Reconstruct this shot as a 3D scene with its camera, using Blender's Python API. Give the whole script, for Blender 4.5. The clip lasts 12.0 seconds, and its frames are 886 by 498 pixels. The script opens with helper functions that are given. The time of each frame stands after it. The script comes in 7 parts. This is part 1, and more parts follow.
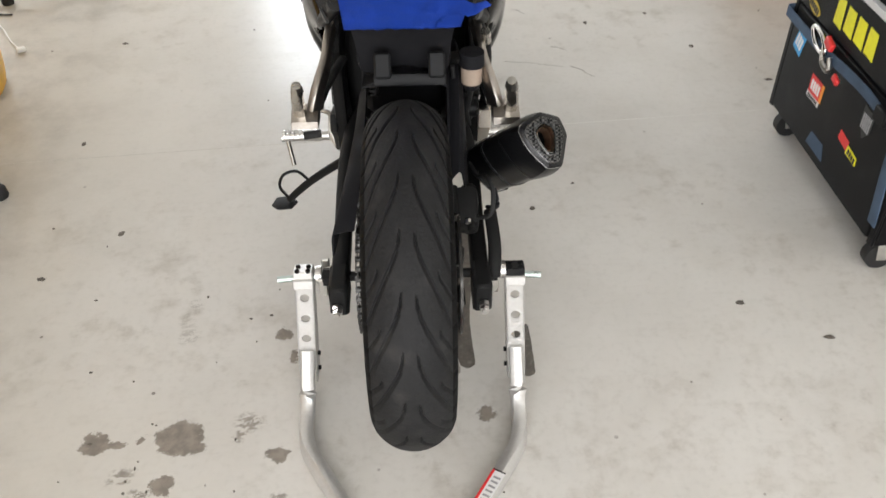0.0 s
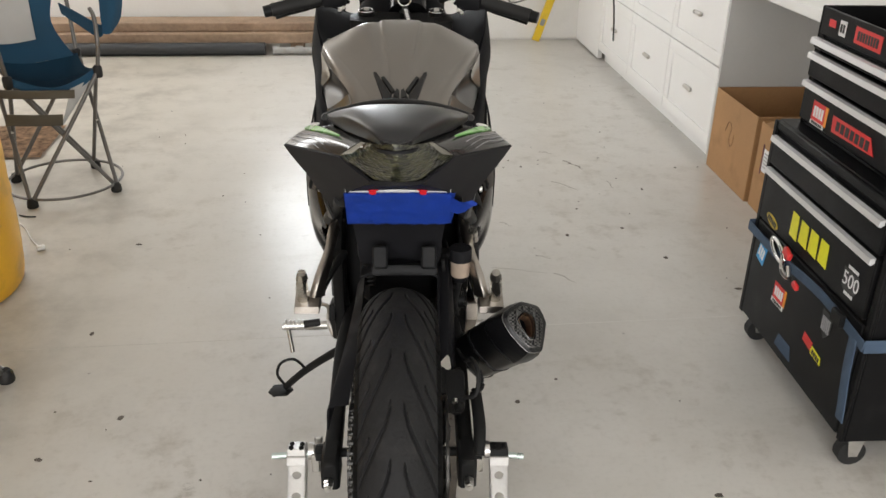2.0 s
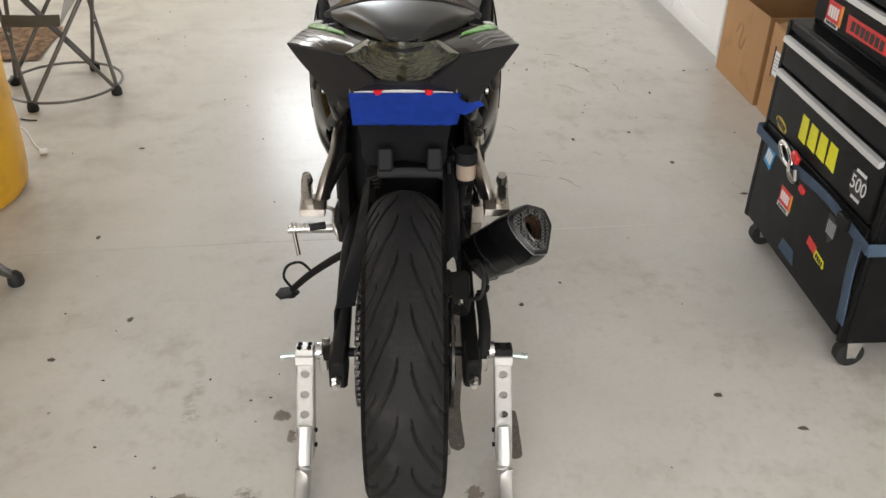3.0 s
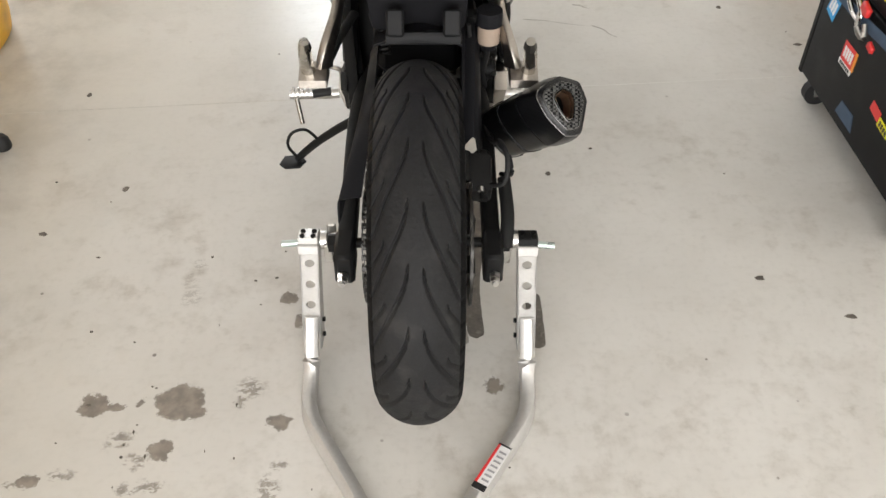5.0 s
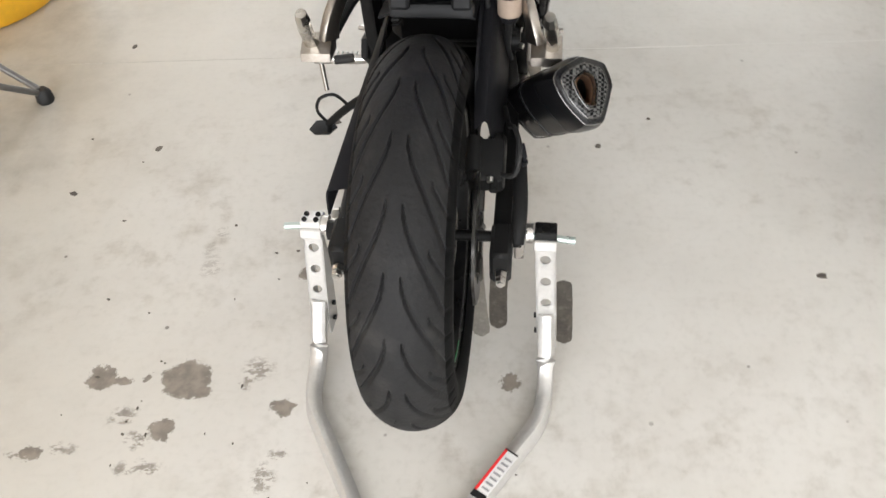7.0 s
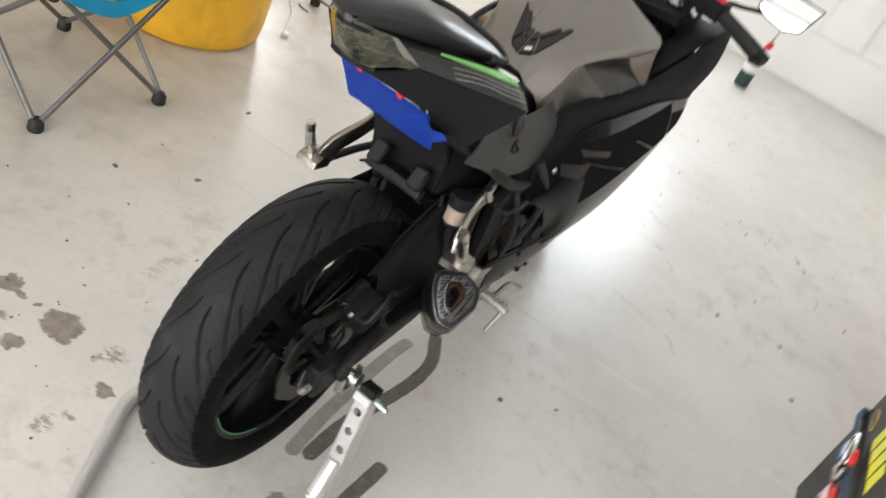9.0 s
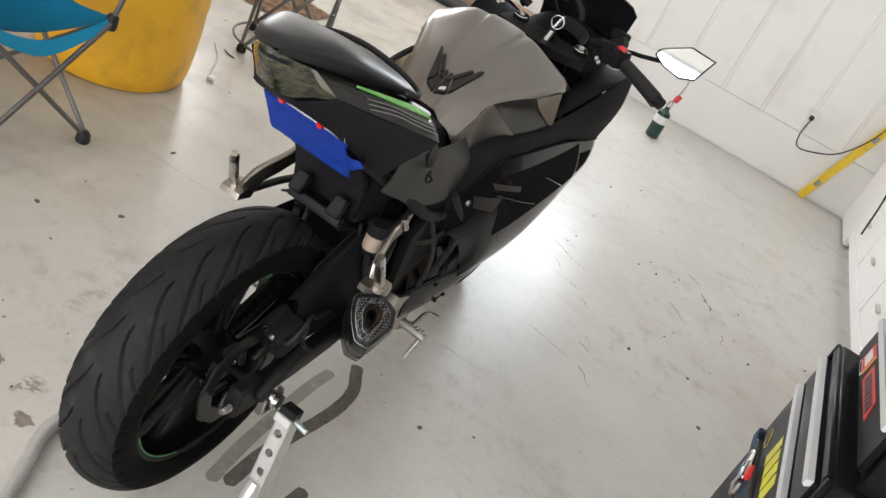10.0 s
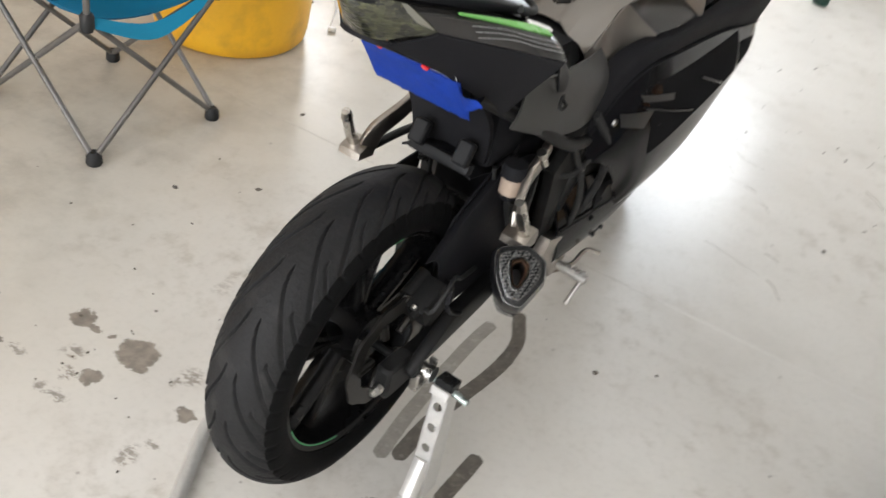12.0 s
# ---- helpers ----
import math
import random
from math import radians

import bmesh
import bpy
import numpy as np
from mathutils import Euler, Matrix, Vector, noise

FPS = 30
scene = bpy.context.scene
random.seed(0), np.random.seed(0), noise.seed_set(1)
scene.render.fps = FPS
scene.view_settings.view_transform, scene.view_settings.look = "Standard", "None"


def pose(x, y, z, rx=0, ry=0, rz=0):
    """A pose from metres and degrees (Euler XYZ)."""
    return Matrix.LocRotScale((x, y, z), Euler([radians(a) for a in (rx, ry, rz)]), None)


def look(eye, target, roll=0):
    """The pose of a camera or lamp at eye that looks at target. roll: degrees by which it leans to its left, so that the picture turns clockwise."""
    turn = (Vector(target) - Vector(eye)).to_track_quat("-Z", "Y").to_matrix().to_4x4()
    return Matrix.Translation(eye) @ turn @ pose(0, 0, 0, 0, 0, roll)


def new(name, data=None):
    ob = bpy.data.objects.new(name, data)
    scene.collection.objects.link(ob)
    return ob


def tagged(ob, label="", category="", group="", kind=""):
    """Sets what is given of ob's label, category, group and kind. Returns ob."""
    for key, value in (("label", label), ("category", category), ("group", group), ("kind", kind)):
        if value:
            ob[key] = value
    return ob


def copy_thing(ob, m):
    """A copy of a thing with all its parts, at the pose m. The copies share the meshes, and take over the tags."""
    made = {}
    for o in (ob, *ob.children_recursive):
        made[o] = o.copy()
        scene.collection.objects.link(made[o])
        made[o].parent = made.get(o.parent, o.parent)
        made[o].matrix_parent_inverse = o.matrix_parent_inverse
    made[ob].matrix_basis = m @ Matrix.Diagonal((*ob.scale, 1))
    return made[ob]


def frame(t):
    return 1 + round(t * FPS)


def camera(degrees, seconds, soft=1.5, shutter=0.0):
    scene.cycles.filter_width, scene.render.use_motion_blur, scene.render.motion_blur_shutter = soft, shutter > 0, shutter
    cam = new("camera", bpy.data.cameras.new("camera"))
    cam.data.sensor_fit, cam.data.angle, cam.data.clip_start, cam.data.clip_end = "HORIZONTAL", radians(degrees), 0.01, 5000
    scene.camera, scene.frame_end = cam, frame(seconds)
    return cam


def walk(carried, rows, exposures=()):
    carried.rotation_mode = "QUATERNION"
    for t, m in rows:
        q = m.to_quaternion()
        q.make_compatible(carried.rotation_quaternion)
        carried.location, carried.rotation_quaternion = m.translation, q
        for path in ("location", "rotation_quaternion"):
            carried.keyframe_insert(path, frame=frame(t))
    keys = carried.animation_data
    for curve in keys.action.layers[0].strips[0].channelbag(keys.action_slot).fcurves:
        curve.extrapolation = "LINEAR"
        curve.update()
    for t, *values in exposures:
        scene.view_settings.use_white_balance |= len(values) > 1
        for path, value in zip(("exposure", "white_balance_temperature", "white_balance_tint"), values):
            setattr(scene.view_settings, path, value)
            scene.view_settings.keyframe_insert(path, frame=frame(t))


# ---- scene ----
cam = camera(54.1, 12.0, shutter=0.6)
PATH = [
    (0, (0.041, -1.232, 1.413), (0.07, 0.292, 0.118), -0.4),
    (0.5, (0.05, -1.274, 1.411), (0.088, 0.321, 0.206), 0.5),
    (1, (0.047, -1.333, 1.427), (0.089, 0.394, 0.418), 0.5),
    (1.2, (0.049, -1.345, 1.432), (0.090, 0.416, 0.485), 0.5),
    (1.5, (0.045, -1.378, 1.44), (0.084, 0.42, 0.565), 0.9),
    (2, (0.041, -1.379, 1.436), (0.094, 0.417, 0.556), 1.1),
    (2.5, (0.041, -1.378, 1.434), (0.088, 0.342, 0.416), 0.7),
    (3, (0.037, -1.38, 1.427), (0.083, 0.311, 0.36), 1.1),
    (3.5, (0.033, -1.364, 1.415), (0.073, 0.269, 0.262), 1.0),
    (3.7, (0.03, -1.336, 1.408), (0.069, 0.241, 0.178), 1.4),
    (5.5, (0.073, -1.147, 1.387), (0.022, 0.303, 0.011), -1.2),
    (6, (0.122, -1.14, 1.383), (0.008, 0.298, -0.002), -2.7),
    (6.5, (0.18, -1.091, 1.376), (0.049, 0.293, -0.061), -3.3),
    (6.7, (0.182, -1.05, 1.371), (-0.012, 0.29, -0.101), -5.1),
    (8.3, (0.462, -0.965, 1.415), (-0.079, 0.417, 0.074), 8.8),
    (8.5, (0.524, -1.014, 1.439), (-0.083, 0.435, 0.201), 14.0),
    (8.7, (0.567, -1.068, 1.452), (-0.012, 0.470, 0.313), 20.1),
    (9, (0.629, -1.151, 1.46), (0.049, 0.43, 0.381), 25.7),
    (9.2, (0.648, -1.192, 1.468), (0.070, 0.446, 0.477), 27.8),
    (9.5, (0.679, -1.212, 1.473), (0.105, 0.456, 0.532), 27.6),
    (10, (0.7, -1.228, 1.474), (0.181, 0.47, 0.552), 27.1),
    (10.5, (0.687, -1.231, 1.469), (0.107, 0.442, 0.539), 26.4),
    (11, (0.669, -1.22, 1.462), (0.051, 0.391, 0.452), 23.8),
    (11.5, (0.665, -1.169, 1.445), (0.04, 0.386, 0.353), 19.2),
    (11.8, (0.656, -1.096, 1.432), (-0.035, 0.402, 0.302), 16.6),
    (12, (0.651, -1.036, 1.422), (-0.081, 0.406, 0.245), 13.8),
]
EXPOSURES = [(0.0, -0.05, 6400, 10), (0.8, -0.18, 6450, 10), (1.5, -0.43, 6550, 10), (2.5, -0.46, 6580, 10), (3.0, -0.40, 6580, 10), (3.5, -0.25, 6580, 10), (5.5, 0.04, 6560, 10), (6.5, 0.18, 6430, 10),
             (8.5, 0.36, 6250, 10), (9.0, 0.06, 6300, 10), (9.5, -0.18, 6330, 10), (10.5, -0.26, 6330, 10), (11.4, -0.28, 6300, 10), (12.0, 0.05, 6300, 10)]
walk(cam, [(t, look(eye, target, roll)) for t, eye, target, roll in PATH], EXPOSURES)


# ---- light ----
world = bpy.data.worlds.new("world")
scene.world = world
world.use_nodes = True
wn = world.node_tree.nodes
sky = wn.new("ShaderNodeTexSky")
sky.sky_type, sky.sun_disc = "NISHITA", False
sky.sun_elevation, sky.sun_rotation = radians(50), radians(160)
wn["Background"].inputs["Strength"].default_value = 0.12
world.node_tree.links.new(sky.outputs[0], wn["Background"].inputs["Color"])


def lamp(name, kind, m, energy, color=(1, 1, 1), size=0.1, size_y=None):
    data = bpy.data.lights.new(name, kind)
    data.energy, data.color = energy, color
    if kind == "AREA":
        data.shape, data.size, data.size_y = "RECTANGLE", size, size_y or size
    elif kind == "POINT":
        data.shadow_soft_size = size
    ob = new(name, data)
    ob.matrix_world = m
    return ob


ROOM_TURN = 4.5
ROOM = pose(0, 0, 0, 0, 0, ROOM_TURN)
CEILING = 2.75
# daylight through a garage door assumed open behind the camera and the window in the far wall, both out of view
lamp("door_daylight", "AREA", ROOM @ pose(-0.60, -4.05, 1.25, 90, 0, 0), 198, (1.0, 0.98, 0.962), 3.7, 2.2)
# fill added at the side wall to brighten the far end; no window known
lamp("side_window_daylight", "AREA", ROOM @ pose(-3.36, 4.15, 1.86, 90, 0, -90), 67, (1.0, 0.985, 0.965), 1.3, 1.0)
lamp("window_daylight", "AREA", ROOM @ pose(-0.30, 5.16, 1.62, -90, 0, 0), 44, (0.90, 0.95, 1.0), 0.86, 0.72)


# ---- materials ----
def nodes_of(name):
    m = bpy.data.materials.new(name)
    m.use_nodes = True
    t = m.node_tree
    return m, t, t.nodes["Principled BSDF"], t.nodes, t.links


def mat(name, color, rough=0.5, metal=0.0, vary=0.12, scale=6.0, fine=90.0, bump=0.05, coat=0.0, rough_vary=0.12,
        spec=0.5, dirt=None, dirt_amount=0.0, per_object=0.0):
    """A surface with two scales of variation in colour and gloss, and fine relief."""
    m, t, b, n, l = nodes_of(name)
    co = n.new("ShaderNodeTexCoord")
    big, small = n.new("ShaderNodeTexNoise"), n.new("ShaderNodeTexNoise")
    big.inputs["Scale"].default_value, big.inputs["Detail"].default_value = scale, 5
    small.inputs["Scale"].default_value, small.inputs["Detail"].default_value = fine, 4
    for q in (big, small):
        l.new(co.outputs["Object"], q.inputs["Vector"])
    mix = n.new("ShaderNodeMix")
    mix.data_type, mix.blend_type = "RGBA", "MIX"
    dark = tuple(c * (1 - vary) for c in color)
    lite = tuple(min(1, c * (1 + vary)) for c in color)
    mix.inputs["A"].default_value, mix.inputs["B"].default_value = (*dark, 1), (*lite, 1)
    add = n.new("ShaderNodeMath")
    add.operation = "MULTIPLY_ADD"
    add.inputs[1].default_value = 0.35
    l.new(small.outputs["Fac"], add.inputs[0])
    half = n.new("ShaderNodeMath")
    half.operation = "MULTIPLY"
    half.inputs[1].default_value = 0.65
    l.new(big.outputs["Fac"], half.inputs[0])
    l.new(half.outputs[0], add.inputs[2])
    ramp = n.new("ShaderNodeMapRange")
    ramp.inputs["From Min"].default_value, ramp.inputs["From Max"].default_value = 0.32, 0.68
    l.new(add.outputs[0], ramp.inputs["Value"])
    l.new(ramp.outputs[0], mix.inputs["Factor"])
    out = mix.outputs["Result"]
    if dirt:
        dn = n.new("ShaderNodeTexNoise")
        dn.inputs["Scale"].default_value, dn.inputs["Detail"].default_value = scale * 2.3, 8
        l.new(co.outputs["Object"], dn.inputs["Vector"])
        dr = n.new("ShaderNodeMapRange")
        dr.inputs["From Min"].default_value, dr.inputs["From Max"].default_value = 0.55, 0.72
        dr.inputs["To Max"].default_value = dirt_amount
        l.new(dn.outputs["Fac"], dr.inputs["Value"])
        dm = n.new("ShaderNodeMix")
        dm.data_type = "RGBA"
        dm.inputs["B"].default_value = (*dirt, 1)
        l.new(dr.outputs[0], dm.inputs["Factor"])
        l.new(out, dm.inputs["A"])
        out = dm.outputs["Result"]
    if per_object:
        info = n.new("ShaderNodeObjectInfo")
        hs = n.new("ShaderNodeHueSaturation")
        pr = n.new("ShaderNodeMapRange")
        pr.inputs["To Min"].default_value, pr.inputs["To Max"].default_value = 1 - per_object, 1 + per_object
        l.new(info.outputs["Random"], pr.inputs["Value"])
        l.new(pr.outputs[0], hs.inputs["Value"])
        l.new(out, hs.inputs["Color"])
        out = hs.outputs[0]
    l.new(out, b.inputs["Base Color"])
    rr = n.new("ShaderNodeMapRange")
    rr.inputs["To Min"].default_value, rr.inputs["To Max"].default_value = max(0.02, rough - rough_vary), min(1, rough + rough_vary)
    l.new(big.outputs["Fac"], rr.inputs["Value"])
    l.new(rr.outputs[0], b.inputs["Roughness"])
    b.inputs["Metallic"].default_value = metal
    b.inputs["Specular IOR Level"].default_value = spec
    b.inputs["Coat Weight"].default_value = coat
    b.inputs["Coat Roughness"].default_value = 0.06
    if bump:
        bp = n.new("ShaderNodeBump")
        bp.inputs["Strength"].default_value, bp.inputs["Distance"].default_value = bump, 0.004
        l.new(small.outputs["Fac"], bp.inputs["Height"])
        l.new(bp.outputs[0], b.inputs["Normal"])
    return m


BLACK_PLASTIC = mat("black_plastic", (0.0135, 0.0135, 0.0152), 0.5, spec=0.06, bump=0.12, fine=400)
BLACK_GLOSS = mat("black_gloss", (0.0125, 0.0125, 0.014), 0.24, spec=0.14, coat=0.0, bump=0.0, rough_vary=0.05)
BLACK_METAL = mat("black_metal", (0.0105, 0.0105, 0.0105), 0.48, spec=0.16, bump=0.08, dirt=(0.018, 0.016, 0.014), dirt_amount=0.3)
GREY_PAINT = mat("grey_metallic_paint", (0.205, 0.19, 0.172), 0.33, metal=0.65, coat=0.7, vary=0.05, fine=900, bump=0.015, rough_vary=0.05)
GREY_DARK = mat("dark_grey_paint", (0.022, 0.021, 0.020), 0.25, metal=0.2, coat=0.3, spec=0.3, vary=0.06, fine=900, bump=0.01, rough_vary=0.05)
SEAT = mat("seat_vinyl", (0.010, 0.0106, 0.0122), 0.37, bump=0.05, fine=420, rough_vary=0.03)
GREEN = mat("green_paint", (0.16, 0.46, 0.10), 0.28, coat=0.5, bump=0.0)
TREAD = mat("tyre_tread", (0.0105, 0.0105, 0.011), 0.68, spec=0.25, vary=0.3, scale=9, fine=140, bump=0.3, dirt=(0.036, 0.035, 0.033), dirt_amount=0.5)
WHEEL_BLACK = mat("black_wheel_enamel", (0.0045, 0.0045, 0.0048), 0.27, spec=0.16, bump=0.02, rough_vary=0.05)
SIDEWALL = mat("tyre_sidewall", (0.0042, 0.0042, 0.0044), 0.6, spec=0.05, vary=0.2, scale=12, fine=200, bump=0.1)
RUBBER = mat("rubber", (0.011, 0.011, 0.011), 0.7, bump=0.15)
ALU = mat("brushed_aluminium", (0.58, 0.57, 0.55), 0.40, metal=0.55, vary=0.10, fine=160, bump=0.12, dirt=(0.4, 0.38, 0.36), dirt_amount=0.3)
STEEL = mat("steel", (0.55, 0.54, 0.52), 0.28, metal=1.0, bump=0.05, dirt=(0.2, 0.17, 0.13), dirt_amount=0.4)
CAST = mat("cast_aluminium", (0.38, 0.35, 0.315), 0.32, metal=1.0, vary=0.15, fine=220, bump=0.2, dirt=(0.16, 0.14, 0.12), dirt_amount=0.5)
PEG = mat("worn_alloy_peg", (0.58, 0.555, 0.51), 0.26, metal=1.0, vary=0.1, scale=20, fine=220, bump=0.08, dirt=(0.2, 0.17, 0.14), dirt_amount=0.3)
CHROME = mat("chrome", (0.78, 0.78, 0.78), 0.1, metal=1.0, vary=0.03, bump=0.0, rough_vary=0.04)
ZINC_GREEN = mat("zinc_plated_bar", (0.50, 0.58, 0.55), 0.3, metal=0.7, bump=0.05)
CHAIN = mat("chain_steel", (0.07, 0.068, 0.065), 0.4, metal=0.8, dirt=(0.02, 0.02, 0.02), dirt_amount=0.8)
TAPE = mat("blue_masking_tape", (0.014, 0.068, 0.48), 0.62, vary=0.14, scale=30, fine=350, bump=0.25)
WHITE_METAL = mat("white_plate", (0.75, 0.75, 0.73), 0.35)
RED = mat("red_plastic", (0.62, 0.02, 0.03), 0.25)
YELLOW_DRUM = mat("yellow_polyethylene", (0.80, 0.43, 0.018), 0.42, vary=0.06, scale=3, bump=0.06, dirt=(0.42, 0.22, 0.03), dirt_amount=0.55)
TEAL = mat("turquoise_fabric", (0.006, 0.27, 0.47), 0.85, vary=0.12, scale=5, fine=700, bump=0.35)
BLUE_FABRIC = mat("dark_blue_fabric", (0.010, 0.058, 0.112), 0.85, vary=0.15, fine=700, bump=0.35)
MESH_FABRIC = mat("grey_mesh_fabric", (0.46, 0.46, 0.45), 0.8, fine=900, bump=0.4)
OLIVE = mat("olive_webbing", (0.085, 0.072, 0.05), 0.7, fine=500, bump=0.3)
TUBE_GREY = mat("grey_powder_coated_tube", (0.15, 0.143, 0.135), 0.38, metal=0.5, dirt=(0.09, 0.08, 0.07), dirt_amount=0.4)
CHEST = mat("black_powder_coat", (0.008, 0.008, 0.0085), 0.36, spec=0.10, bump=0.1, fine=500, vary=0.2, dirt=(0.03, 0.03, 0.03), dirt_amount=0.3)
TRIM = mat("aluminium_drawer_pull", (0.74, 0.74, 0.75), 0.34, metal=0.35, vary=0.03, bump=0.02, rough_vary=0.04)
STRAP = mat("faded_blue_webbing", (0.055, 0.09, 0.145), 0.85, vary=0.25, scale=25, fine=500, bump=0.4)
CARD = mat("cardboard", (0.42, 0.235, 0.105), 0.8, vary=0.1, scale=4, fine=120, bump=0.12, dirt=(0.25, 0.13, 0.06), dirt_amount=0.35)
CARD_IN = mat("cardboard_inside", (0.33, 0.185, 0.085), 0.85, vary=0.1, scale=4, fine=120, bump=0.12)
CABINET = mat("white_cabinet_paint", (0.90, 0.895, 0.88), 0.38, vary=0.02, bump=0.02, scale=2)
WALL = mat("off_white_wall_paint", (0.87, 0.86, 0.835), 0.6, vary=0.03, scale=1.5, fine=60, bump=0.08, dirt=(0.62, 0.59, 0.53), dirt_amount=0.25)
CEIL = mat("ceiling_paint", (0.86, 0.855, 0.84), 0.8, vary=0.02)
NICKEL = mat("nickel", (0.62, 0.60, 0.57), 0.3, metal=1.0)
WOOD = mat("pine_timber", (0.36, 0.25, 0.17), 0.7, vary=0.32, scale=3, fine=40, bump=0.15, dirt=(0.16, 0.09, 0.05), dirt_amount=0.4, per_object=0.15)
PIPE_DARK = mat("dark_pipe", (0.035, 0.038, 0.042), 0.5)
PIPE_GREY = mat("grey_pipe", (0.36, 0.36, 0.35), 0.45, metal=0.3, dirt=(0.2, 0.18, 0.15), dirt_amount=0.5)
YELLOW_LEVEL = mat("yellow_level_paint", (0.82, 0.56, 0.03), 0.4, dirt=(0.3, 0.2, 0.05), dirt_amount=0.3)
CORD = mat("black_cord", (0.02, 0.02, 0.02), 0.5)
BOTTLE_GREEN = mat("dark_green_enamel", (0.007, 0.040, 0.028), 0.3)
WHITE = mat("white_plastic", (0.8, 0.8, 0.78), 0.4)
STICK_YELLOW = mat("yellow_vinyl", (0.84, 0.80, 0.02), 0.4, bump=0)
STICK_GOLD = mat("ochre_vinyl", (0.62, 0.45, 0.04), 0.4, bump=0)
STICK_RED = mat("red_vinyl", (0.70, 0.03, 0.03), 0.4, bump=0)
STICK_ORANGE = mat("orange_vinyl", (0.85, 0.30, 0.03), 0.4, bump=0)
STICK_BLUE = mat("light_blue_vinyl", (0.03, 0.32, 0.66), 0.4, bump=0)
STICK_WHITE = mat("white_vinyl", (0.78, 0.78, 0.78), 0.4, bump=0)
STICK_BLACK = mat("black_vinyl", (0.012, 0.012, 0.012), 0.4, bump=0)
STICK_GREY = mat("grey_vinyl", (0.30, 0.30, 0.31), 0.5, bump=0)
PURPLE = mat("printed_card_purple", (0.05, 0.035, 0.16), 0.35)
GREEN_STRIPE = mat("green_rim_tape", (0.02, 0.24, 0.07), 0.35, bump=0)
RESERVOIR = mat("translucent_reservoir", (0.40, 0.315, 0.25), 0.35, vary=0.12, scale=40)
BRASS = mat("brass", (0.46, 0.29, 0.19), 0.32, metal=0.9, dirt=(0.12, 0.07, 0.03), dirt_amount=0.7)
RUG = mat("woven_rug", (0.36, 0.23, 0.14), 0.95, vary=0.75, scale=22, fine=60, bump=0.5)
DIRT = mat("dry_debris", (0.11, 0.095, 0.078), 0.9, vary=0.4)
MIRROR = mat("mirror_silver", (0.85, 0.86, 0.86), 0.03, metal=1.0, vary=0.01, bump=0, rough_vary=0.01)
SCREEN = mat("smoked_screen", (0.012, 0.0115, 0.0135), 0.1, coat=0.6, bump=0, rough_vary=0.02)


def carbon_fibre(name, dark, lite, weave=270, gloss=0.22):
    m, t, b, n, l = nodes_of(name)
    co, ck = n.new("ShaderNodeTexCoord"), n.new("ShaderNodeTexChecker")
    ck.inputs["Scale"].default_value = weave
    ck.inputs["Color1"].default_value, ck.inputs["Color2"].default_value = (*dark, 1), (*lite, 1)
    l.new(co.outputs["Object"], ck.inputs["Vector"])
    l.new(ck.outputs["Color"], b.inputs["Base Color"])
    b.inputs["Roughness"].default_value, b.inputs["Coat Weight"].default_value = 0.34, gloss
    b.inputs["Specular IOR Level"].default_value = gloss
    b.inputs["Coat Roughness"].default_value = 0.05
    return m


CARBON = carbon_fibre("carbon_fibre", (0.002, 0.002, 0.0024), (0.011, 0.011, 0.012))
CARBON_RIM = carbon_fibre("carbon_fibre_rim", (0.002, 0.002, 0.0024), (0.075, 0.074, 0.072), 210, 0.07)


def smoked_lens():
    """Tail-lamp cover: smoked plastic over a faceted, yellowish reflector."""
    m, t, b, n, l = nodes_of("smoked_lamp_lens")
    co, vo = n.new("ShaderNodeTexCoord"), n.new("ShaderNodeTexVoronoi")
    sc = n.new("ShaderNodeMapping")
    sc.inputs["Scale"].default_value = (95, 95, 240)
    l.new(co.outputs["Object"], sc.inputs["Vector"])
    l.new(sc.outputs[0], vo.inputs["Vector"])
    vo.inputs["Scale"].default_value, vo.distance = 1.0, "MANHATTAN"
    rp = n.new("ShaderNodeValToRGB")
    rp.color_ramp.elements[0].color, rp.color_ramp.elements[1].color = (0.006, 0.007, 0.004, 1), (0.085, 0.088, 0.042, 1)
    rp.color_ramp.elements[0].position, rp.color_ramp.elements[1].position = 0.25, 1.0
    l.new(vo.outputs["Color"], rp.inputs["Fac"])
    l.new(rp.outputs[0], b.inputs["Base Color"])
    b.inputs["Metallic"].default_value, b.inputs["Roughness"].default_value = 0.55, 0.3
    b.inputs["Coat Weight"].default_value, b.inputs["Coat Roughness"].default_value = 1.0, 0.03
    bp = n.new("ShaderNodeBump")
    bp.inputs["Strength"].default_value, bp.inputs["Distance"].default_value = 0.5, 0.003
    l.new(vo.outputs["Distance"], bp.inputs["Height"])
    l.new(bp.outputs[0], b.inputs["Normal"])
    return m


LENS = smoked_lens()


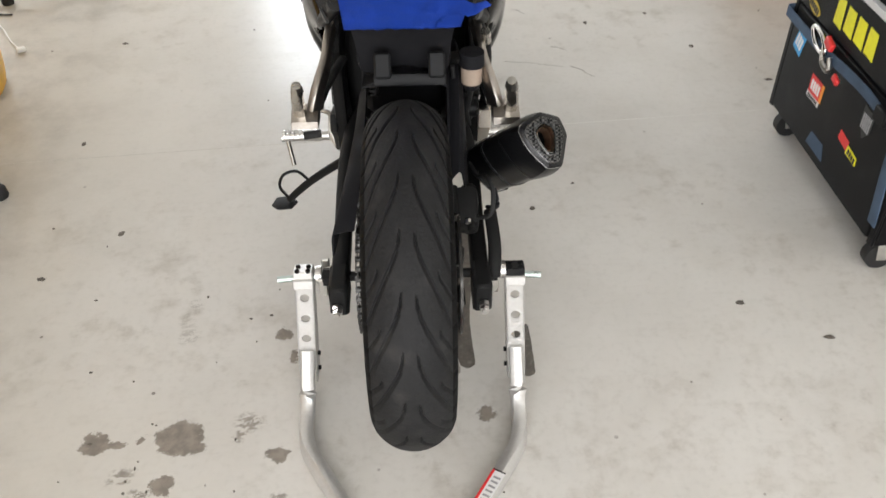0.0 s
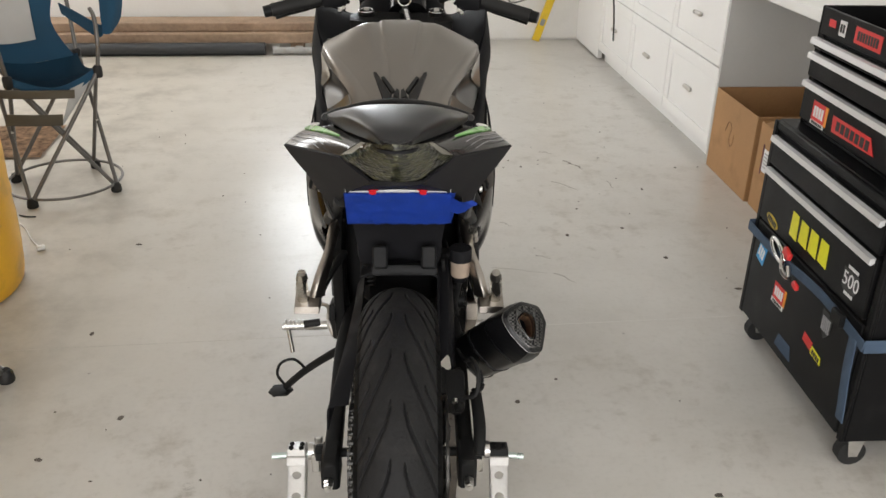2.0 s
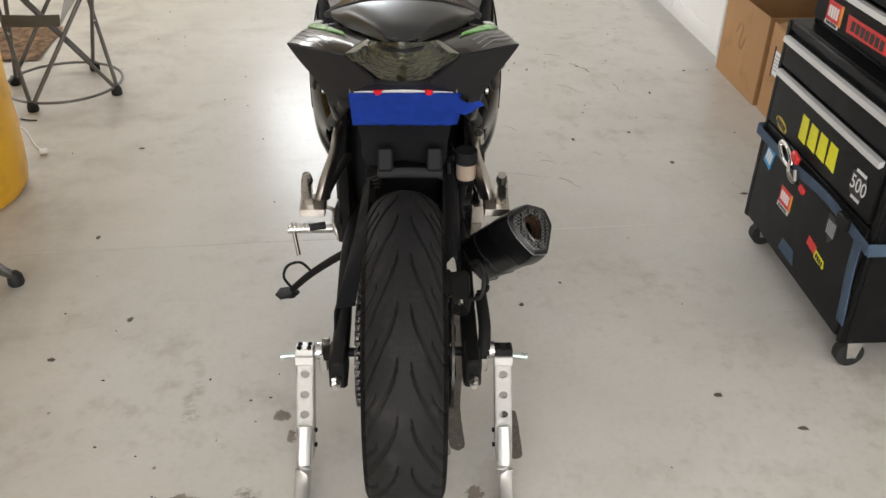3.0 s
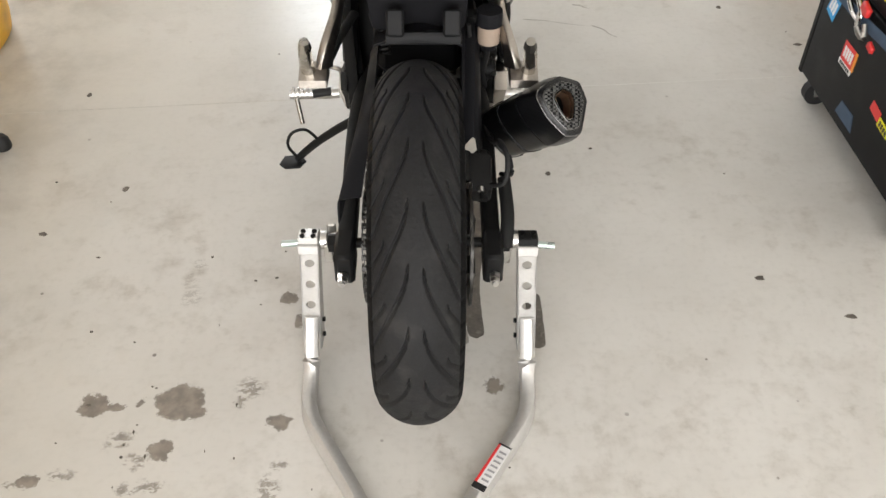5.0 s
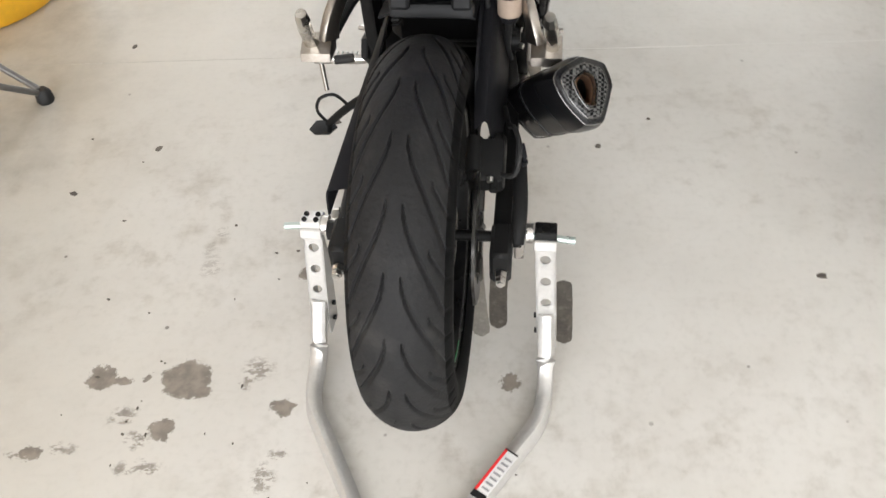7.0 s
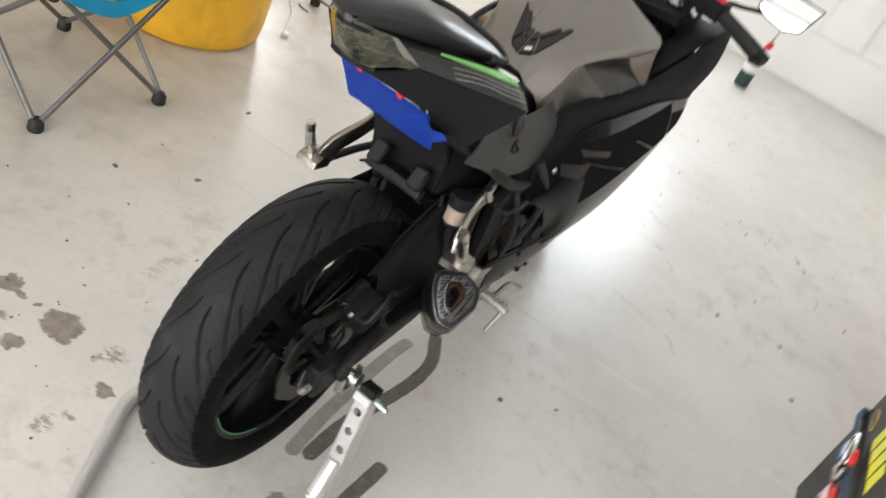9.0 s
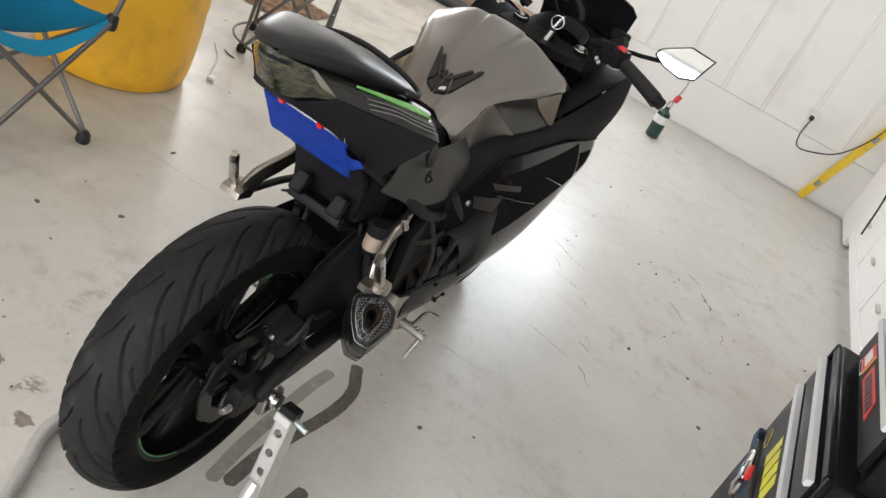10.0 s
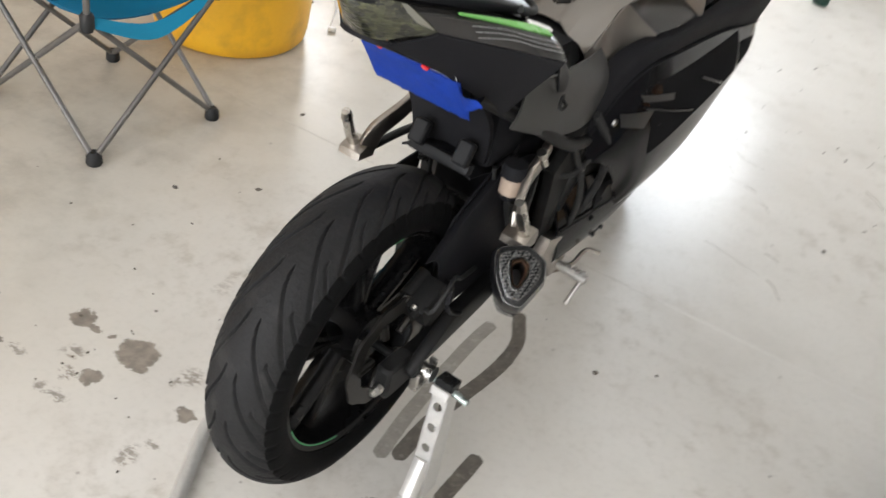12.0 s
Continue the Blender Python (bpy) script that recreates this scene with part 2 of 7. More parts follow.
def floor_paint():
    """Light grey epoxy-painted slab: mottled, scuffed, with worn patches where the concrete shows."""
    m, t, b, n, l = nodes_of("grey_epoxy_floor")
    co = n.new("ShaderNodeTexCoord")
    P = co.outputs["Object"]

    def noise_tex(scale, detail=6, rough=0.55, vector=P):
        q = n.new("ShaderNodeTexNoise")
        q.inputs["Scale"].default_value, q.inputs["Detail"].default_value, q.inputs["Roughness"].default_value = scale, detail, rough
        l.new(vector, q.inputs["Vector"])
        return q

    def ranged(value, a, z, lo=0.0, hi=1.0):
        q = n.new("ShaderNodeMapRange")
        q.interpolation_type = "SMOOTHSTEP"
        for key, v in (("From Min", a), ("From Max", z), ("To Min", lo), ("To Max", hi)):
            q.inputs[key].default_value = v
        l.new(value, q.inputs["Value"])
        return q.outputs[0]

    def blend(a, b2, fac, kind="MIX"):
        q = n.new("ShaderNodeMix")
        q.data_type, q.blend_type = "RGBA", kind
        for key, v in (("A", a), ("B", b2), ("Factor", fac)):
            if isinstance(v, (tuple, float)):
                q.inputs[key].default_value = v
            else:
                l.new(v, q.inputs[key])
        return q.outputs["Result"]

    def calc(op, a, c):
        q = n.new("ShaderNodeMath")
        q.operation = op
        for i, v in enumerate((a, c)):
            if isinstance(v, (int, float)):
                q.inputs[i].default_value = v
            else:
                l.new(v, q.inputs[i])
        return q.outputs[0]

    broad, mid, fine = noise_tex(0.9, 4), noise_tex(5.5, 8, 0.62), noise_tex(60, 5)
    col = blend((0.56, 0.54, 0.50, 1), (0.63, 0.61, 0.57, 1), ranged(broad.outputs["Fac"], 0.25, 0.75))
    col = blend(col, (0.47, 0.445, 0.40, 1), ranged(mid.outputs["Fac"], 0.35, 0.90, 0, 0.5))
    col = blend(col, (0.68, 0.665, 0.63, 1), ranged(noise_tex(1.9, 3).outputs["Fac"], 0.25, 0.80, 0, 0.5))
    col = blend(col, (0.40, 0.385, 0.35, 1), ranged(fine.outputs["Fac"], 0.45, 0.85, 0, 0.25))
    # tyre rub and scuffs: thin stretched streaks
    mp = n.new("ShaderNodeMapping")
    mp.inputs["Rotation"].default_value, mp.inputs["Scale"].default_value = (0, 0, 0.35), (4.0, 26.0, 1)
    l.new(P, mp.inputs["Vector"])
    col = blend(col, (0.34, 0.315, 0.28, 1), ranged(noise_tex(1.6, 5, 0.6, mp.outputs[0]).outputs["Fac"], 0.55, 0.95, 0, 0.3))
    # soft grey-brown smudges, broad and small
    for size, det, lo, hi, amount, tone in ((7.5, 9, 0.48, 0.78, 0.75, (0.33, 0.295, 0.245, 1)), (17.0, 7, 0.53, 0.80, 0.65, (0.30, 0.265, 0.215, 1)), (3.3, 8, 0.48, 0.75, 0.35, (0.40, 0.37, 0.32, 1))):
        where = ranged(noise_tex(1.15 + size * 0.02, 3).outputs["Fac"], 0.36, 0.66)
        col = blend(col, tone, calc("MULTIPLY", ranged(noise_tex(size, det, 0.6).outputs["Fac"], lo, hi, 0, amount), where))
    # beiger paint on the side where the chairs stand, the dimmer light there painted in
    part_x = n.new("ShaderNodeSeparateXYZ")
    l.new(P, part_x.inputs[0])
    dim_side = ranged(calc("ADD", part_x.outputs["X"], calc("MULTIPLY", noise_tex(1.4, 5).outputs["Fac"], 0.9)), 0.35, -1.0)
    col = blend(col, (0.50, 0.462, 0.385, 1), calc("MULTIPLY", dim_side, 0.75))
    # ingrained grime round the drum
    grimy = calc("MULTIPLY", ranged(noise_tex(4.2, 9, 0.66).outputs["Fac"], 0.40, 0.70, 0, 0.62), ranged(calc("ADD", part_x.outputs["X"], calc("MULTIPLY", noise_tex(2.0, 4).outputs["Fac"], 0.6)), -0.30, -0.95))
    col = blend(col, (0.27, 0.245, 0.205, 1), grimy)
    # worn spots: centre x, y and half sizes
    worn = None
    wobble = n.new("ShaderNodeVectorMath")
    wobble.operation = "MULTIPLY_ADD"
    l.new(noise_tex(24, 10, 0.8).outputs["Color"], wobble.inputs[0])
    wobble.inputs[1].default_value = (0.075, 0.075, 0)
    l.new(P, wobble.inputs[2])
    ca, sa = math.cos(radians(ROOM_TURN)), math.sin(radians(ROOM_TURN))
    streaky = n.new("ShaderNodeMapping")
    streaky.inputs["Rotation"].default_value, streaky.inputs["Scale"].default_value = (0, 0, -0.6), (1.0, 1.7, 1)
    l.new(P, streaky.inputs["Vector"])
    broken = ranged(noise_tex(46, 7, 0.72, streaky.outputs[0]).outputs["Fac"], 0.46, 0.53)
    # whole: paint gone through; otherwise only scraped, in streaks
    for x, y, rx, ry, whole in ((-.470, -.138, .046, .042, 1), (-.448, -.165, .034, .016, 1), (-.634, -.153, .030, .030, 1), (-.598, -.155, .024, .012, 1),
                                (-.545, -.139, .008, .008, 1), (-.268, -.184, .021, .017, 1), (-.292, .144, .020, .018, 1), (-.262, .074, .009, .020, 1),
                                (.148, -.090, .016, .020, 1), (-.333, -.104, .034, .026, .85), (-.350, -.128, .014, .030, .85), (-.560, -.229, .030, .022, .85),
                                (-.520, -.277, .026, .018, .85), (-.483, -.250, .022, .022, 1), (-.488, -.326, .034, .012, .85), (-.525, -.335, .020, .018, .85),
                                (-.650, -.304, .028, .014, .85), (-.708, -.318, .018, .014, 1), (-.735, -.324, .022, .008, .85), (-.268, -.330, .022, .030, .85),
                                (-.252, -.280, .018, .010, .85), (-.507, .245, .018, .026, .4), (-.505, .145, .022, .034, .4), (-.520, .190, .020, .030, .3)):
        x, y = x * ca + y * sa, y * ca - x * sa
        off = n.new("ShaderNodeVectorMath")
        off.operation = "SUBTRACT"
        l.new(wobble.outputs[0], off.inputs[0])
        off.inputs[1].default_value = (x + 0.0375, y + 0.0375, 0)
        sc = n.new("ShaderNodeVectorMath")
        sc.operation = "MULTIPLY"
        l.new(off.outputs[0], sc.inputs[0])
        sc.inputs[1].default_value = (1 / rx, 1 / ry, 0)
        ln = n.new("ShaderNodeVectorMath")
        ln.operation = "LENGTH"
        l.new(sc.outputs[0], ln.inputs[0])
        if whole == 1:
            spot = ranged(ln.outputs["Value"], 1.10, 0.94)
        else:
            spot = calc("MULTIPLY", ranged(ln.outputs["Value"], 1.15, 0.5, 0, whole), broken)
        worn = spot if worn is None else calc("MAXIMUM", worn, spot)
    inner = blend((0.13, 0.105, 0.082, 1), (0.225, 0.187, 0.148, 1), ranged(noise_tex(38, 6).outputs["Fac"], 0.35, 0.65))
    col = blend(col, inner, calc("MULTIPLY", worn, 0.85))
    # small dark flecks
    vo = n.new("ShaderNodeTexVoronoi")
    vo.inputs["Scale"].default_value = 11
    l.new(P, vo.inputs["Vector"])
    fleck = calc("MULTIPLY", ranged(vo.outputs["Distance"], 0.06, 0.035), ranged(noise_tex(2.2, 3).outputs["Fac"], 0.48, 0.6))
    col = blend(col, (0.13, 0.11, 0.09, 1), calc("MULTIPLY", fleck, 0.8))
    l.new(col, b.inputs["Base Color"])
    rough = calc("ADD", ranged(broad.outputs["Fac"], 0.2, 0.8, 0.27, 0.37), calc("MULTIPLY", worn, 0.35))
    l.new(rough, b.inputs["Roughness"])
    b.inputs["Specular IOR Level"].default_value = 0.42
    bp = n.new("ShaderNodeBump")
    bp.inputs["Strength"].default_value, bp.inputs["Distance"].default_value = 0.12, 0.004
    h = calc("SUBTRACT", calc("ADD", calc("MULTIPLY", mid.outputs["Fac"], 0.6), calc("MULTIPLY", fine.outputs["Fac"], 0.25)), calc("MULTIPLY", worn, 0.5))
    l.new(h, bp.inputs["Height"])
    l.new(bp.outputs[0], b.inputs["Normal"])
    return m


FLOOR = floor_paint()


# ---- building helpers ----
def mesh_of(bm, name, material, smooth=True, angle=40):
    bm.normal_update()
    me = bpy.data.meshes.new(name)
    bmesh.ops.recalc_face_normals(bm, faces=bm.faces)
    bm.to_mesh(me)
    bm.free()
    if smooth:
        me.polygons.foreach_set("use_smooth", [True] * len(me.polygons))
        me.set_sharp_from_angle(angle=radians(angle))
    for one in material if isinstance(material, (list, tuple)) else (material,):
        me.materials.append(one)
    return me


def part(name, bm, material, parent=None, label="", smooth=True, angle=40):
    """One mesh object, under a thing or a part; coordinates are those of the top-level thing."""
    ob = new(name, mesh_of(bm, name, material, smooth, angle))
    if parent:
        ob.parent = parent
    if label:
        ob["label"] = label
    return ob


def thing(name, m, label, category, group="", kind=""):
    ob = new(name)
    ob.empty_display_size = 0.1
    ob.matrix_world = m
    return tagged(ob, label, category, group, kind)


def solo(name, bm, material, m, label, category, group="", kind="", smooth=True):
    ob = part(name, bm, material, None, "", smooth)
    ob.matrix_world = m
    return tagged(ob, label, category, group, kind)


def BM():
    return bmesh.new()


def box(bm, c, s, rot=(0, 0, 0), bevel=0.0, seg=1):
    """A box by centre, size and turn, with softened edges."""
    m = pose(*c, *rot) @ Matrix.Diagonal((*s, 1))
    got = bmesh.ops.create_cube(bm, size=1, matrix=m)["verts"]
    if bevel:
        edges = list({e for v in got for e in v.link_edges})
        bmesh.ops.bevel(bm, geom=edges, offset=bevel, segments=seg, affect="EDGES", profile=0.6)
    return bm


def cyl(bm, a, b, r, r2=None, seg=20, caps=True):
    """A cylinder or cone from a to b."""
    a, b = Vector(a), Vector(b)
    d = b - a
    m = Matrix.Translation((a + b) / 2) @ d.to_track_quat("Z", "Y").to_matrix().to_4x4()
    bmesh.ops.create_cone(bm, cap_ends=caps, segments=seg, radius1=r, radius2=r if r2 is None else r2, depth=d.length, matrix=m)
    return bm


def spline(points, per=6, closed=False):
    """Points on a smooth curve through the given ones."""
    p = [Vector(q) for q in points]
    n = len(p)
    if n < 3:
        return [p[0].lerp(p[-1], i / per) for i in range(per + 1)]
    out = []
    for i in range(n if closed else n - 1):
        a, b, c, d = ((p[(i + k) % n] if closed else p[min(max(i + k, 0), n - 1)]) for k in (-1, 0, 1, 2))
        for j in range(per):
            t = j / per
            out.append(0.5 * (2 * b + (c - a) * t + (2 * a - 5 * b + 4 * c - d) * t * t + (3 * b - a - 3 * c + d) * t ** 3))
    if not closed:
        out.append(p[-1])
    return out


def sweep(bm, points, r, seg=12, per=6, r_end=None, flat=1.0, closed=False, up=(0, 0, 1)):
    """A round (or flattened) bar along a smooth curve."""
    pts = spline(points, per, closed) if per > 1 else [Vector(q) for q in points]
    n = len(pts)
    rings = []
    for i, p in enumerate(pts):
        t = ((pts[(i + 1) % n] - pts[i - 1]) if closed else (pts[min(i + 1, n - 1)] - pts[max(i - 1, 0)])).normalized()
        u = Vector(up).cross(t)
        if u.length < 1e-3:
            u = Vector((1, 0, 0)).cross(t)
        u.normalize()
        w = t.cross(u)
        rr = r if r_end is None else r + (r_end - r) * i / (n - 1)
        rings.append([bm.verts.new(p + u * rr * math.cos(2 * math.pi * k / seg) + w * rr * flat * math.sin(2 * math.pi * k / seg)) for k in range(seg)])
    for i in range(n if closed else n - 1):
        a, b = rings[i], rings[(i + 1) % n]
        for k in range(seg):
            bm.faces.new((a[k], a[(k + 1) % seg], b[(k + 1) % seg], b[k]))
    if not closed:
        bm.faces.new(rings[0][::-1])
        bm.faces.new(rings[-1])
    return bm


def square_bar(bm, points, w, h, per=1, up=(0, 0, 1), r=0.004):
    """A rectangular tube along a path, with rounded corners."""
    pts = spline(points, per) if per > 1 else [Vector(q) for q in points]
    n, rings = len(pts), []
    shape = []
    for cx, cy, a0 in ((1, 1, 0), (-1, 1, 90), (-1, -1, 180), (1, -1, 270)):
        for k in range(3):
            a = radians(a0 + 45 * k)
            shape.append((cx * (w / 2 - r) + r * math.cos(a), cy * (h / 2 - r) + r * math.sin(a)))
    for i, p in enumerate(pts):
        t = (pts[min(i + 1, n - 1)] - pts[max(i - 1, 0)]).normalized()
        u = t.cross(Vector(up))
        u.normalize()
        v = u.cross(t)
        rings.append([bm.verts.new(p + u * x + v * y) for x, y in shape])
    m = len(shape)
    for i in range(n - 1):
        for k in range(m):
            bm.faces.new((rings[i][k], rings[i][(k + 1) % m], rings[i + 1][(k + 1) % m], rings[i + 1][k]))
    bm.faces.new(rings[0][::-1])
    bm.faces.new(rings[-1])
    return bm


def patch(bm, rows, nu=5, nv=5, thick=0.004, mirror=False):
    """A smooth panel through a grid of points, with thickness. mirror: doubled across x = 0 into one panel."""
    rows = [[Vector(q) for q in r] for r in rows]
    if mirror:
        rows = [[Vector((-q.x, q.y, q.z)) for q in reversed(r[1:])] + r for r in rows]
    fine = [spline(r, nu) if nu > 1 else r for r in rows]
    cols = [spline(c, nv) if nv > 1 else list(c) for c in zip(*fine)]
    grid = [[bm.verts.new(q) for q in c] for c in cols]
    faces = []
    for i in range(len(grid) - 1):
        for j in range(len(grid[0]) - 1):
            faces.append(bm.faces.new((grid[i][j], grid[i + 1][j], grid[i + 1][j + 1], grid[i][j + 1])))
    if thick:
        bmesh.ops.recalc_face_normals(bm, faces=faces)
        bmesh.ops.solidify(bm, geom=faces, thickness=thick)
    return bm


def prism(bm, outline, axis, a, b, bevel=0.0):
    """An outline in a plane, drawn out along an axis from a to b. outline: points of the two other axes."""
    def at(q, d):
        return {"x": (d, q[0], q[1]), "y": (q[0], d, q[1]), "z": (q[0], q[1], d)}[axis]
    lo, hi = [bm.verts.new(at(q, a)) for q in outline], [bm.verts.new(at(q, b)) for q in outline]
    n = len(outline)
    made = [bm.faces.new(lo[::-1]), bm.faces.new(hi)]
    for i in range(n):
        made.append(bm.faces.new((lo[i], lo[(i + 1) % n], hi[(i + 1) % n], hi[i])))
    if bevel:
        bmesh.ops.recalc_face_normals(bm, faces=made)
        bmesh.ops.bevel(bm, geom=[e for f in made[:2] for e in f.edges], offset=bevel, segments=2, affect="EDGES", profile=0.6)
    return bm


def lathe(bm, profile, centre, seg=64, closed=False):
    """Radius and x pairs spun about an axle that runs along x."""
    rings = []
    for r, x in profile:
        rings.append([bm.verts.new((centre[0] + x, centre[1] - r * math.cos(2 * math.pi * k / seg), centre[2] + r * math.sin(2 * math.pi * k / seg))) for k in range(seg)])
    for i in range(len(rings) if closed else len(rings) - 1):
        a, b = rings[i], rings[(i + 1) % len(rings)]
        for k in range(seg):
            bm.faces.new((a[k], a[(k + 1) % seg], b[(k + 1) % seg], b[k]))
    return bm


def spun(bm, profile, x, y, seg=48, closed=False):
    """Radius and z pairs spun about an upright axis."""
    rings = [[bm.verts.new((x + r * math.cos(2 * math.pi * k / seg), y + r * math.sin(2 * math.pi * k / seg), z)) for k in range(seg)] for r, z in profile]
    for a, b in zip(rings, rings[1:]):
        for k in range(seg):
            bm.faces.new((a[k], a[(k + 1) % seg], b[(k + 1) % seg], b[k]))
    bm.faces.new(rings[0][::-1])
    bm.faces.new(rings[-1])
    return bm


def letters(text, size, material, m, parent, name="lettering"):
    data = bpy.data.curves.new(name, "FONT")
    data.body, data.size, data.extrude, data.align_x, data.align_y = text, size, 0.0004, "CENTER", "CENTER"
    data.materials.append(material)
    ob = new(name, data)
    ob.parent = parent
    ob.matrix_local = m
    return ob


# ---- the room ----
def room_piece(name, bm, material, label, category, smooth=False):
    return solo(name, bm, material, ROOM, label, category, kind="structure", smooth=smooth)


XL, XR, YB, YF, T = -3.3, 2.25, -4.2, 5.03, 0.12
def joint_y(x):
    """The slab's filled joint runs a little askew to the walls."""
    return 0.955 + 0.0197 * x


bm = BM()
A, Z = XL - T, XR + T
prism(bm, [(A, YB - 9.0), (Z, YB - 9.0), (Z, joint_y(Z) - .0022), (A, joint_y(A) - .0022)], "z", -0.1, 0)
prism(bm, [(A, joint_y(A) + .0022), (Z, joint_y(Z) + .0022), (Z, YF + T), (A, YF + T)], "z", -0.1, 0)
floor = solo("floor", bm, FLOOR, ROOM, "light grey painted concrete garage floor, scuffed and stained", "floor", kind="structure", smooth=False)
bm = prism(BM(), [(XL, joint_y(XL) - .0021), (.30, joint_y(.30) - .0021), (.30, joint_y(.30) + .0021), (XL, joint_y(XL) + .0021)], "z", -0.05, -0.0005)
room_piece("floor_joint", bm, mat("dirty_joint_filler", (0.50, 0.475, 0.425), 0.7, vary=0.3, scale=4), "grey dirt-filled joint across the floor slab", "joint")
bm = prism(BM(), [(.302, joint_y(.302) - .0021), (XR, joint_y(XR) - .0021), (XR, joint_y(XR) + .0021), (.302, joint_y(.302) + .0021)], "z", -0.05, 0.0006)
room_piece("floor_joint", bm, mat("joint_filler", (0.64, 0.625, 0.585), 0.5, vary=0.12, scale=5), "pale filled joint across the floor slab", "joint")
bm = BM()
box(bm, (0, -30, -0.16), (160, 110, 0.1))
solo("ground", bm, mat("driveway_concrete", (0.32, 0.31, 0.29), 0.85), ROOM, "plain concrete driveway outside the open garage door", "ground", kind="structure", smooth=False)
# far wall with a window opening
WX0, WX1, WZ0, WZ1 = -0.73, 0.13, 1.26, 1.98
bm = BM()
for x0, x1, z0, z1 in ((XL - T, WX0, -0.02, CEILING), (WX1, XR + T, -0.02, CEILING), (WX0, WX1, -0.02, WZ0), (WX0, WX1, WZ1, CEILING)):
    box(bm, ((x0 + x1) / 2, YF + T / 2, (z0 + z1) / 2), (x1 - x0, T, z1 - z0))
wall_north = room_piece("wall_north", bm, WALL, "off-white panelled garage wall with upright grooves", "wall")
# raised upright boards, a groove between each and the next
x = 0.445 - 0.302 * 13
while x < XR - 0.02:
    a, z = max(x + 0.011, XL + 0.004), min(x + 0.291, XR - 0.004)
    spans = [(0.37, CEILING - 0.01)]
    if z > WX0 - 0.05 and a < WX1 + 0.05:
        spans = [(0.37, WZ0 - 0.06), (WZ1 + 0.06, CEILING - 0.01)]
    for z0, z1 in spans:
        if z - a > 0.02:
            bm = box(BM(), ((a + z) / 2, YF - 0.004, (z0 + z1) / 2), (z - a, 0.012, z1 - z0), bevel=0.003)
            part("panel", bm, WALL, wall_north)
    x += 0.302
bm = box(BM(), ((XL + XR) / 2, YF - 0.006, 0.19), (XR - XL - 0.01, 0.014, 0.352), bevel=0.003)
part("skirting_board", bm, WALL, wall_north)
window = thing("window_1", ROOM, "plain bright window in the far wall", "window", kind="structure")
bm = BM()
for c, s in ((((WX0 + WX1) / 2, YF, WZ0 - 0.03), (WX1 - WX0 + 0.12, 0.06, 0.06)), (((WX0 + WX1) / 2, YF, WZ1 + 0.03), (WX1 - WX0 + 0.12, 0.06, 0.06)),
             ((WX0 - 0.03, YF, (WZ0 + WZ1) / 2), (0.06, 0.06, WZ1 - WZ0)), ((WX1 + 0.03, YF, (WZ0 + WZ1) / 2), (0.06, 0.06, WZ1 - WZ0))):
    box(bm, c, s, bevel=0.004)
part("window_frame", bm, WHITE, window, smooth=False)
m, t, b, n, l = nodes_of("sky_glow")
b.inputs["Base Color"].default_value = (0, 0, 0, 1)
b.inputs["Emission Color"].default_value, b.inputs["Emission Strength"].default_value = (0.92, 0.96, 1.0, 1), 3.5
bm = box(BM(), ((WX0 + WX1) / 2, YF + 0.35, (WZ0 + WZ1) / 2), (3.2, 0.01, 2.6))
room_piece("backdrop", bm, m, "bright overcast sky outside the window", "sky")
# unseen wall: window opening added, brown tone set to dim this side
bm = BM()
for y0, y1, z0, z1 in ((YB, 3.48, -0.02, CEILING), (4.82, YF, -0.02, CEILING), (3.48, 4.82, -0.02, 1.34), (3.48, 4.82, 2.38, CEILING)):
    box(bm, (XL - T / 2, (y0 + y1) / 2, (z0 + z1) / 2), (T, y1 - y0, z1 - z0))
room_piece("wall_west", bm, mat("dim_brown_wall", (0.40, 0.30, 0.20), 0.75, vary=0.15, scale=2, fine=50, bump=0.1), "plain brown unseen garage side wall with an added window opening", "wall")
for name, c, s in (("wall_east", (XR + T / 2, (YB + YF) / 2, CEILING / 2), (T, YF - YB, CEILING + 0.04)),):
    room_piece(name, box(BM(), c, s), WALL, "plain off-white garage side wall", "wall")
bm = BM()
for x0, x1, z0, z1 in ((XL, -2.5, -0.02, CEILING), (1.3, XR, -0.02, CEILING), (-2.5, 1.3, 2.4, CEILING)):
    box(bm, ((x0 + x1) / 2, YB + T / 2, (z0 + z1) / 2), (x1 - x0, T, z1 - z0))
room_piece("wall_south", bm, WALL, "plain wall round the open garage door", "wall")
room_piece("ceiling", box(BM(), ((XL + XR) / 2, (YB + YF) / 2, CEILING + 0.06), (XR - XL + 2 * T, YF - YB + 2 * T, 0.12)), CEIL, "plain white garage ceiling", "ceiling")


# ---- motorcycle: y runs forward from the rear axle, z up from the floor ----
bike = thing("motorcycle", pose(0.004, -0.0666, 0, 0, 0, 0.93), "black and grey sports motorcycle lifted on a rear stand", "motorcycle")
AXLE = (0, 0, 0.3665)


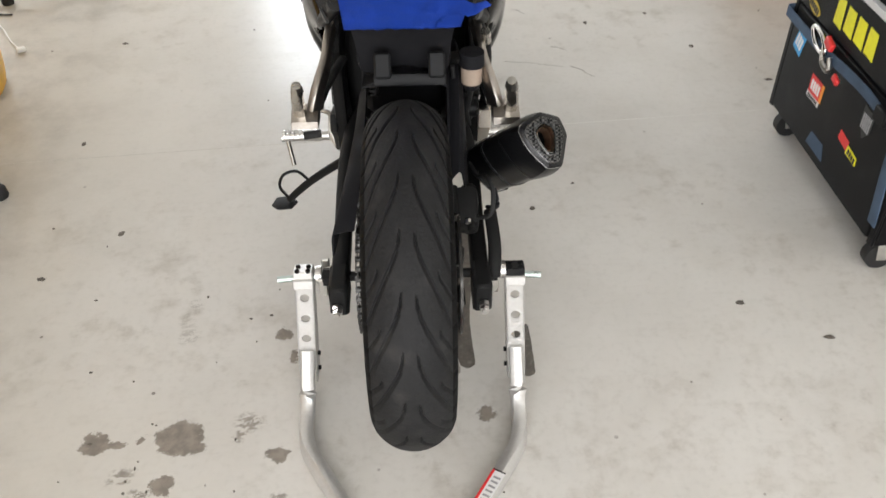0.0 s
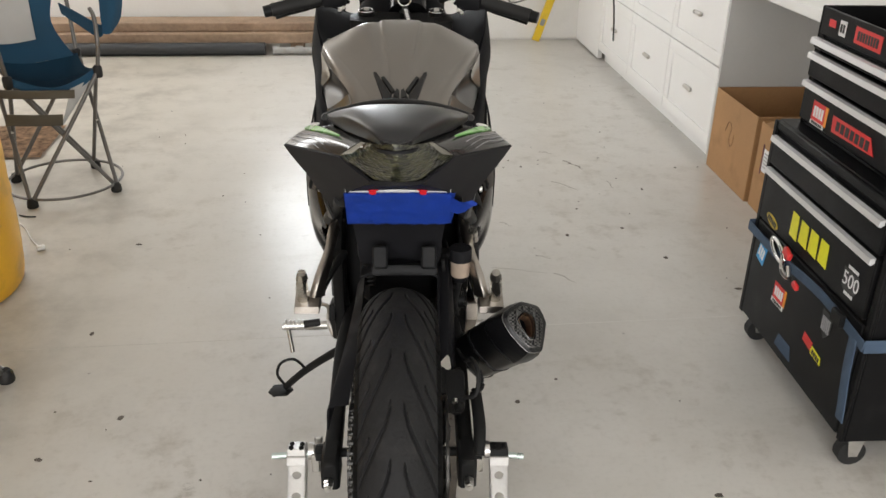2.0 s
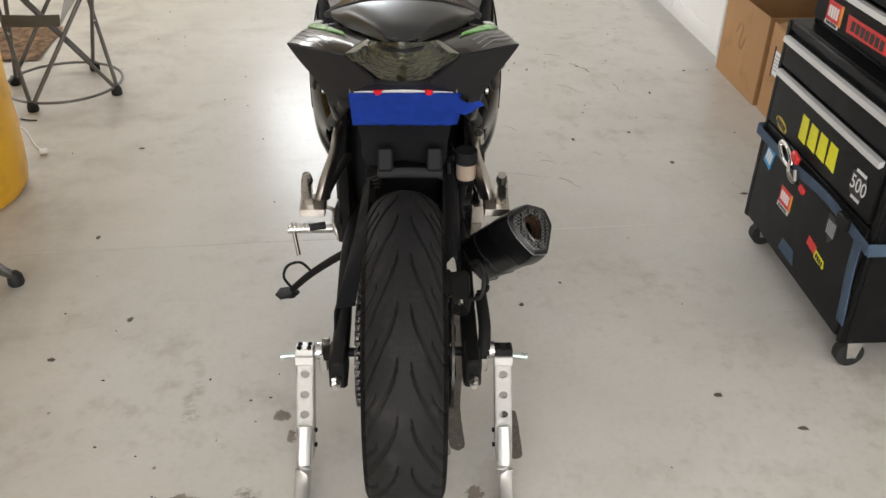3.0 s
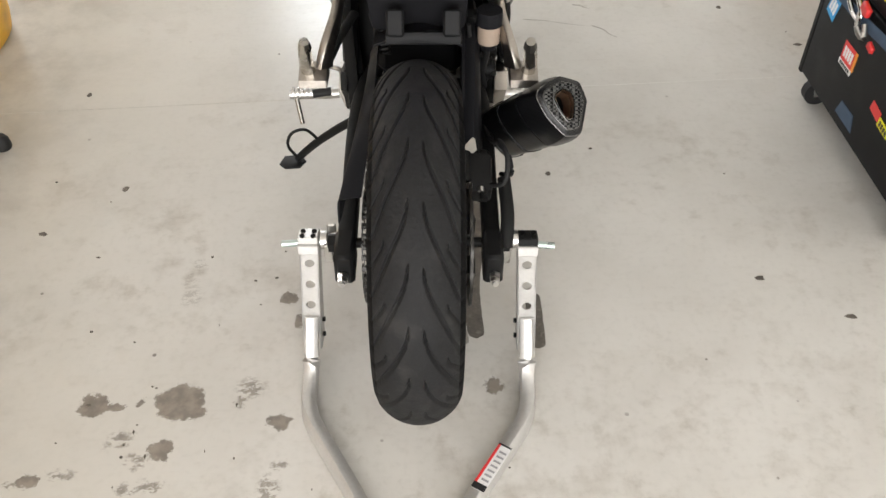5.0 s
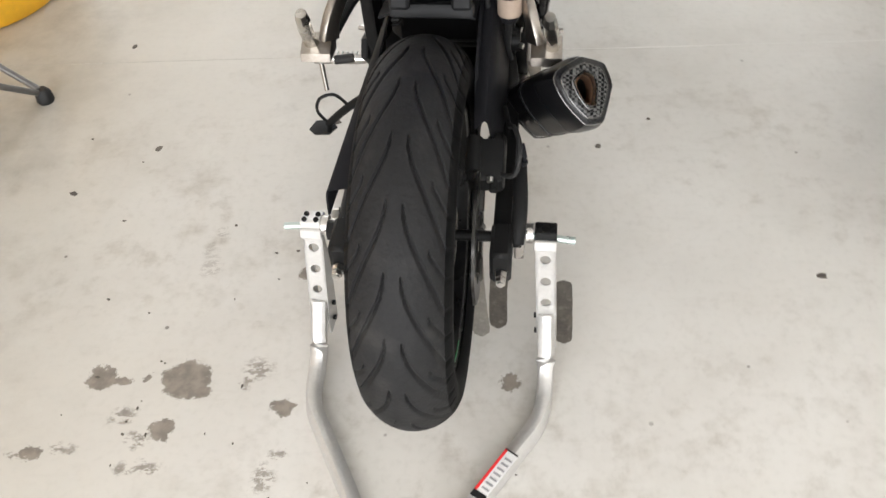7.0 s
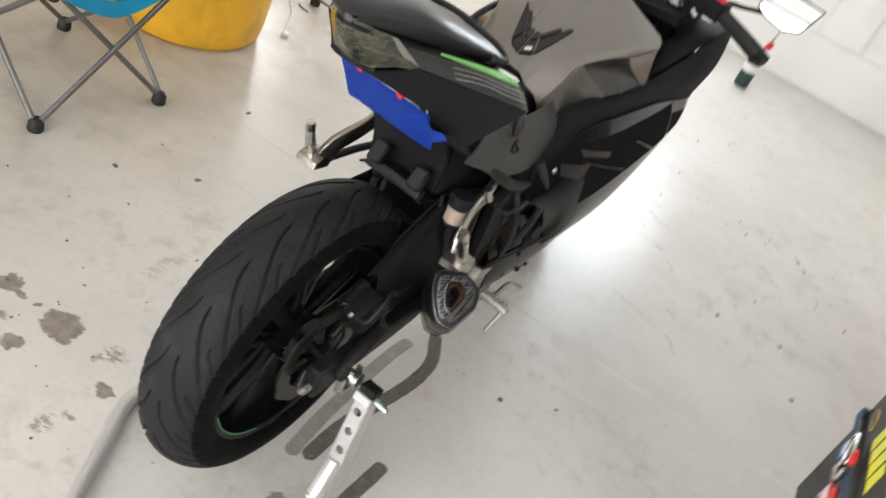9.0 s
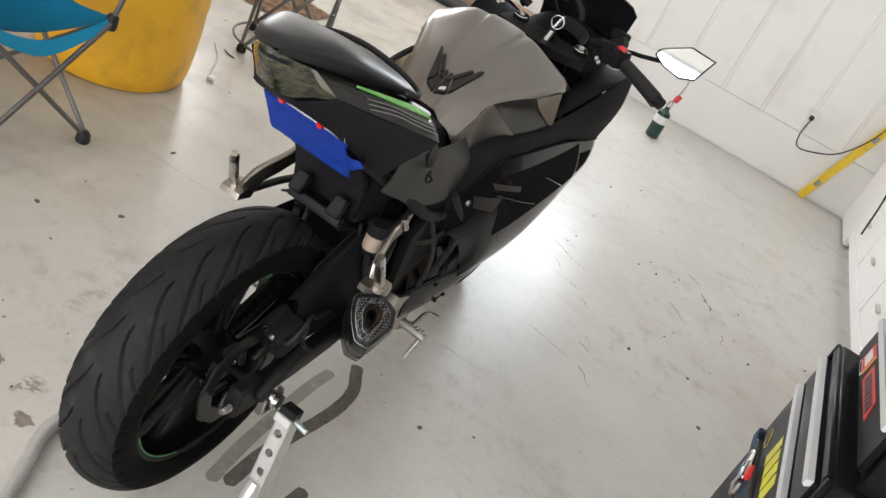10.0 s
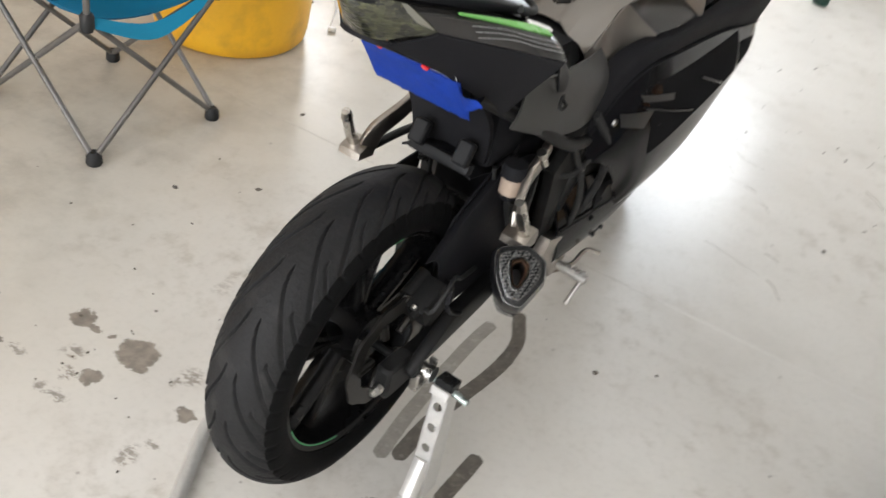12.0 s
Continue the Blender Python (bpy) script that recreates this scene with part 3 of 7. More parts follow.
def tyre_mesh(bm_name, centre, R, half, crown, pitches, around, across, parent, label):
    """A tyre with directional curved grooves cut into its tread."""
    edge = half * 0.94
    us = np.linspace(-edge, edge, across)
    drop = crown - np.sqrt(crown ** 2 - us ** 2)
    side = [(half * 1.03, R - drop[-1] - 0.014), (half * 1.05, R - drop[-1] - 0.028), (half * 1.00, R - drop[-1] - 0.044), (half * 0.86, R - drop[-1] - 0.055)]
    prof = [(-x, r, None) for x, r in reversed(side)] + [(u, R - d, u) for u, d in zip(us, drop)] + [(x, r, None) for x, r in side]
    th = np.linspace(0, 2 * math.pi, around, endpoint=False)
    verts = np.zeros((len(prof), around, 3))
    step = 2 * math.pi / pitches
    for i, (x, r, u) in enumerate(prof):
        rr = np.full(around, r)
        if u is not None:
            # long S-shaped grooves from beside the crown to the shoulder, and short ones between them at the shoulder
            a, sgn = abs(u), (0.0 if u > 0 else 0.06)
            for u0, u1, reach, shift, wide in ((0.0125, edge * 0.99, 0.47, 0.0, 0.0026), (edge * 0.70, edge * 0.99, 0.13, 0.42, 0.0019)):
                if u0 - 0.002 < a < u1 + 0.001:
                    w = min(max((a - u0) / (u1 - u0), 0.0), 1.0)
                    mid = -reach * (0.62 * w ** 0.55 + 0.38 * w ** 2.2) + (shift + sgn) * step
                    off = (th - mid + step / 2) % step - step / 2
                    slope = reach * (0.341 * max(w, 0.03) ** -0.45 + 0.836 * w ** 1.2) / (u1 - u0) * R
                    dist = np.abs(off) * R / math.sqrt(1 + slope ** 2)
                    width = wide * (0.35 + 0.65 * math.sin(math.pi * min(1, 0.08 + 0.86 * w)) ** 0.6)
                    rr = rr - 0.0050 * np.clip((width - dist) / 0.0022 + 0.5, 0, 1)
        verts[i, :, 0] = centre[0] + x
        verts[i, :, 1] = centre[1] - rr * np.cos(th)
        verts[i, :, 2] = centre[2] + rr * np.sin(th)
    idx = np.arange(len(prof) * around).reshape(len(prof), around)
    nxt = np.roll(idx, -1, axis=1)
    faces = np.stack([idx[:-1], nxt[:-1], nxt[1:], idx[1:]], axis=-1).reshape(-1, 4)
    me = bpy.data.meshes.new("tyre")
    me.from_pydata(verts.reshape(-1, 3).tolist(), [], faces.tolist())
    me.polygons.foreach_set("use_smooth", [True] * len(me.polygons))
    me.set_sharp_from_angle(angle=radians(38))
    me.materials.append(TREAD)
    me.materials.append(SIDEWALL)
    flank = np.zeros((len(prof) - 1, around), dtype=np.int32)
    flank[:5], flank[-5:] = 1, 1
    me.polygons.foreach_set("material_index", flank.ravel())
    ob = new("tyre", me)
    ob.parent = parent
    ob["label"] = label
    return ob


def wheel(name, centre, R, half, crown, parent, rear):
    w = new(name)
    w.parent = parent
    tyre_mesh("tyre", centre, R, half, crown, 21, 1800 if rear else 300, 78 if rear else 31, w, "worn black sports tyre with curved directional grooves")
    r0 = R - 0.090
    bm = lathe(BM(), [(r0 + 0.012, -half * .80), (r0, -half * .84), (r0 - 0.012, -half * .76), (r0 - 0.022, -half * .3), (r0 - 0.022, half * .3), (r0 - 0.012, half * .76), (r0, half * .84),
                      (r0 + 0.012, half * .80), (r0 - 0.004, half * .5), (r0 - 0.010, 0), (r0 - 0.004, -half * .5)], centre, 72, True)
    for k in range(5):
        a = 2 * math.pi * k / 5 + 0.35
        for d in (-0.13, 0.13):
            p = [(centre[0], centre[1] - q * math.cos(a + f), centre[2] + q * math.sin(a + f)) for q, f in ((0.045, d * 0.4), (0.10, d * 0.7), (r0 - 0.016, d * 1.25))]
            sweep(bm, p, 0.014, 10, 4, flat=1.7, up=(1, 0, 0))
    cyl(bm, (centre[0] - 0.05, centre[1], centre[2]), (centre[0] + 0.05, centre[1], centre[2]), 0.052, seg=28)
    part("rim", bm, WHEEL_BLACK, w, "black cast wheel")
    for s in (-1, 1):
        for a0, a1 in ((-74, -20), (60, 100)):
            rows = []
            for k in range(13):
                a = radians(a0 + (a1 - a0) * k / 12)
                rows.append([(centre[0] + s * half * q, centre[1] - r * math.cos(a), centre[2] + r * math.sin(a)) for r, q in ((r0 - 0.0085, .795), (r0 - 0.0112, .792))])
            part("rim_stripe", patch(BM(), rows, 1, 1, 0.0008), GREEN_STRIPE, w, "worn thin green rim stripe")
    return w


rear = wheel("rear_wheel", AXLE, 0.314, 0.070, 0.080, bike, True)
front = wheel("front_wheel", (0, 1.385, 0.292), 0.292, 0.055, 0.064, bike, False)


DISC = mat("worn_disc_steel", (0.055, 0.053, 0.05), 0.35, metal=0.9)


def brake_disc(x, centre, r, parent):
    bm = BM()
    n = 60
    rings = []
    for rr in (r - 0.034, r):
        for xx in (x - 0.0025, x + 0.0025):
            ring = []
            for k in range(n):
                a = 2 * math.pi * k / n
                q = rr * (1 + (0.022 * math.cos(10 * a) if rr == r else 0.03 * math.cos(10 * a)))
                ring.append(bm.verts.new((xx, centre[1] - q * math.cos(a), centre[2] + q * math.sin(a))))
            rings.append(ring)
    for a, b in ((0, 1), (1, 3), (3, 2), (2, 0)):
        for k in range(n):
            bm.faces.new((rings[a][k], rings[a][(k + 1) % n], rings[b][(k + 1) % n], rings[b][k]))
    for k in range(5):
        a = 2 * math.pi * k / 5
        sweep(bm, [(x, centre[1] - q * math.cos(a), centre[2] + q * math.sin(a)) for q in (0.04, r - 0.028)], 0.008, 8, 2, up=(1, 0, 0))
    return part("brake_disc", bm, DISC, parent, "steel wave brake disc")


brake_disc(0.088, AXLE, 0.110, rear)
for s in (-1, 1):
    brake_disc(s * 0.072, (0, 1.385, 0.292), 0.145, front)
# sprocket with teeth
bm = BM()
n = 84
outer = []
for xx in (-0.086, -0.080):
    outer.append([bm.verts.new((xx, AXLE[1] - (0.092 if k % 2 else 0.098) * math.cos(2 * math.pi * k / n), AXLE[2] + (0.092 if k % 2 else 0.098) * math.sin(2 * math.pi * k / n))) for k in range(n)])
bm.faces.new(outer[0][::-1])
bm.faces.new(outer[1])
for k in range(n):
    bm.faces.new((outer[0][k], outer[0][(k + 1) % n], outer[1][(k + 1) % n], outer[1][k]))
part("sprocket", bm, BLACK_METAL, rear, "oily dark rear sprocket", smooth=False)

bm = cyl(BM(), (-.078, 0, AXLE[2]), (-.045, 0, AXLE[2]), 0.088, 0.100, 40)
part("sprocket_carrier", bm, BLACK_METAL, rear)

# chain: pairs of plates round the sprocket and along both runs
path = []
FS = (0, 0.47, 0.385)
for k in range(40):
    a = radians(100 - k * 200 / 39)
    path.append(Vector((-0.083, AXLE[1] - 0.098 * math.cos(a) if abs(a) < 9 else 0, AXLE[2] + 0.098 * math.sin(a))))
low, high = path[-1], path[0]
steps = 32
path += [low.lerp(Vector((-0.083, FS[1], FS[2] - 0.034)), (k + 1) / steps) for k in range(steps)]
path = [Vector((-0.083, FS[1], FS[2] + 0.034)).lerp(high, k / steps) for k in range(steps)] + path
bm = BM()
length, last, links = 0.0, path[0], [path[0]]
for q in path[1:]:
    length += (q - last).length
    last = q
    if length >= 0.0159:
        links.append(q)
        length = 0.0
for i, (a, b) in enumerate(zip(links, links[1:])):
    w = 0.0055 if i % 2 else 0.0085
    d = (b - a).normalized()
    for s in (-1, 1):
        mid = (a + b) / 2 + Vector((s * w, 0, 0))
        box(bm, mid, (0.0016, (b - a).length + 0.010, 0.0135), (math.degrees(math.atan2(d.z, d.y)), 0, 0))
    cyl(bm, a - Vector((0.010, 0, 0)), a + Vector((0.010, 0, 0)), 0.005, seg=8)
part("chain", bm, CHAIN, bike, "oily drive chain", smooth=False)

# swingarm
bm = BM()
for s in (-1, 1):
    square_bar(bm, [(s * 0.127, -0.045, 0.360), (s * 0.127, 0.10, 0.366), (s * 0.127, 0.30, 0.392), (s * 0.112, 0.42, 0.408), (s * 0.075, 0.52, 0.42)], 0.030, 0.056, 3, r=0.007)
    box(bm, (s * 0.127, -0.030, 0.362), (0.034, 0.075, 0.066), bevel=0.006)
box(bm, (0, 0.40, 0.41), (0.20, 0.05, 0.06), bevel=0.01)
part("swingarm", bm, BLACK_METAL, bike, "black box-section swingarm")
for s in (-1, 1):
    bm = BM()
    cyl(bm, (s * 0.129, -0.094, 0.356), (s * 0.129, -0.05, 0.356), 0.005, seg=12)
    cyl(bm, (s * 0.129, -0.080, 0.356), (s * 0.129, -0.070, 0.356), 0.0095, seg=6)
    cyl(bm, (s * 0.129, -0.090, 0.356), (s * 0.129, -0.083, 0.356), 0.0085, seg=6)
    part("chain_adjuster", bm, STEEL, bike, "steel adjuster bolt", smooth=False)
    bm = cyl(BM(), (s * 0.142, 0.03, 0.346), (s * 0.165, 0.03, 0.346), 0.016, 0.011, 20)
    cyl(bm, (s * 0.165, 0.03, 0.346), (s * 0.176, 0.03, 0.346), 0.017, 0.017, 20)
    part("lifting_spool", bm, STEEL, bike, "metal swingarm spool")
bm = cyl(BM(), (-0.160, 0, 0.3665), (0.160, 0, 0.3665), 0.009, seg=16)
for s in (-1, 1):
    cyl(bm, (s * 0.145, 0, 0.3665), (s * 0.158, 0, 0.3665), 0.017, seg=6)
part("rear_axle", bm, BLACK_METAL, bike, smooth=False)
# chain guard over the left run
bm = patch(BM(), [[(-.127, -.066, .468), (-.126, -.062, .505), (-.118, -.060, .513), (-.088, -.056, .515)],
                  [(-.108, .06, .50), (-.105, .06, .545), (-.097, .06, .558), (-.076, .06, .570)],
                  [(-.096, .18, .51), (-.093, .18, .560), (-.087, .18, .575), (-.072, .18, .595)],
                  [(-.093, .30, .50), (-.090, .30, .555), (-.085, .30, .57), (-.072, .30, .600)]], 4, 4, 0.003)
part("chain_guard", bm, BLACK_PLASTIC, bike, "broad black chain guard")
# mud guard between wheel and right arm, and clutter above it
bm = patch(BM(), [[(.078, .10, .50), (.100, .11, .505), (.112, .12, .39)], [(.078, .20, .57), (.104, .20, .57), (.118, .20, .40)], [(.078, .32, .62), (.106, .32, .62), (.12, .32, .41)], [(.078, .42, .60), (.106, .42, .60), (.12, .42, .40)]], 4, 4, 0.003)
part("mud_guard", bm, BLACK_PLASTIC, bike)
bm = patch(BM(), [[(-.076, .20, .635), (0, .19, .665), (.076, .20, .635)], [(-.076, .31, .60), (0, .32, .63), (.076, .31, .60)], [(-.070, .36, .48), (0, .365, .48), (.070, .36, .48)]], 5, 5, 0.004)
part("rear_hugger", bm, BLACK_PLASTIC, bike)
bm = patch(BM(), [[(.080, .13, .435), (.080, .14, .50), (.080, .17, .56)], [(.082, .26, .42), (.082, .27, .52), (.082, .28, .62)], [(.084, .40, .41), (.084, .41, .52), (.084, .42, .64)]], 4, 4, 0.005)
part("hugger_side", bm, BLACK_PLASTIC, bike)
# rear caliper, bracket and hose
bm = box(BM(), (0.098, 0.075, 0.452), (0.058, 0.075, 0.052), (28, 0, 0), bevel=0.010, seg=2)
box(bm, (0.112, 0.10, 0.436), (0.03, 0.09, 0.05), (20, 0, 0), bevel=0.008)
cyl(bm, (0.078, 0.045, 0.462), (0.078, 0.10, 0.485), 0.013, seg=16)
cyl(bm, (0.112, 0.04, 0.455), (0.112, 0.02, 0.447), 0.007, seg=10)
caliper = part("brake_caliper", bm, BLACK_METAL, bike, "black rear brake caliper")
bm = BM()
for q in ((0.086, 0.036, 0.470), (0.106, 0.036, 0.462)):
    cyl(bm, q, (q[0], q[1] - 0.007, q[2] - 0.004), 0.0055, seg=8)
part("bolt", bm, STEEL, caliper, smooth=False)
bm = sweep(BM(), [(0.116, 0.06, 0.445), (0.144, 0.035, 0.468), (0.150, 0.060, 0.500), (0.141, 0.10, 0.505), (0.130, 0.15, 0.47), (0.120, 0.22, 0.45)], 0.0042, 10, 6)
part("brake_hose", bm, RUBBER, bike)
bm = sweep(BM(), [(0.150, -0.02, 0.372), (0.154, 0.02, 0.41), (0.15, 0.09, 0.438)], 0.012, 10, 5, flat=0.6)
part("torque_arm", bm, BLACK_METAL, bike)
# the rear end sits a little forward and low
for o in [q for q in bike.children if q.name.split(".")[0] in ("rear_wheel", "chain", "swingarm", "chain_adjuster", "lifting_spool", "rear_axle", "brake_caliper", "torque_arm")]:
    for q in (o, *o.children_recursive):
        if q.type == "MESH":
            q.data.transform(Matrix.Translation((0, .009, -.0105)))
# exhaust
EX0, EX1 = Vector((0.164, 0.315, 0.382)), Vector((0.246, 0.105, 0.582))
axis = (EX1 - EX0).normalized()
side = axis.cross(Vector((0, 0, 1))).normalized()
upv = side.cross(axis)
SHAPE = [(-.044, .024), (-.038, .035), (-.012, .048), (0, .050), (.036, .038), (.045, .030), (.048, .018), (.038, -.016), (.016, -.052), (.006, -.060), (-.014, -.062), (-.024, -.056), (-.044, -.014), (-.048, -.002)]


def can_ring(bm, d, scale):
    c = EX0 + (EX1 - EX0) * d
    slim = min(1.0, 0.30 + 0.85 * scale) * 0.95
    return [bm.verts.new(c + side * x * scale * slim + upv * y * scale * 0.94) for x, y in [(q.x, q.y) for q in spline([(a, b, 0) for a, b in SHAPE], 2, True)]]


def can_skin(bm, stations, cap_first=False, cap_last=False):
    rings = [can_ring(bm, d, s) for d, s in stations]
    for a, b in zip(rings, rings[1:]):
        for k in range(len(a)):
            bm.faces.new((a[k], a[(k + 1) % len(a)], b[(k + 1) % len(b)], b[k]))
    if cap_first:
        bm.faces.new(rings[0][::-1])
    if cap_last:
        bm.faces.new(rings[-1])
    return bm


exhaust = part("exhaust", can_skin(BM(), [(-0.02, 0.70), (0.0, 0.92), (0.06, 1.02), (0.30, 1.05), (0.72, 1.05)], True), CARBON, bike, "short black carbon-fibre exhaust silencer", angle=35)
bm = can_skin(BM(), [(0.70, 1.05), (0.705, 1.10), (0.80, 1.09), (0.90, 1.03), (0.955, 0.95), (0.966, 0.88), (0.976, 0.78)])
part("end_cap", bm, CARBON, exhaust, "angular woven carbon end cap", angle=28)
bm = can_skin(BM(), [(0.974, 0.785), (0.983, 0.76), (0.989, 0.68), (0.987, 0.56), (0.972, 0.51)])
part("woven_rim", bm, CARBON_RIM, exhaust, "pale carbon weave round the outlet", angle=28)
# pale rings stand for the glossy highlights along the cap's edges
EDGE = mat("pale_edge_highlight", (0.10, 0.098, 0.095), 0.22, metal=0.6, vary=0.3, scale=60, fine=300, bump=0.05)
for d, a in ((0.953, 0.962), (0.976, 0.790), (0.986, 0.56)):
    bm = can_skin(BM(), [(d - .008, a - .020), (d - .002, a + .014), (d + .004, a + .006), (d + .006, a - .020)])
    part("cap_edge", bm, EDGE, exhaust, "pale thin ring for the highlight on the cap's edge", angle=28)
for d in (0.05, 0.36, 0.70):
    bm = can_skin(BM(), [(d - 0.020, 1.04), (d - 0.018, 1.075), (d + 0.018, 1.075), (d + 0.020, 1.04)])
    part("band", bm, BLACK_GLOSS, exhaust, "glossy black band")
bm = can_skin(BM(), [(0.972, 0.51), (0.989, 0.490), (0.991, 0.478), (0.985, 0.470), (0.95, 0.46)])
part("outlet_ring", bm, STEEL, exhaust, "thin bright outlet rim", smooth=False)
bm = can_skin(BM(), [(0.94, 0.465), (0.966, 0.41), (0.968, 0.398), (0.962, 0.388), (0.88, 0.375)])
part("outlet_throat", bm, BRASS, exhaust, "scorched brassy inner outlet", smooth=False)
bm = can_skin(BM(), [(0.885, 0.38), (0.55, 0.34)], False, True)
part("outlet_core", bm, STICK_BLACK, exhaust)
bm = sweep(BM(), [EX0 + axis * 0.01, EX0 - axis * 0.06, (0.13, 0.50, 0.34), (0.10, 0.66, 0.27), (0.06, 0.80, 0.27)], 0.021, 14, 6)
part("exhaust_pipe", bm, STEEL, exhaust, "steel link pipe")

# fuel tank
# tank grey darkened for the shade in the knee hollows
KNEE_SHADED = mat("shaded_knee_paint", (0.026, 0.0245, 0.0225), 0.36, metal=0.2, coat=0.1, vary=0.06, fine=900, bump=0.01, rough_vary=0.05)
EDGE_LINE = [(.048, .520, .815), (.062, .560, .868), (.086, .610, .902), (.130, .695, .932), (.166, .765, .950), (.178, .83, .956), (.170, .850, .945)]
TANK = [[(0, .515, .835), (.030, .515, .833)], [(0, .570, .888), (.038, .570, .885)], [(0, .63, .935), (.050, .63, .930)], [(0, .70, .975), (.070, .70, .968)],
        [(0, .76, 1.000), (.088, .75, .996)], [(0, .81, 1.011), (.092, .785, 1.005)], [(0, .835, .995), (.092, .815, .985)]]
# a raised spine with a crease on either side
TANK = [[a, (b[0] * .44, (a[1] + b[1]) / 2, (a[2] + b[2]) / 2 + .0045 * k), (b[0] * .58, (a[1] + b[1]) / 2, (a[2] + b[2]) / 2 - .0005), b, c]
        for a, b, c, k in zip([r[0] for r in TANK], [r[1] for r in TANK], EDGE_LINE, (.1, .2, .5, .8, 1, 1, .8))]
tank = part("fuel_tank", patch(BM(), TANK, 7, 7, 0.004, True), GREY_PAINT, bike, "metallic grey fuel tank with creased knee recesses", angle=60)
# shoulder below the upper edge, heel behind the knee, the hollow with its shade painted in and a small facet ahead of
# it
CREASE = [(.090, .526, .790), (.105, .563, .845), (.112, .600, .880), (.142, .668, .904), (.166, .725, .914), (.191, .800, .934), (.190, .846, .925)]
HEEL = [(.118, .530, .748), (.132, .564, .758), (.142, .632, .752), (.170, .672, .829)]
for s in (-1, 1):
    def side_of(p):
        return (s * p[0], p[1], p[2])
    bm = patch(BM(), [[side_of(a), side_of([(u + v) / 2 + w for u, v, w in zip(a, b, (.004, 0, .004))]), side_of(b)] for a, b in zip(EDGE_LINE, CREASE)], 6, 4, 0.004)
    part("tank_shoulder", bm, GREY_PAINT, tank, "rounded metallic grey tank shoulder", angle=60)
    bm = patch(BM(), [[side_of(a), side_of([u * .5 + v * .5 - w for u, v, w in zip(a, b, (.004, 0, 0))]), side_of(b)] for a, b in zip(CREASE[:3] + [(.117, .612, .882)], HEEL)], 6, 6, 0.004)
    part("tank_heel", bm, GREY_PAINT, tank, "metallic grey heel of the tank", angle=60)
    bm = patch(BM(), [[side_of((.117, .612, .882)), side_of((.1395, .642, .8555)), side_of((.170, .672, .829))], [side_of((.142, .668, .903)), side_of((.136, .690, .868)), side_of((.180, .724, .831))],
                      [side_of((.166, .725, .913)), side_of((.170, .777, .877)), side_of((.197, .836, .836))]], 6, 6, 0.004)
    part("knee_panel", bm, KNEE_SHADED, tank, "hollowed knee panel, its shade put into a darker grey", angle=60)
    bm = patch(BM(), [[side_of((.166, .725, .913)), side_of((.170, .777, .877)), side_of((.197, .836, .836))], [side_of((.191, .812, .932)), side_of((.192, .826, .890)), side_of((.198, .840, .836))]], 4, 4, 0.004)
    part("front_facet", bm, GREY_PAINT, tank, "small grey facet ahead of the knee hollow", angle=60)
for s in (-1, 1):
    bm = sweep(BM(), [(s * .172, .826, .957), (s * .178, .831, .950), (s * .187, .840, .90), (s * .197, .843, .838)], 0.0045, 10, 6)
    part("tank_edge", bm, GREY_PAINT, tank, "polished front edge of the tank")
bm = patch(BM(), [[(0, .825, .985), (.09, .81, .975), (.165, .845, .935)], [(0, .92, .972), (.09, .92, .955), (.165, .92, .90)], [(0, 1.04, .930), (.09, 1.04, .92), (.15, 1.04, .89)]], 5, 5, 0.006, True)
part("front_tank_cover", bm, BLACK_PLASTIC, bike, "matt black cover ahead of the tank", angle=60)


def tank_top(x, y):
    """Height of the tank's upper face near its centre line."""
    ys = [.515, .57, .63, .70, .76, .81]
    zs = [.835, .888, .935, .975, 1.0, 1.011]
    z = float(np.interp(y, ys, zs))
    return z - 2.6 * max(0.0, abs(x) - 0.05) ** 2 / 0.4 + 0.0035


def decal(shape, z_off=0.0):
    bm = BM()
    shape = [(x, y - 0.020) for x, y in shape]
    top = [bm.verts.new((x, y, tank_top(x, y) + 0.003 + z_off)) for x, y in shape]
    low = [bm.verts.new((x, y, tank_top(x, y) - 0.004)) for x, y in shape]
    bm.faces.new(top)
    n2 = len(shape)
    for i in range(n2):
        bm.faces.new((top[i], low[i], low[(i + 1) % n2], top[(i + 1) % n2]))
    return bm


for s in (-1, 1):
    for shape in ([(.002, .556), (.026, .566), (.017, .586), (.002, .580)], [(.002, .584), (.015, .590), (.008, .604), (.002, .600)],
                  [(.019, .589), (.028, .569), (.033, .574), (.060, .640), (.053, .638), (.026, .598)], [(.012, .600), (.019, .596), (.042, .628), (.036, .630)]):
        part("tank_pad", decal([(s * x, y) for x, y in shape]), STICK_BLACK, tank, "glossy black tank pad piece", smooth=False)
part("tank_pad_mark", decal([(.006, .563), (.020, .568), (.018, .574), (.006, .569)], 0.001), STICK_WHITE, tank, "small white mark", smooth=False)

# passenger seat
PAD = [[(0, -.150, 1.034), (.014, -.146, 1.034), (.024, -.138, 1.031), (.020, -.128, 1.020)],
       [(0, -.118, 1.046), (.026, -.112, 1.044), (.044, -.100, 1.036), (.038, -.090, 1.014)],
       [(0, -.030, 1.048), (.052, -.026, 1.044), (.080, -.018, 1.026), (.070, -.014, 1.000)],
       [(0, .040, 1.032), (.066, .042, 1.027), (.102, .050, 1.006), (.090, .052, .984)],
       [(0, .110, 1.008), (.078, .112, 1.003), (.119, .118, .988), (.110, .122, .972)],
       [(0, .165, .992), (.078, .164, .987), (.124, .162, .974), (.116, .165, .960)],
       [(0, .188, .972), (.070, .184, .967), (.108, .176, .960), (.104, .178, .950)]]
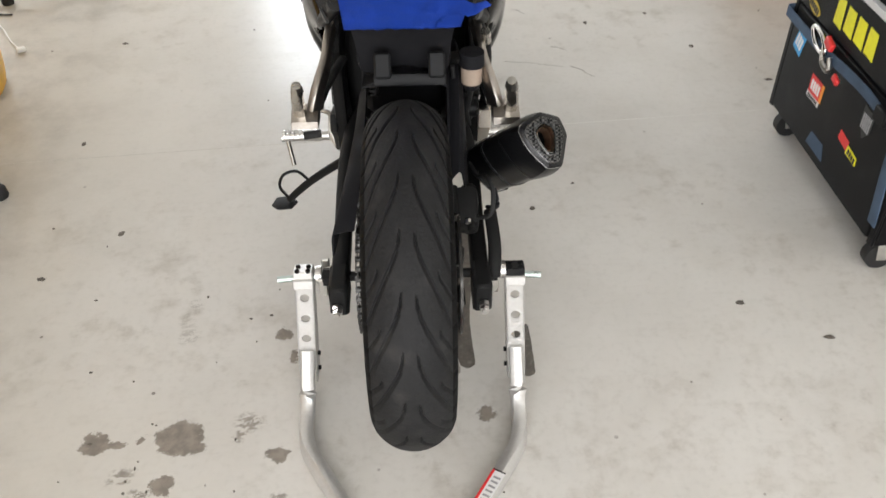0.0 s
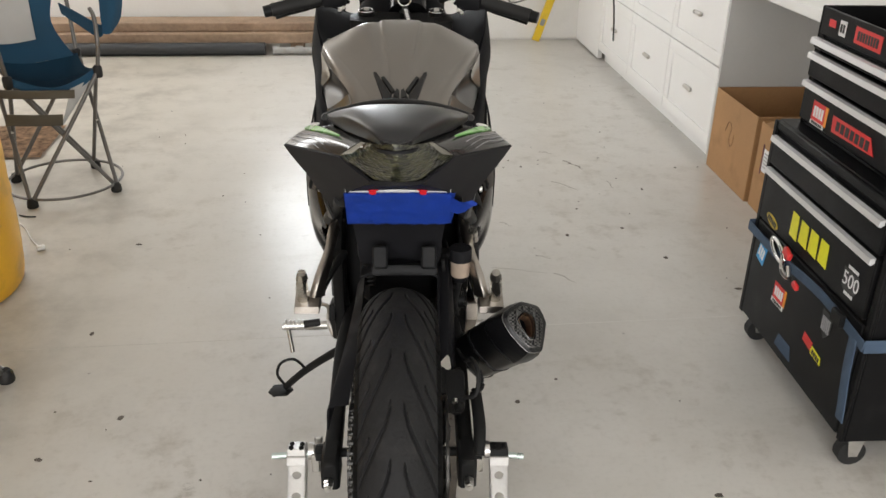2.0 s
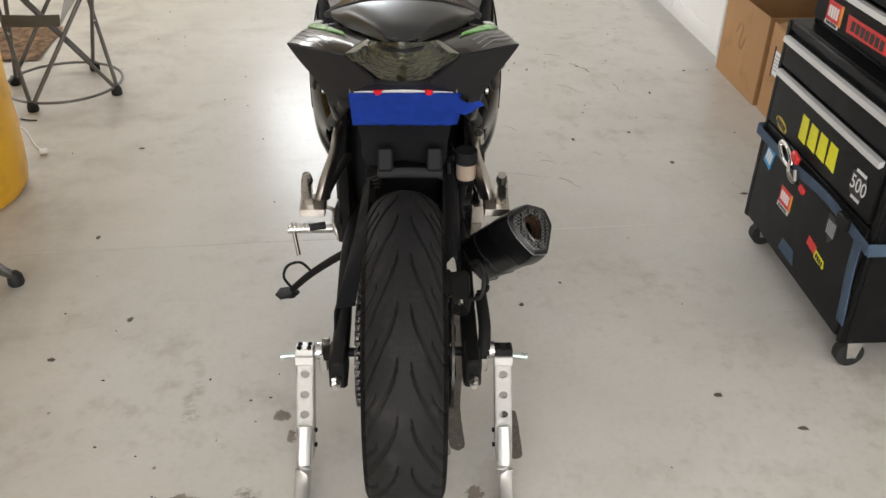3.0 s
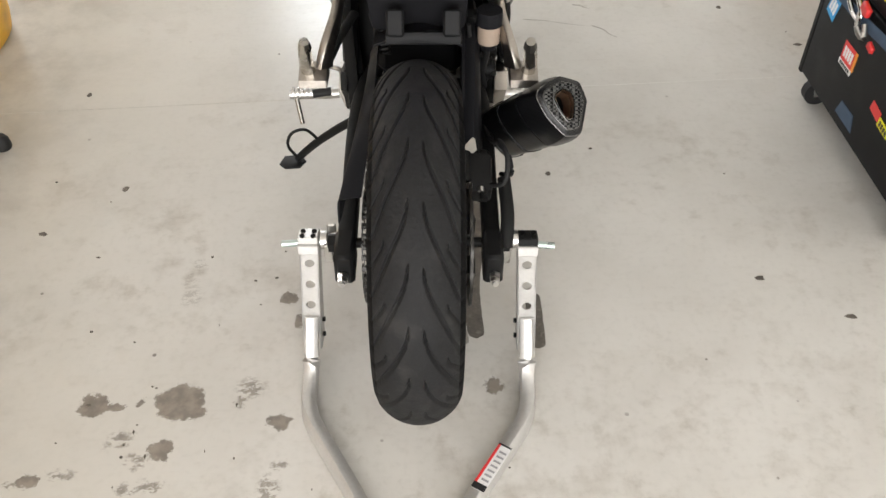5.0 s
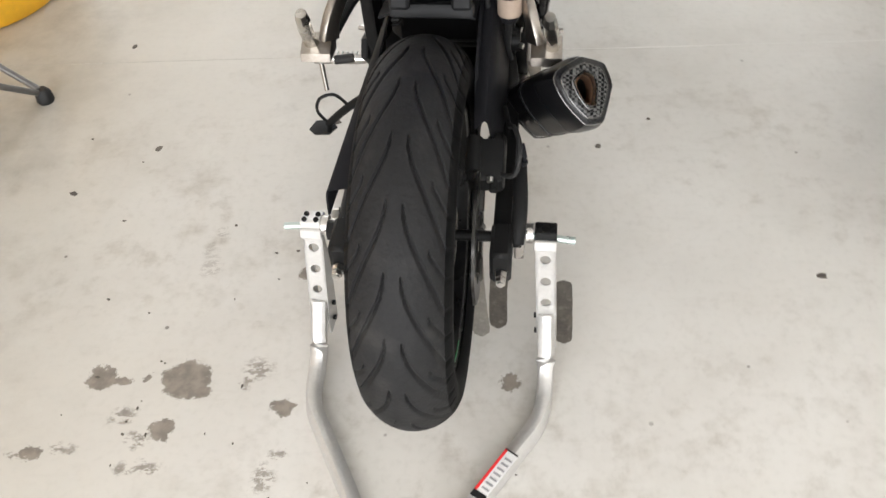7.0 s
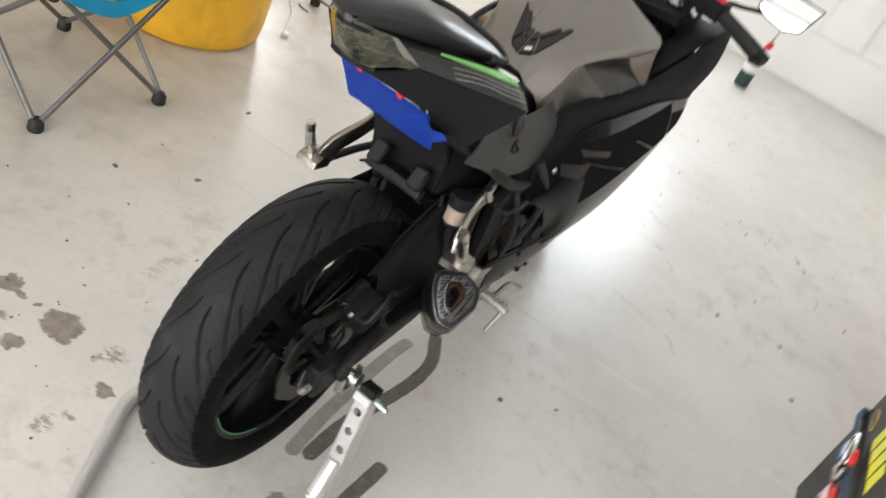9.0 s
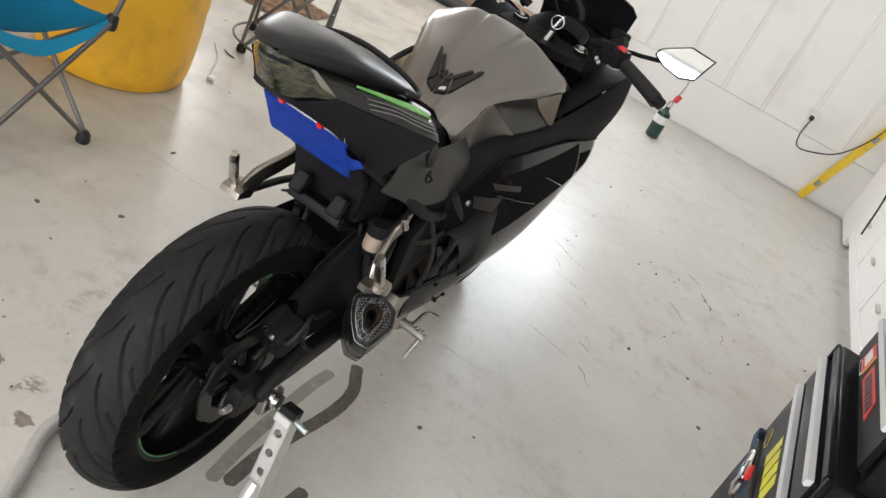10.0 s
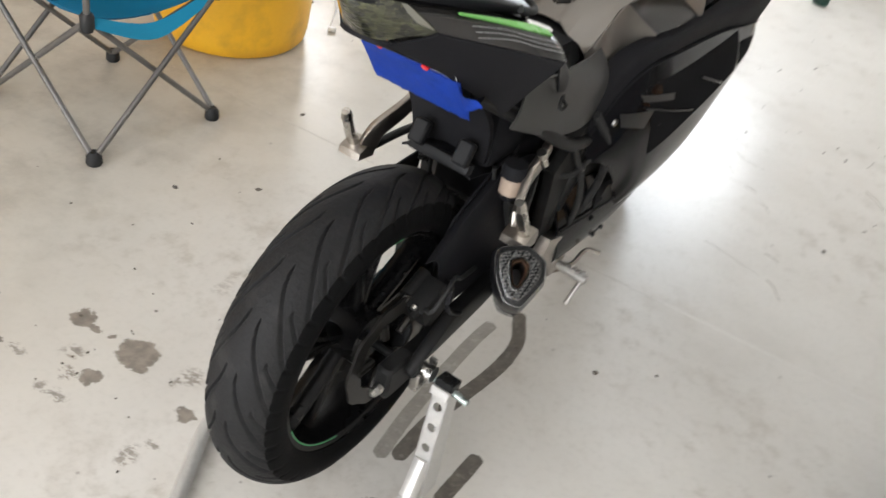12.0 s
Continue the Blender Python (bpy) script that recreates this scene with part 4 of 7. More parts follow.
seat = part("passenger_seat", patch(BM(), PAD, 6, 6, 0.006, True), SEAT, bike, "black vinyl pillion seat pad", angle=70)
bm = sweep(BM(), [(-.124, .120, .984), (-.128, .155, .974), (-.116, .178, .973), (-.089, .184, .980), (-.05, .180, .990), (0, .174, .996), (.05, .180, .990), (.089, .184, .980), (.116, .178, .973), (.128, .155, .974), (.124, .120, .984)], 0.0058, 10, 6)
part("piping", bm, RUBBER, seat)
bm = patch(BM(), [[(0, -.128, 1.012), (.024, -.116, 1.010), (.046, -.074, 1.004)], [(0, -.03, 1.004), (.046, -.024, 1.002), (.082, .012, .987)],
                  [(0, .08, .984), (.066, .088, .982), (.108, .10, .968)], [(0, .175, .958), (.08, .175, .957), (.120, .172, .948)]], 4, 4, 0.005, True)
part("seat_base", bm, BLACK_PLASTIC, seat, "black seat base tray", angle=60)
bm = patch(BM(), [[(0, .225, .875), (.070, .225, .868), (.100, .230, .835)], [(0, .30, .840), (.075, .30, .832), (.108, .30, .800)], [(0, .40, .818), (.070, .40, .810), (.105, .40, .775)],
                  [(0, .50, .820), (.050, .50, .812), (.085, .50, .770)], [(0, .55, .830), (.040, .55, .825), (.075, .55, .770)]], 5, 5, 0.03, True)
part("rider_seat", bm, SEAT, bike, "black vinyl rider seat", angle=70)

REFLECT = mat("clear_reflector", (0.20, 0.195, 0.165), 0.3, metal=0.4, bump=0.2, fine=600)
SATIN_DARK = mat("dark_satin_plastic", (0.016, 0.016, 0.0165), 0.45, spec=0.22, bump=0.1, fine=300)
COVER = mat("dull_grey_cover", (0.024, 0.024, 0.0235), 0.42, spec=0.4, bump=0.06, fine=300)
# tail cowls, lamp and number plate
for s in (-1, 1):
    up = patch(BM(), [[(s * .088, -.034, .971), (s * .072, -.050, .990), (s * .050, -.064, 1.004)],
                      [(s * .128, .030, .956), (s * .110, .028, .980), (s * .078, .020, .990)],
                      [(s * .166, .092, .941), (s * .142, .096, .966), (s * .100, .10, .973)],
                      [(s * .199, .150, .926), (s * .165, .165, .947), (s * .112, .170, .955)],
                      [(s * .192, .176, .917), (s * .161, .190, .937), (s * .112, .195, .943)]], 4, 4, 0.004)
    cowl = part("tail_cowl", up, GREY_DARK, bike, "dark grey angular tail cowl")
    bm = patch(BM(), [[(s * .092, .002, .9935), (s * .095, .003, .9920)], [(s * .116, .060, .9825), (s * .123, .060, .9785)],
                      [(s * .138, .115, .9705), (s * .149, .115, .9635)], [(s * .152, .158, .9590), (s * .166, .163, .9505)]], 4, 4, 0.003)
    part("green_flash", bm, GREEN, cowl, "bright green painted flash")
    bm = patch(BM(), [[(s * .136, .128, .9720), (s * .142, .128, .9680)], [(s * .147, .152, .9640), (s * .155, .154, .9590)], [(s * .154, .170, .9570), (s * .160, .172, .9530)]], 4, 4, 0.003)
    part("white_flash", bm, STICK_WHITE, cowl, "small white painted tip")
    for k in range(3):
        d = .006 + .008 * k
        bm = sweep(BM(), [(s * (.104 + d), .016 - d * .3, .9815 - d * .60), (s * (.127 + d), .065, .9735 - d * .58), (s * (.150 + d), .112 - d * .2, .9605 - d * .56), (s * (.170 + d), .158, .9475 - d * .60)], 0.0008, 6, 5, flat=0.6)
        part("pinstripe", bm, STICK_GREY, cowl, "thin pale pinstripe")
    low = patch(BM(), [[(s * .088, -.034, .971), (s * .075, -.042, .962), (s * .058, -.054, .953), (s * .038, -.074, .945)],
                       [(s * .128, .030, .956), (s * .114, .030, .940), (s * .094, .028, .915), (s * .076, .026, .890)],
                       [(s * .166, .092, .941), (s * .152, .094, .918), (s * .130, .098, .888), (s * .102, .10, .84)],
                       [(s * .199, .150, .926), (s * .184, .155, .900), (s * .162, .16, .868), (s * .120, .16, .80)]], 1, 1, 0.004)
    part("under_cowl", low, BLACK_PLASTIC, cowl, "matt black lower tail panel", angle=12)
    flank = patch(BM(), [[(s * .150, .160, .868), (s * .140, .185, .805), (s * .126, .195, .760)],
                         [(s * .160, .250, .858), (s * .152, .265, .790), (s * .140, .270, .730)],
                         [(s * .150, .340, .845), (s * .157, .350, .780), (s * .150, .350, .702)],
                         [(s * .135, .440, .828), (s * .157, .440, .770), (s * .157, .440, .690)],
                         [(s * .118, .530, .815), (s * .150, .530, .770), (s * .152, .520, .690)]], 4, 4, 0.004)
    cover = part("side_cover", flank, COVER, bike, "dull dark grey side cover", angle=60)
    bm = patch(BM(), [[(s * .153, .182, .943), (s * .149, .188, .943), (s * .144, .193, .942)], [(s * .182, .178, .914), (s * .177, .192, .913), (s * .168, .204, .912)],
                      [(s * .178, .198, .893), (s * .176, .220, .890), (s * .169, .240, .886)], [(s * .164, .245, .850), (s * .169, .268, .850), (s * .163, .290, .849)],
                      [(s * .158, .272, .818), (s * .163, .288, .818), (s * .159, .310, .819)]], 4, 4, 0.004)
    strut = part("side_strut", bm, SATIN_DARK, cover, "dark satin strut below the tail cowl", angle=60)
    bm = sweep(BM(), [(s * (.166 + .001 * k), .272 + .011 * math.cos(k * math.pi / 5), .805 + .011 * math.sin(k * math.pi / 5)) for k in range(10)], .0032, 8, 1, closed=True, up=(1, 0, 0))
    part("strap_loop", bm, BLACK_METAL, strut, "small black tie-down loop")
LAMP = [[(0, -.128, 1.022), (.030, -.104, 1.014), (.052, -.066, 1.005)], [(0, -.126, .998), (.044, -.090, .990), (.088, -.036, .972)],
        [(0, -.110, .972), (.034, -.090, .967), (.062, -.058, .962)], [(0, -.094, .951), (.020, -.089, .950), (.036, -.080, .950)]]
lampo = part("tail_light", patch(BM(), LAMP, 5, 2, 0.004, True), LENS, bike, "smoked wedge-shaped tail light")
for s in (-1, 1):
    bm = patch(BM(), [[(s * .046, -.0785, 1.0065), (s * .054, -.0670, 1.0045)], [(s * .070, -.0615, .9845), (s * .086, -.0410, .9755)]], 3, 3, 0.003)
    part("reflector", bm, REFLECT, lampo, "pale clear corner of the lamp")
# wedge housing under the lamp
bm = patch(BM(), [[(0, -.090, .949), (.022, -.086, .948), (.040, -.074, .946)], [(0, -.03, .925), (.035, -.028, .922), (.060, -.02, .918)], [(0, .045, .888), (.05, .045, .886), (.080, .045, .885)]], 4, 4, 0.006, True)
part("tail_housing", bm, BLACK_PLASTIC, bike)
PT, PB = Vector((0, .040, .886)), Vector((0, .112, .792))
down = (PB - PT).normalized()
normal = Vector((1, 0, 0)).cross(down).normalized()
if normal.y > 0:
    normal = -normal


def on_plate(x, d, h=0.0):
    return Vector((x, 0, 0)) + PT + down * d + normal * h


def plate_slab(bm, outline, h0, h1):
    lo, hi = [bm.verts.new(on_plate(x, d, h0)) for x, d in outline], [bm.verts.new(on_plate(x, d, h1)) for x, d in outline]
    bm.faces.new(lo[::-1])
    bm.faces.new(hi)
    for i in range(len(outline)):
        j = (i + 1) % len(outline)
        bm.faces.new((lo[i], lo[j], hi[j], hi[i]))
    return bm


plate = part("number_plate", plate_slab(BM(), [(-.086, -.004), (.086, -.004), (.089, 0), (.089, .108), (.085, .112), (-.085, .112), (-.089, .108), (-.089, 0)], 0, 0.002), WHITE_METAL, bike, "white metal number plate covered with tape", smooth=False)
# tape: a crinkled sheet wrapped over the plate
bm = BM()
nx, nd = 40, 18
grid = []
for j in range(nd + 1):
    row = []
    for i in range(nx + 1):
        x, d = -.0915 + i * .184 / nx, .0075 + j * .111 / nd
        edge = 0.0025 * noise.noise((x * 60, d * 40, 1.0))
        if j == nd:
            d += edge * 1.6
        if i == nx:
            x += 0.004 + edge
        h = 0.0045 + 0.0014 * noise.noise((x * 45, d * 45, 0.3)) + 0.0008 * noise.noise((x * 140, d * 60, 4.0))
        row.append(bm.verts.new(on_plate(x, d, h)))
    grid.append(row)
for j in range(nd):
    for i in range(nx):
        bm.faces.new((grid[j][i], grid[j][i + 1], grid[j + 1][i + 1], grid[j + 1][i]))
# torn loose flap at one side
flap = []
for j in range(7):
    row = []
    for i in range(6):
        f = i / 5
        x = .090 + f * (.048 - 0.016 * abs(j - 2.4) / 3)
        d = .018 + j * .0085 * (1 - 0.35 * f) + f * 0.004
        h = 0.005 + 0.010 * math.sin(f * 2.6) + 0.003 * noise.noise((x * 90, d * 90, 2.0)) * f
        row.append(bm.verts.new(on_plate(x, d, h)))
    flap.append(row)
for j in range(6):
    for i in range(5):
        bm.faces.new((flap[j][i], flap[j][i + 1], flap[j + 1][i + 1], flap[j + 1][i]))
bmesh.ops.solidify(bm, geom=list(bm.faces), thickness=0.0006)
part("tape", bm, TAPE, plate, "blue masking tape wrapped round the plate", angle=75)
for s in (-1, 1):
    bm = cyl(BM(), on_plate(s * .042 , -.006, 0.0), on_plate(s * .042, -.006, 0.013), 0.0085, 0.006, 14)
    box(bm, on_plate(s * .042, -.006, .004), (0.020, 0.008, 0.007), bevel=0.002)
    part("plate_bolt", bm, RED, plate, "red plate bolt")
# undertail: bracket, inner fender, cross bar
bm = patch(BM(), [[(-.085, .090, .868), (0, .090, .870), (.085, .090, .868)], [(-.090, .160, .805), (0, .158, .805), (.090, .160, .805)],
                  [(-.085, .222, .730), (0, .220, .730), (.085, .222, .730)], [(-.078, .245, .655), (0, .245, .655), (.078, .245, .655)]], 4, 4, 0.012)
part("plate_bracket", bm, BLACK_PLASTIC, bike)
bm = BM()
for s in (-1, 1):
    box(bm, (s * .047 + .010, .190, .681), (0.030, 0.022, 0.045), (-30, 0, 0), bevel=0.004)
box(bm, (.010, .197, .651), (0.128, 0.026, 0.022), (-20, 0, 0), bevel=0.006, seg=2)
part("cross_bar", bm, mat("dark_grey_plastic", (0.012, 0.0125, 0.0135), 0.5, spec=0.18), bike)
bm = box(BM(), (0, .36, .735), (0.17, 0.24, 0.20), bevel=0.02, seg=2)
box(bm, (0, .40, .60), (0.17, 0.14, 0.22), bevel=0.02)
part("inner_fender", bm, BLACK_PLASTIC, bike)
bm = sweep(BM(), [(-0.060 + 0.010 * math.cos(k * 1.05), 0.262 + 0.010 * math.sin(k * 1.05), 0.58 + 0.0015 * k) for k in range(56)], 0.0026, 6, 1)
part("shock_spring", bm, BLACK_METAL, bike)

# pillion footrests
for s in (-1, 1):
    hanger = part("footrest_hanger", square_bar(BM(), [(s * .136, .365, .672), (s * .142, .330, .655), (s * .146, .285, .636), (s * .160, .240, .606), (s * .166, .228, .575)], 0.015, 0.036, 3, r=0.0035), CAST, bike, "cast alloy pillion footrest hanger")
    bm = sweep(BM(), [(s * .120, .375, .600), (s * .146, .31, .585), (s * .166, .245, .566)], 0.010, 8, 4, flat=0.7)
    part("lower_brace", bm, BLACK_METAL, hanger)
    bm = prism(BM(), [(.196, .552), (.244, .547), (.250, .562), (.240, .580), (.220, .576), (.198, .566)], "x", s * .160, s * .210, 0.002)
    part("clevis", bm, CAST, hanger)
    bm = sweep(BM(), [(s * .193, .222, .566), (s * .193, .206, .594), (s * .191, .190, .624), (s * .188, .178, .645)], 0.0135, 8, 4, flat=0.8, r_end=0.0105)
    stub = part("footrest", bm, PEG, hanger, "folded alloy footrest")
    bm = sweep(BM(), [(s * .1885, .180, .640), (s * .188, .176, .650), (s * .1875, .172, .657)], 0.0120, 8, 3, r_end=0.0085)
    part("end_knob", bm, PEG, stub, "bright rounded end")
    # rider footpegs
    peg = part("footpeg", cyl(BM(), (s * .180, .520, .332), (.252 if s > 0 else -.288, .516, .330), 0.012, 0.010, 14), STEEL, bike, "knurled steel footpeg")
    for k in range(5 if s > 0 else 9):
        x = s * (.198 + .010 * k)
        part("knurl", cyl(BM(), (x, .520, .332), (x + s * .004, .520, .332), 0.0138, seg=14), STEEL, peg)
    part("feeler", cyl(BM(), (.242 if s > 0 else -.275, .516, .326), (.236 if s > 0 else -.262, .480, .278), 0.0055, seg=10), STEEL, peg)
    bm = prism(BM(), [(.43, .44), (.50, .42), (.56, .36), (.55, .31), (.49, .31), (.46, .36), (.41, .41)], "x", s * .150, s * (.178 if s > 0 else .164), 0.004)
    part("heel_plate", bm, CAST if s > 0 else BLACK_METAL, bike)
    bm = sweep(BM(), [(s * .165, .52, .30), (s * .185, .60, .29), (s * .19, .655, .305), (s * .222, .665, .310)], 0.0055, 10, 5)
    part("foot_lever", bm, CAST, bike)
bm = cyl(BM(), (-.190, .46, .375), (-.228, .455, .372), 0.009, seg=12)
part("shift_rubber", bm, RUBBER, bike)

# side stand
stand_leg = part("side_stand", sweep(BM(), [(-.135, .545, .255), (-.19, .555, .215), (-.25, .565, .165), (-.302, .572, .112)], 0.011, 12, 4, r_end=0.009), BLACK_METAL, bike, "black side stand folded out, off the floor")
bm = BM()
prism(bm, [(-.345, .560), (-.33, .545), (-.295, .548), (-.282, .572), (-.298, .596), (-.335, .59)], "z", .100, .107, 0.002)
part("foot", bm, BLACK_METAL, stand_leg)
bm = sweep(BM(), [(-.245, .562, .175), (-.272, .56, .205), (-.305, .555, .198), (-.318, .56, .160), (-.303, .566, .125)], 0.0038, 8, 5)
part("kick_loop", bm, BLACK_METAL, stand_leg)

# linkage, wiring and brackets between the wheel and the silencer
bm = square_bar(BM(), [(.100, .300, .640), (.104, .320, .560), (.108, .350, .480), (.108, .400, .430)], .030, .022, 3, r=.004)
for z in (.60, .56, .52, .48):
    box(bm, (.112, .315 + (.60 - z) * .35, z), (.040, .030, .022), (20, 0, 12), bevel=.004)
cyl(bm, (.092, .345, .50), (.140, .345, .50), .019, seg=18)
link = part("brake_linkage", bm, BLACK_METAL, bike, "black linkage and brackets beside the wheel")
for x, y, z in ((.137, .296, .598), (.139, .312, .545), (.142, .330, .500), (.118, .286, .566)):
    part("bolt", cyl(BM(), (x - .006, y, z), (x + .004, y - .004, z), .0052, seg=6), STEEL, link, smooth=False)
for pts in ([(.098, .270, .650), (.118, .285, .600), (.116, .300, .54), (.126, .330, .47)], [(.088, .26, .64), (.094, .275, .58), (.104, .300, .52), (.098, .33, .45)]):
    part("wiring", sweep(BM(), pts, .0042, 8, 5), RUBBER, link)
bm = sweep(BM(), [(.150, .140, .405), (.156, .090, .440), (.158, .060, .475), (.152, .070, .500)], .0055, 8, 5, flat=.8)
part("hose_guard", bm, BLACK_PLASTIC, link)

# brake fluid reservoir
resv = part("brake_reservoir", cyl(BM(), (.124, .268, .603), (.124, .268, .640), 0.0195, 0.0205, 24), RESERVOIR, bike, "cloudy tan brake fluid reservoir")
bm = cyl(BM(), (.124, .268, .638), (.124, .268, .664), 0.0235, 0.0225, 24)
part("cap", bm, BLACK_PLASTIC, resv, "black screw cap")
part("neck", cyl(BM(), (.124, .268, .590), (.124, .268, .604), 0.014, 0.019, 20), BLACK_PLASTIC, resv)
bm = sweep(BM(), [(.124, .268, .592), (.121, .29, .55), (.118, .34, .49), (.116, .42, .46)], 0.006, 10, 5)
part("reservoir_hose", bm, RUBBER, resv)
bm = cyl(BM(), (.150, .300, .688), (.156, .318, .658), 0.0095, 0.0080, seg=14)
part("hanger_bolt", bm, PEG, bike, "bright domed hanger bolt")

# engine and frame
bm = box(BM(), (0, .74, .46), (0.30, 0.40, 0.30), (-8, 0, 0), bevel=0.04, seg=3)
box(bm, (0, .84, .66), (0.22, 0.24, 0.24), (25, 0, 0), bevel=0.02)
cyl(bm, (.13, .70, .41), (.185, .70, .41), 0.085, 0.078, 36)
cyl(bm, (-.13, .70, .41), (-.165, .70, .41), 0.085, 0.078, 36)
for k in range(10):
    a = 2 * math.pi * k / 10
    cyl(bm, (.18, .70 + .075 * math.cos(a), .41 + .075 * math.sin(a)), (.19, .70 + .075 * math.cos(a), .41 + .075 * math.sin(a)), 0.006, seg=8)
part("engine", bm, BLACK_METAL, bike, "black engine cases")
bm = BM()
for s in (-1, 1):
    sweep(bm, [(s * .135, .46, .42), (s * .15, .52, .58), (s * .15, .66, .72), (s * .12, .90, .84), (s * .05, 1.06, .90)], 0.017, 12, 6)
    sweep(bm, [(s * .15, .56, .63), (s * .155, .42, .66), (s * .13, .28, .74), (s * .10, .10, .84)], 0.013, 12, 6)
    sweep(bm, [(s * .15, .66, .72), (s * .16, .78, .62), (s * .15, .90, .50)], 0.014, 12, 5)
part("frame", bm, BLACK_METAL, bike, "black tubular steel frame")

# hoses, covers and brackets that fill the space round the engine
for pts, r in (([(.16, .50, .70), (.185, .56, .62), (.18, .60, .52), (.165, .56, .42)], .009), ([(.15, .46, .64), (.175, .50, .55), (.175, .52, .46), (.16, .50, .38)], .007),
               ([(.12, .40, .60), (.16, .45, .58), (.17, .52, .60), (.16, .60, .66)], .006), ([(-.13, .46, .64), (-.145, .50, .55), (-.150, .52, .46), (-.14, .50, .38)], .007)):
    part("hose", sweep(BM(), pts, r, 10, 6), RUBBER, bike)
for s in (-1, 1):
    bm = prism(BM(), [(.40, .60), (.47, .66), (.56, .70), (.58, .66), (.54, .52), (.50, .36), (.44, .33), (.42, .45)], "x", s * .128, s * .152, 0.005)
    part("frame_plate", bm, BLACK_METAL, bike, "black frame side plate")
    for y, z in ((.46, .40), (.50, .62), (.535, .56)):
        part("frame_bolt", cyl(BM(), (s * .150, y, z), (s * .160, y, z), .010, seg=6), STEEL, bike, smooth=False)

FAIRING = mat("fairing_black", (0.0068, 0.0068, 0.008), 0.11, spec=0.09, vary=0.1, bump=0.0, rough_vary=0.03)
# belly panels below the engine
for s in (-1, 1):
    rows = [[(.150, .47, .50), (.174, .47, .43), (.180, .478, .362), (.150, .49, .305)], [(.155, .58, .52), (.181, .58, .43), (.184, .58, .352), (.14, .59, .288)],
            [(.16, .68, .50), (.185, .68, .42), (.186, .675, .345), (.13, .69, .282)], [(.16, .80, .46), (.188, .80, .41), (.186, .80, .345), (.12, .80, .28)],
            [(.15, .95, .46), (.190, .95, .41), (.180, .92, .350), (.12, .93, .29)]]
    belly = part("belly_panel", patch(BM(), [[(s * (x if s > 0 else x - .018), y, z) for x, y, z in r] for r in rows], 4, 4, 0.004), FAIRING, bike, "black belly panel", angle=60)
    bm = sweep(BM(), [(s * (.176 if s > 0 else .158), .475, .440), (s * (.186 if s > 0 else .168), .58, .436), (s * (.190 if s > 0 else .172), .70, .424), (s * (.192 if s > 0 else .174), .82, .408)], .003, 8, 5)
    part("panel_seam", bm, BLACK_METAL, belly)
VENT = mat("black_opening_shade", (0.012, 0.012, 0.0132), 0.9, spec=0.02, bump=0)
BLACK_MATT = mat("matt_black_panel", (0.0125, 0.0125, 0.0142), 0.68, spec=0.08, bump=0.15, fine=500)
GREY_REFLECTION = mat("grey_reflection_plate", (0.028, 0.028, 0.0275), 0.4, spec=0.3, bump=0.05)
# fairings
from mathutils.bvhtree import BVHTree
FAIR = [[(.158, .500, .655), (.170, .505, .60), (.186, .555, .58), (.190, .66, .50), (.160, .72, .40)],
        [(.172, .565, .735), (.196, .57, .68), (.208, .60, .60), (.205, .685, .50), (.160, .74, .38)],
        [(.192, .63, .782), (.212, .64, .715), (.226, .66, .62), (.216, .72, .47), (.145, .765, .325)],
        [(.207, .757, .790), (.228, .77, .72), (.240, .77, .62), (.222, .78, .45), (.130, .80, .275)],
        [(.221, .976, .784), (.241, .98, .715), (.250, .98, .62), (.226, .98, .46), (.120, .99, .30)],
        [(.228, 1.14, .762), (.246, 1.15, .71), (.250, 1.16, .64), (.215, 1.17, .51), (.130, 1.18, .42)],
        [(.228, 1.29, .740), (.236, 1.30, .70), (.230, 1.31, .65), (.190, 1.32, .58), (.125, 1.32, .54)],
        [(.165, 1.43, .745), (.165, 1.44, .72), (.160, 1.45, .68), (.130, 1.46, .64), (.085, 1.46, .61)]]
UPPER = [[(.158, .500, .657), (.150, .495, .70), (.135, .49, .745)], [(.172, .565, .738), (.160, .56, .772), (.132, .56, .79)],
         [(.192, .63, .785), (.182, .63, .816), (.150, .63, .818)], [(.207, .757, .793), (.205, .76, .832), (.190, .76, .836)],
         [(.221, .976, .787), (.230, .98, .838), (.205, .98, .862)], [(.230, 1.14, .765), (.254, 1.155, .850), (.236, 1.14, .938)],
         [(.230, 1.29, .743), (.247, 1.29, .855), (.236, 1.29, .962)], [(.165, 1.43, .748), (.165, 1.43, .83), (.14, 1.42, .90)]]


def on_skin(tree, y, z, s, lift):
    hit = tree.ray_cast(Vector((s * .6, y, z)), Vector((-s, 0, 0)))[0]
    return Vector((hit.x + s * lift, y, z)) if hit else Vector((s * .2, y, z))


def skin_plate(tree, outline, s, lift, thick):
    """A plate that follows the fairing's skin: outline of four corners, y and z."""
    (a, b, c, d), rows = [Vector(q) for q in outline], []
    for i in range(7):
        rows.append([on_skin(tree, *(a.lerp(b, i / 6)).lerp(d.lerp(c, i / 6), j / 4), s, lift) for j in range(5)])
    return patch(BM(), rows, 1, 1, thick)


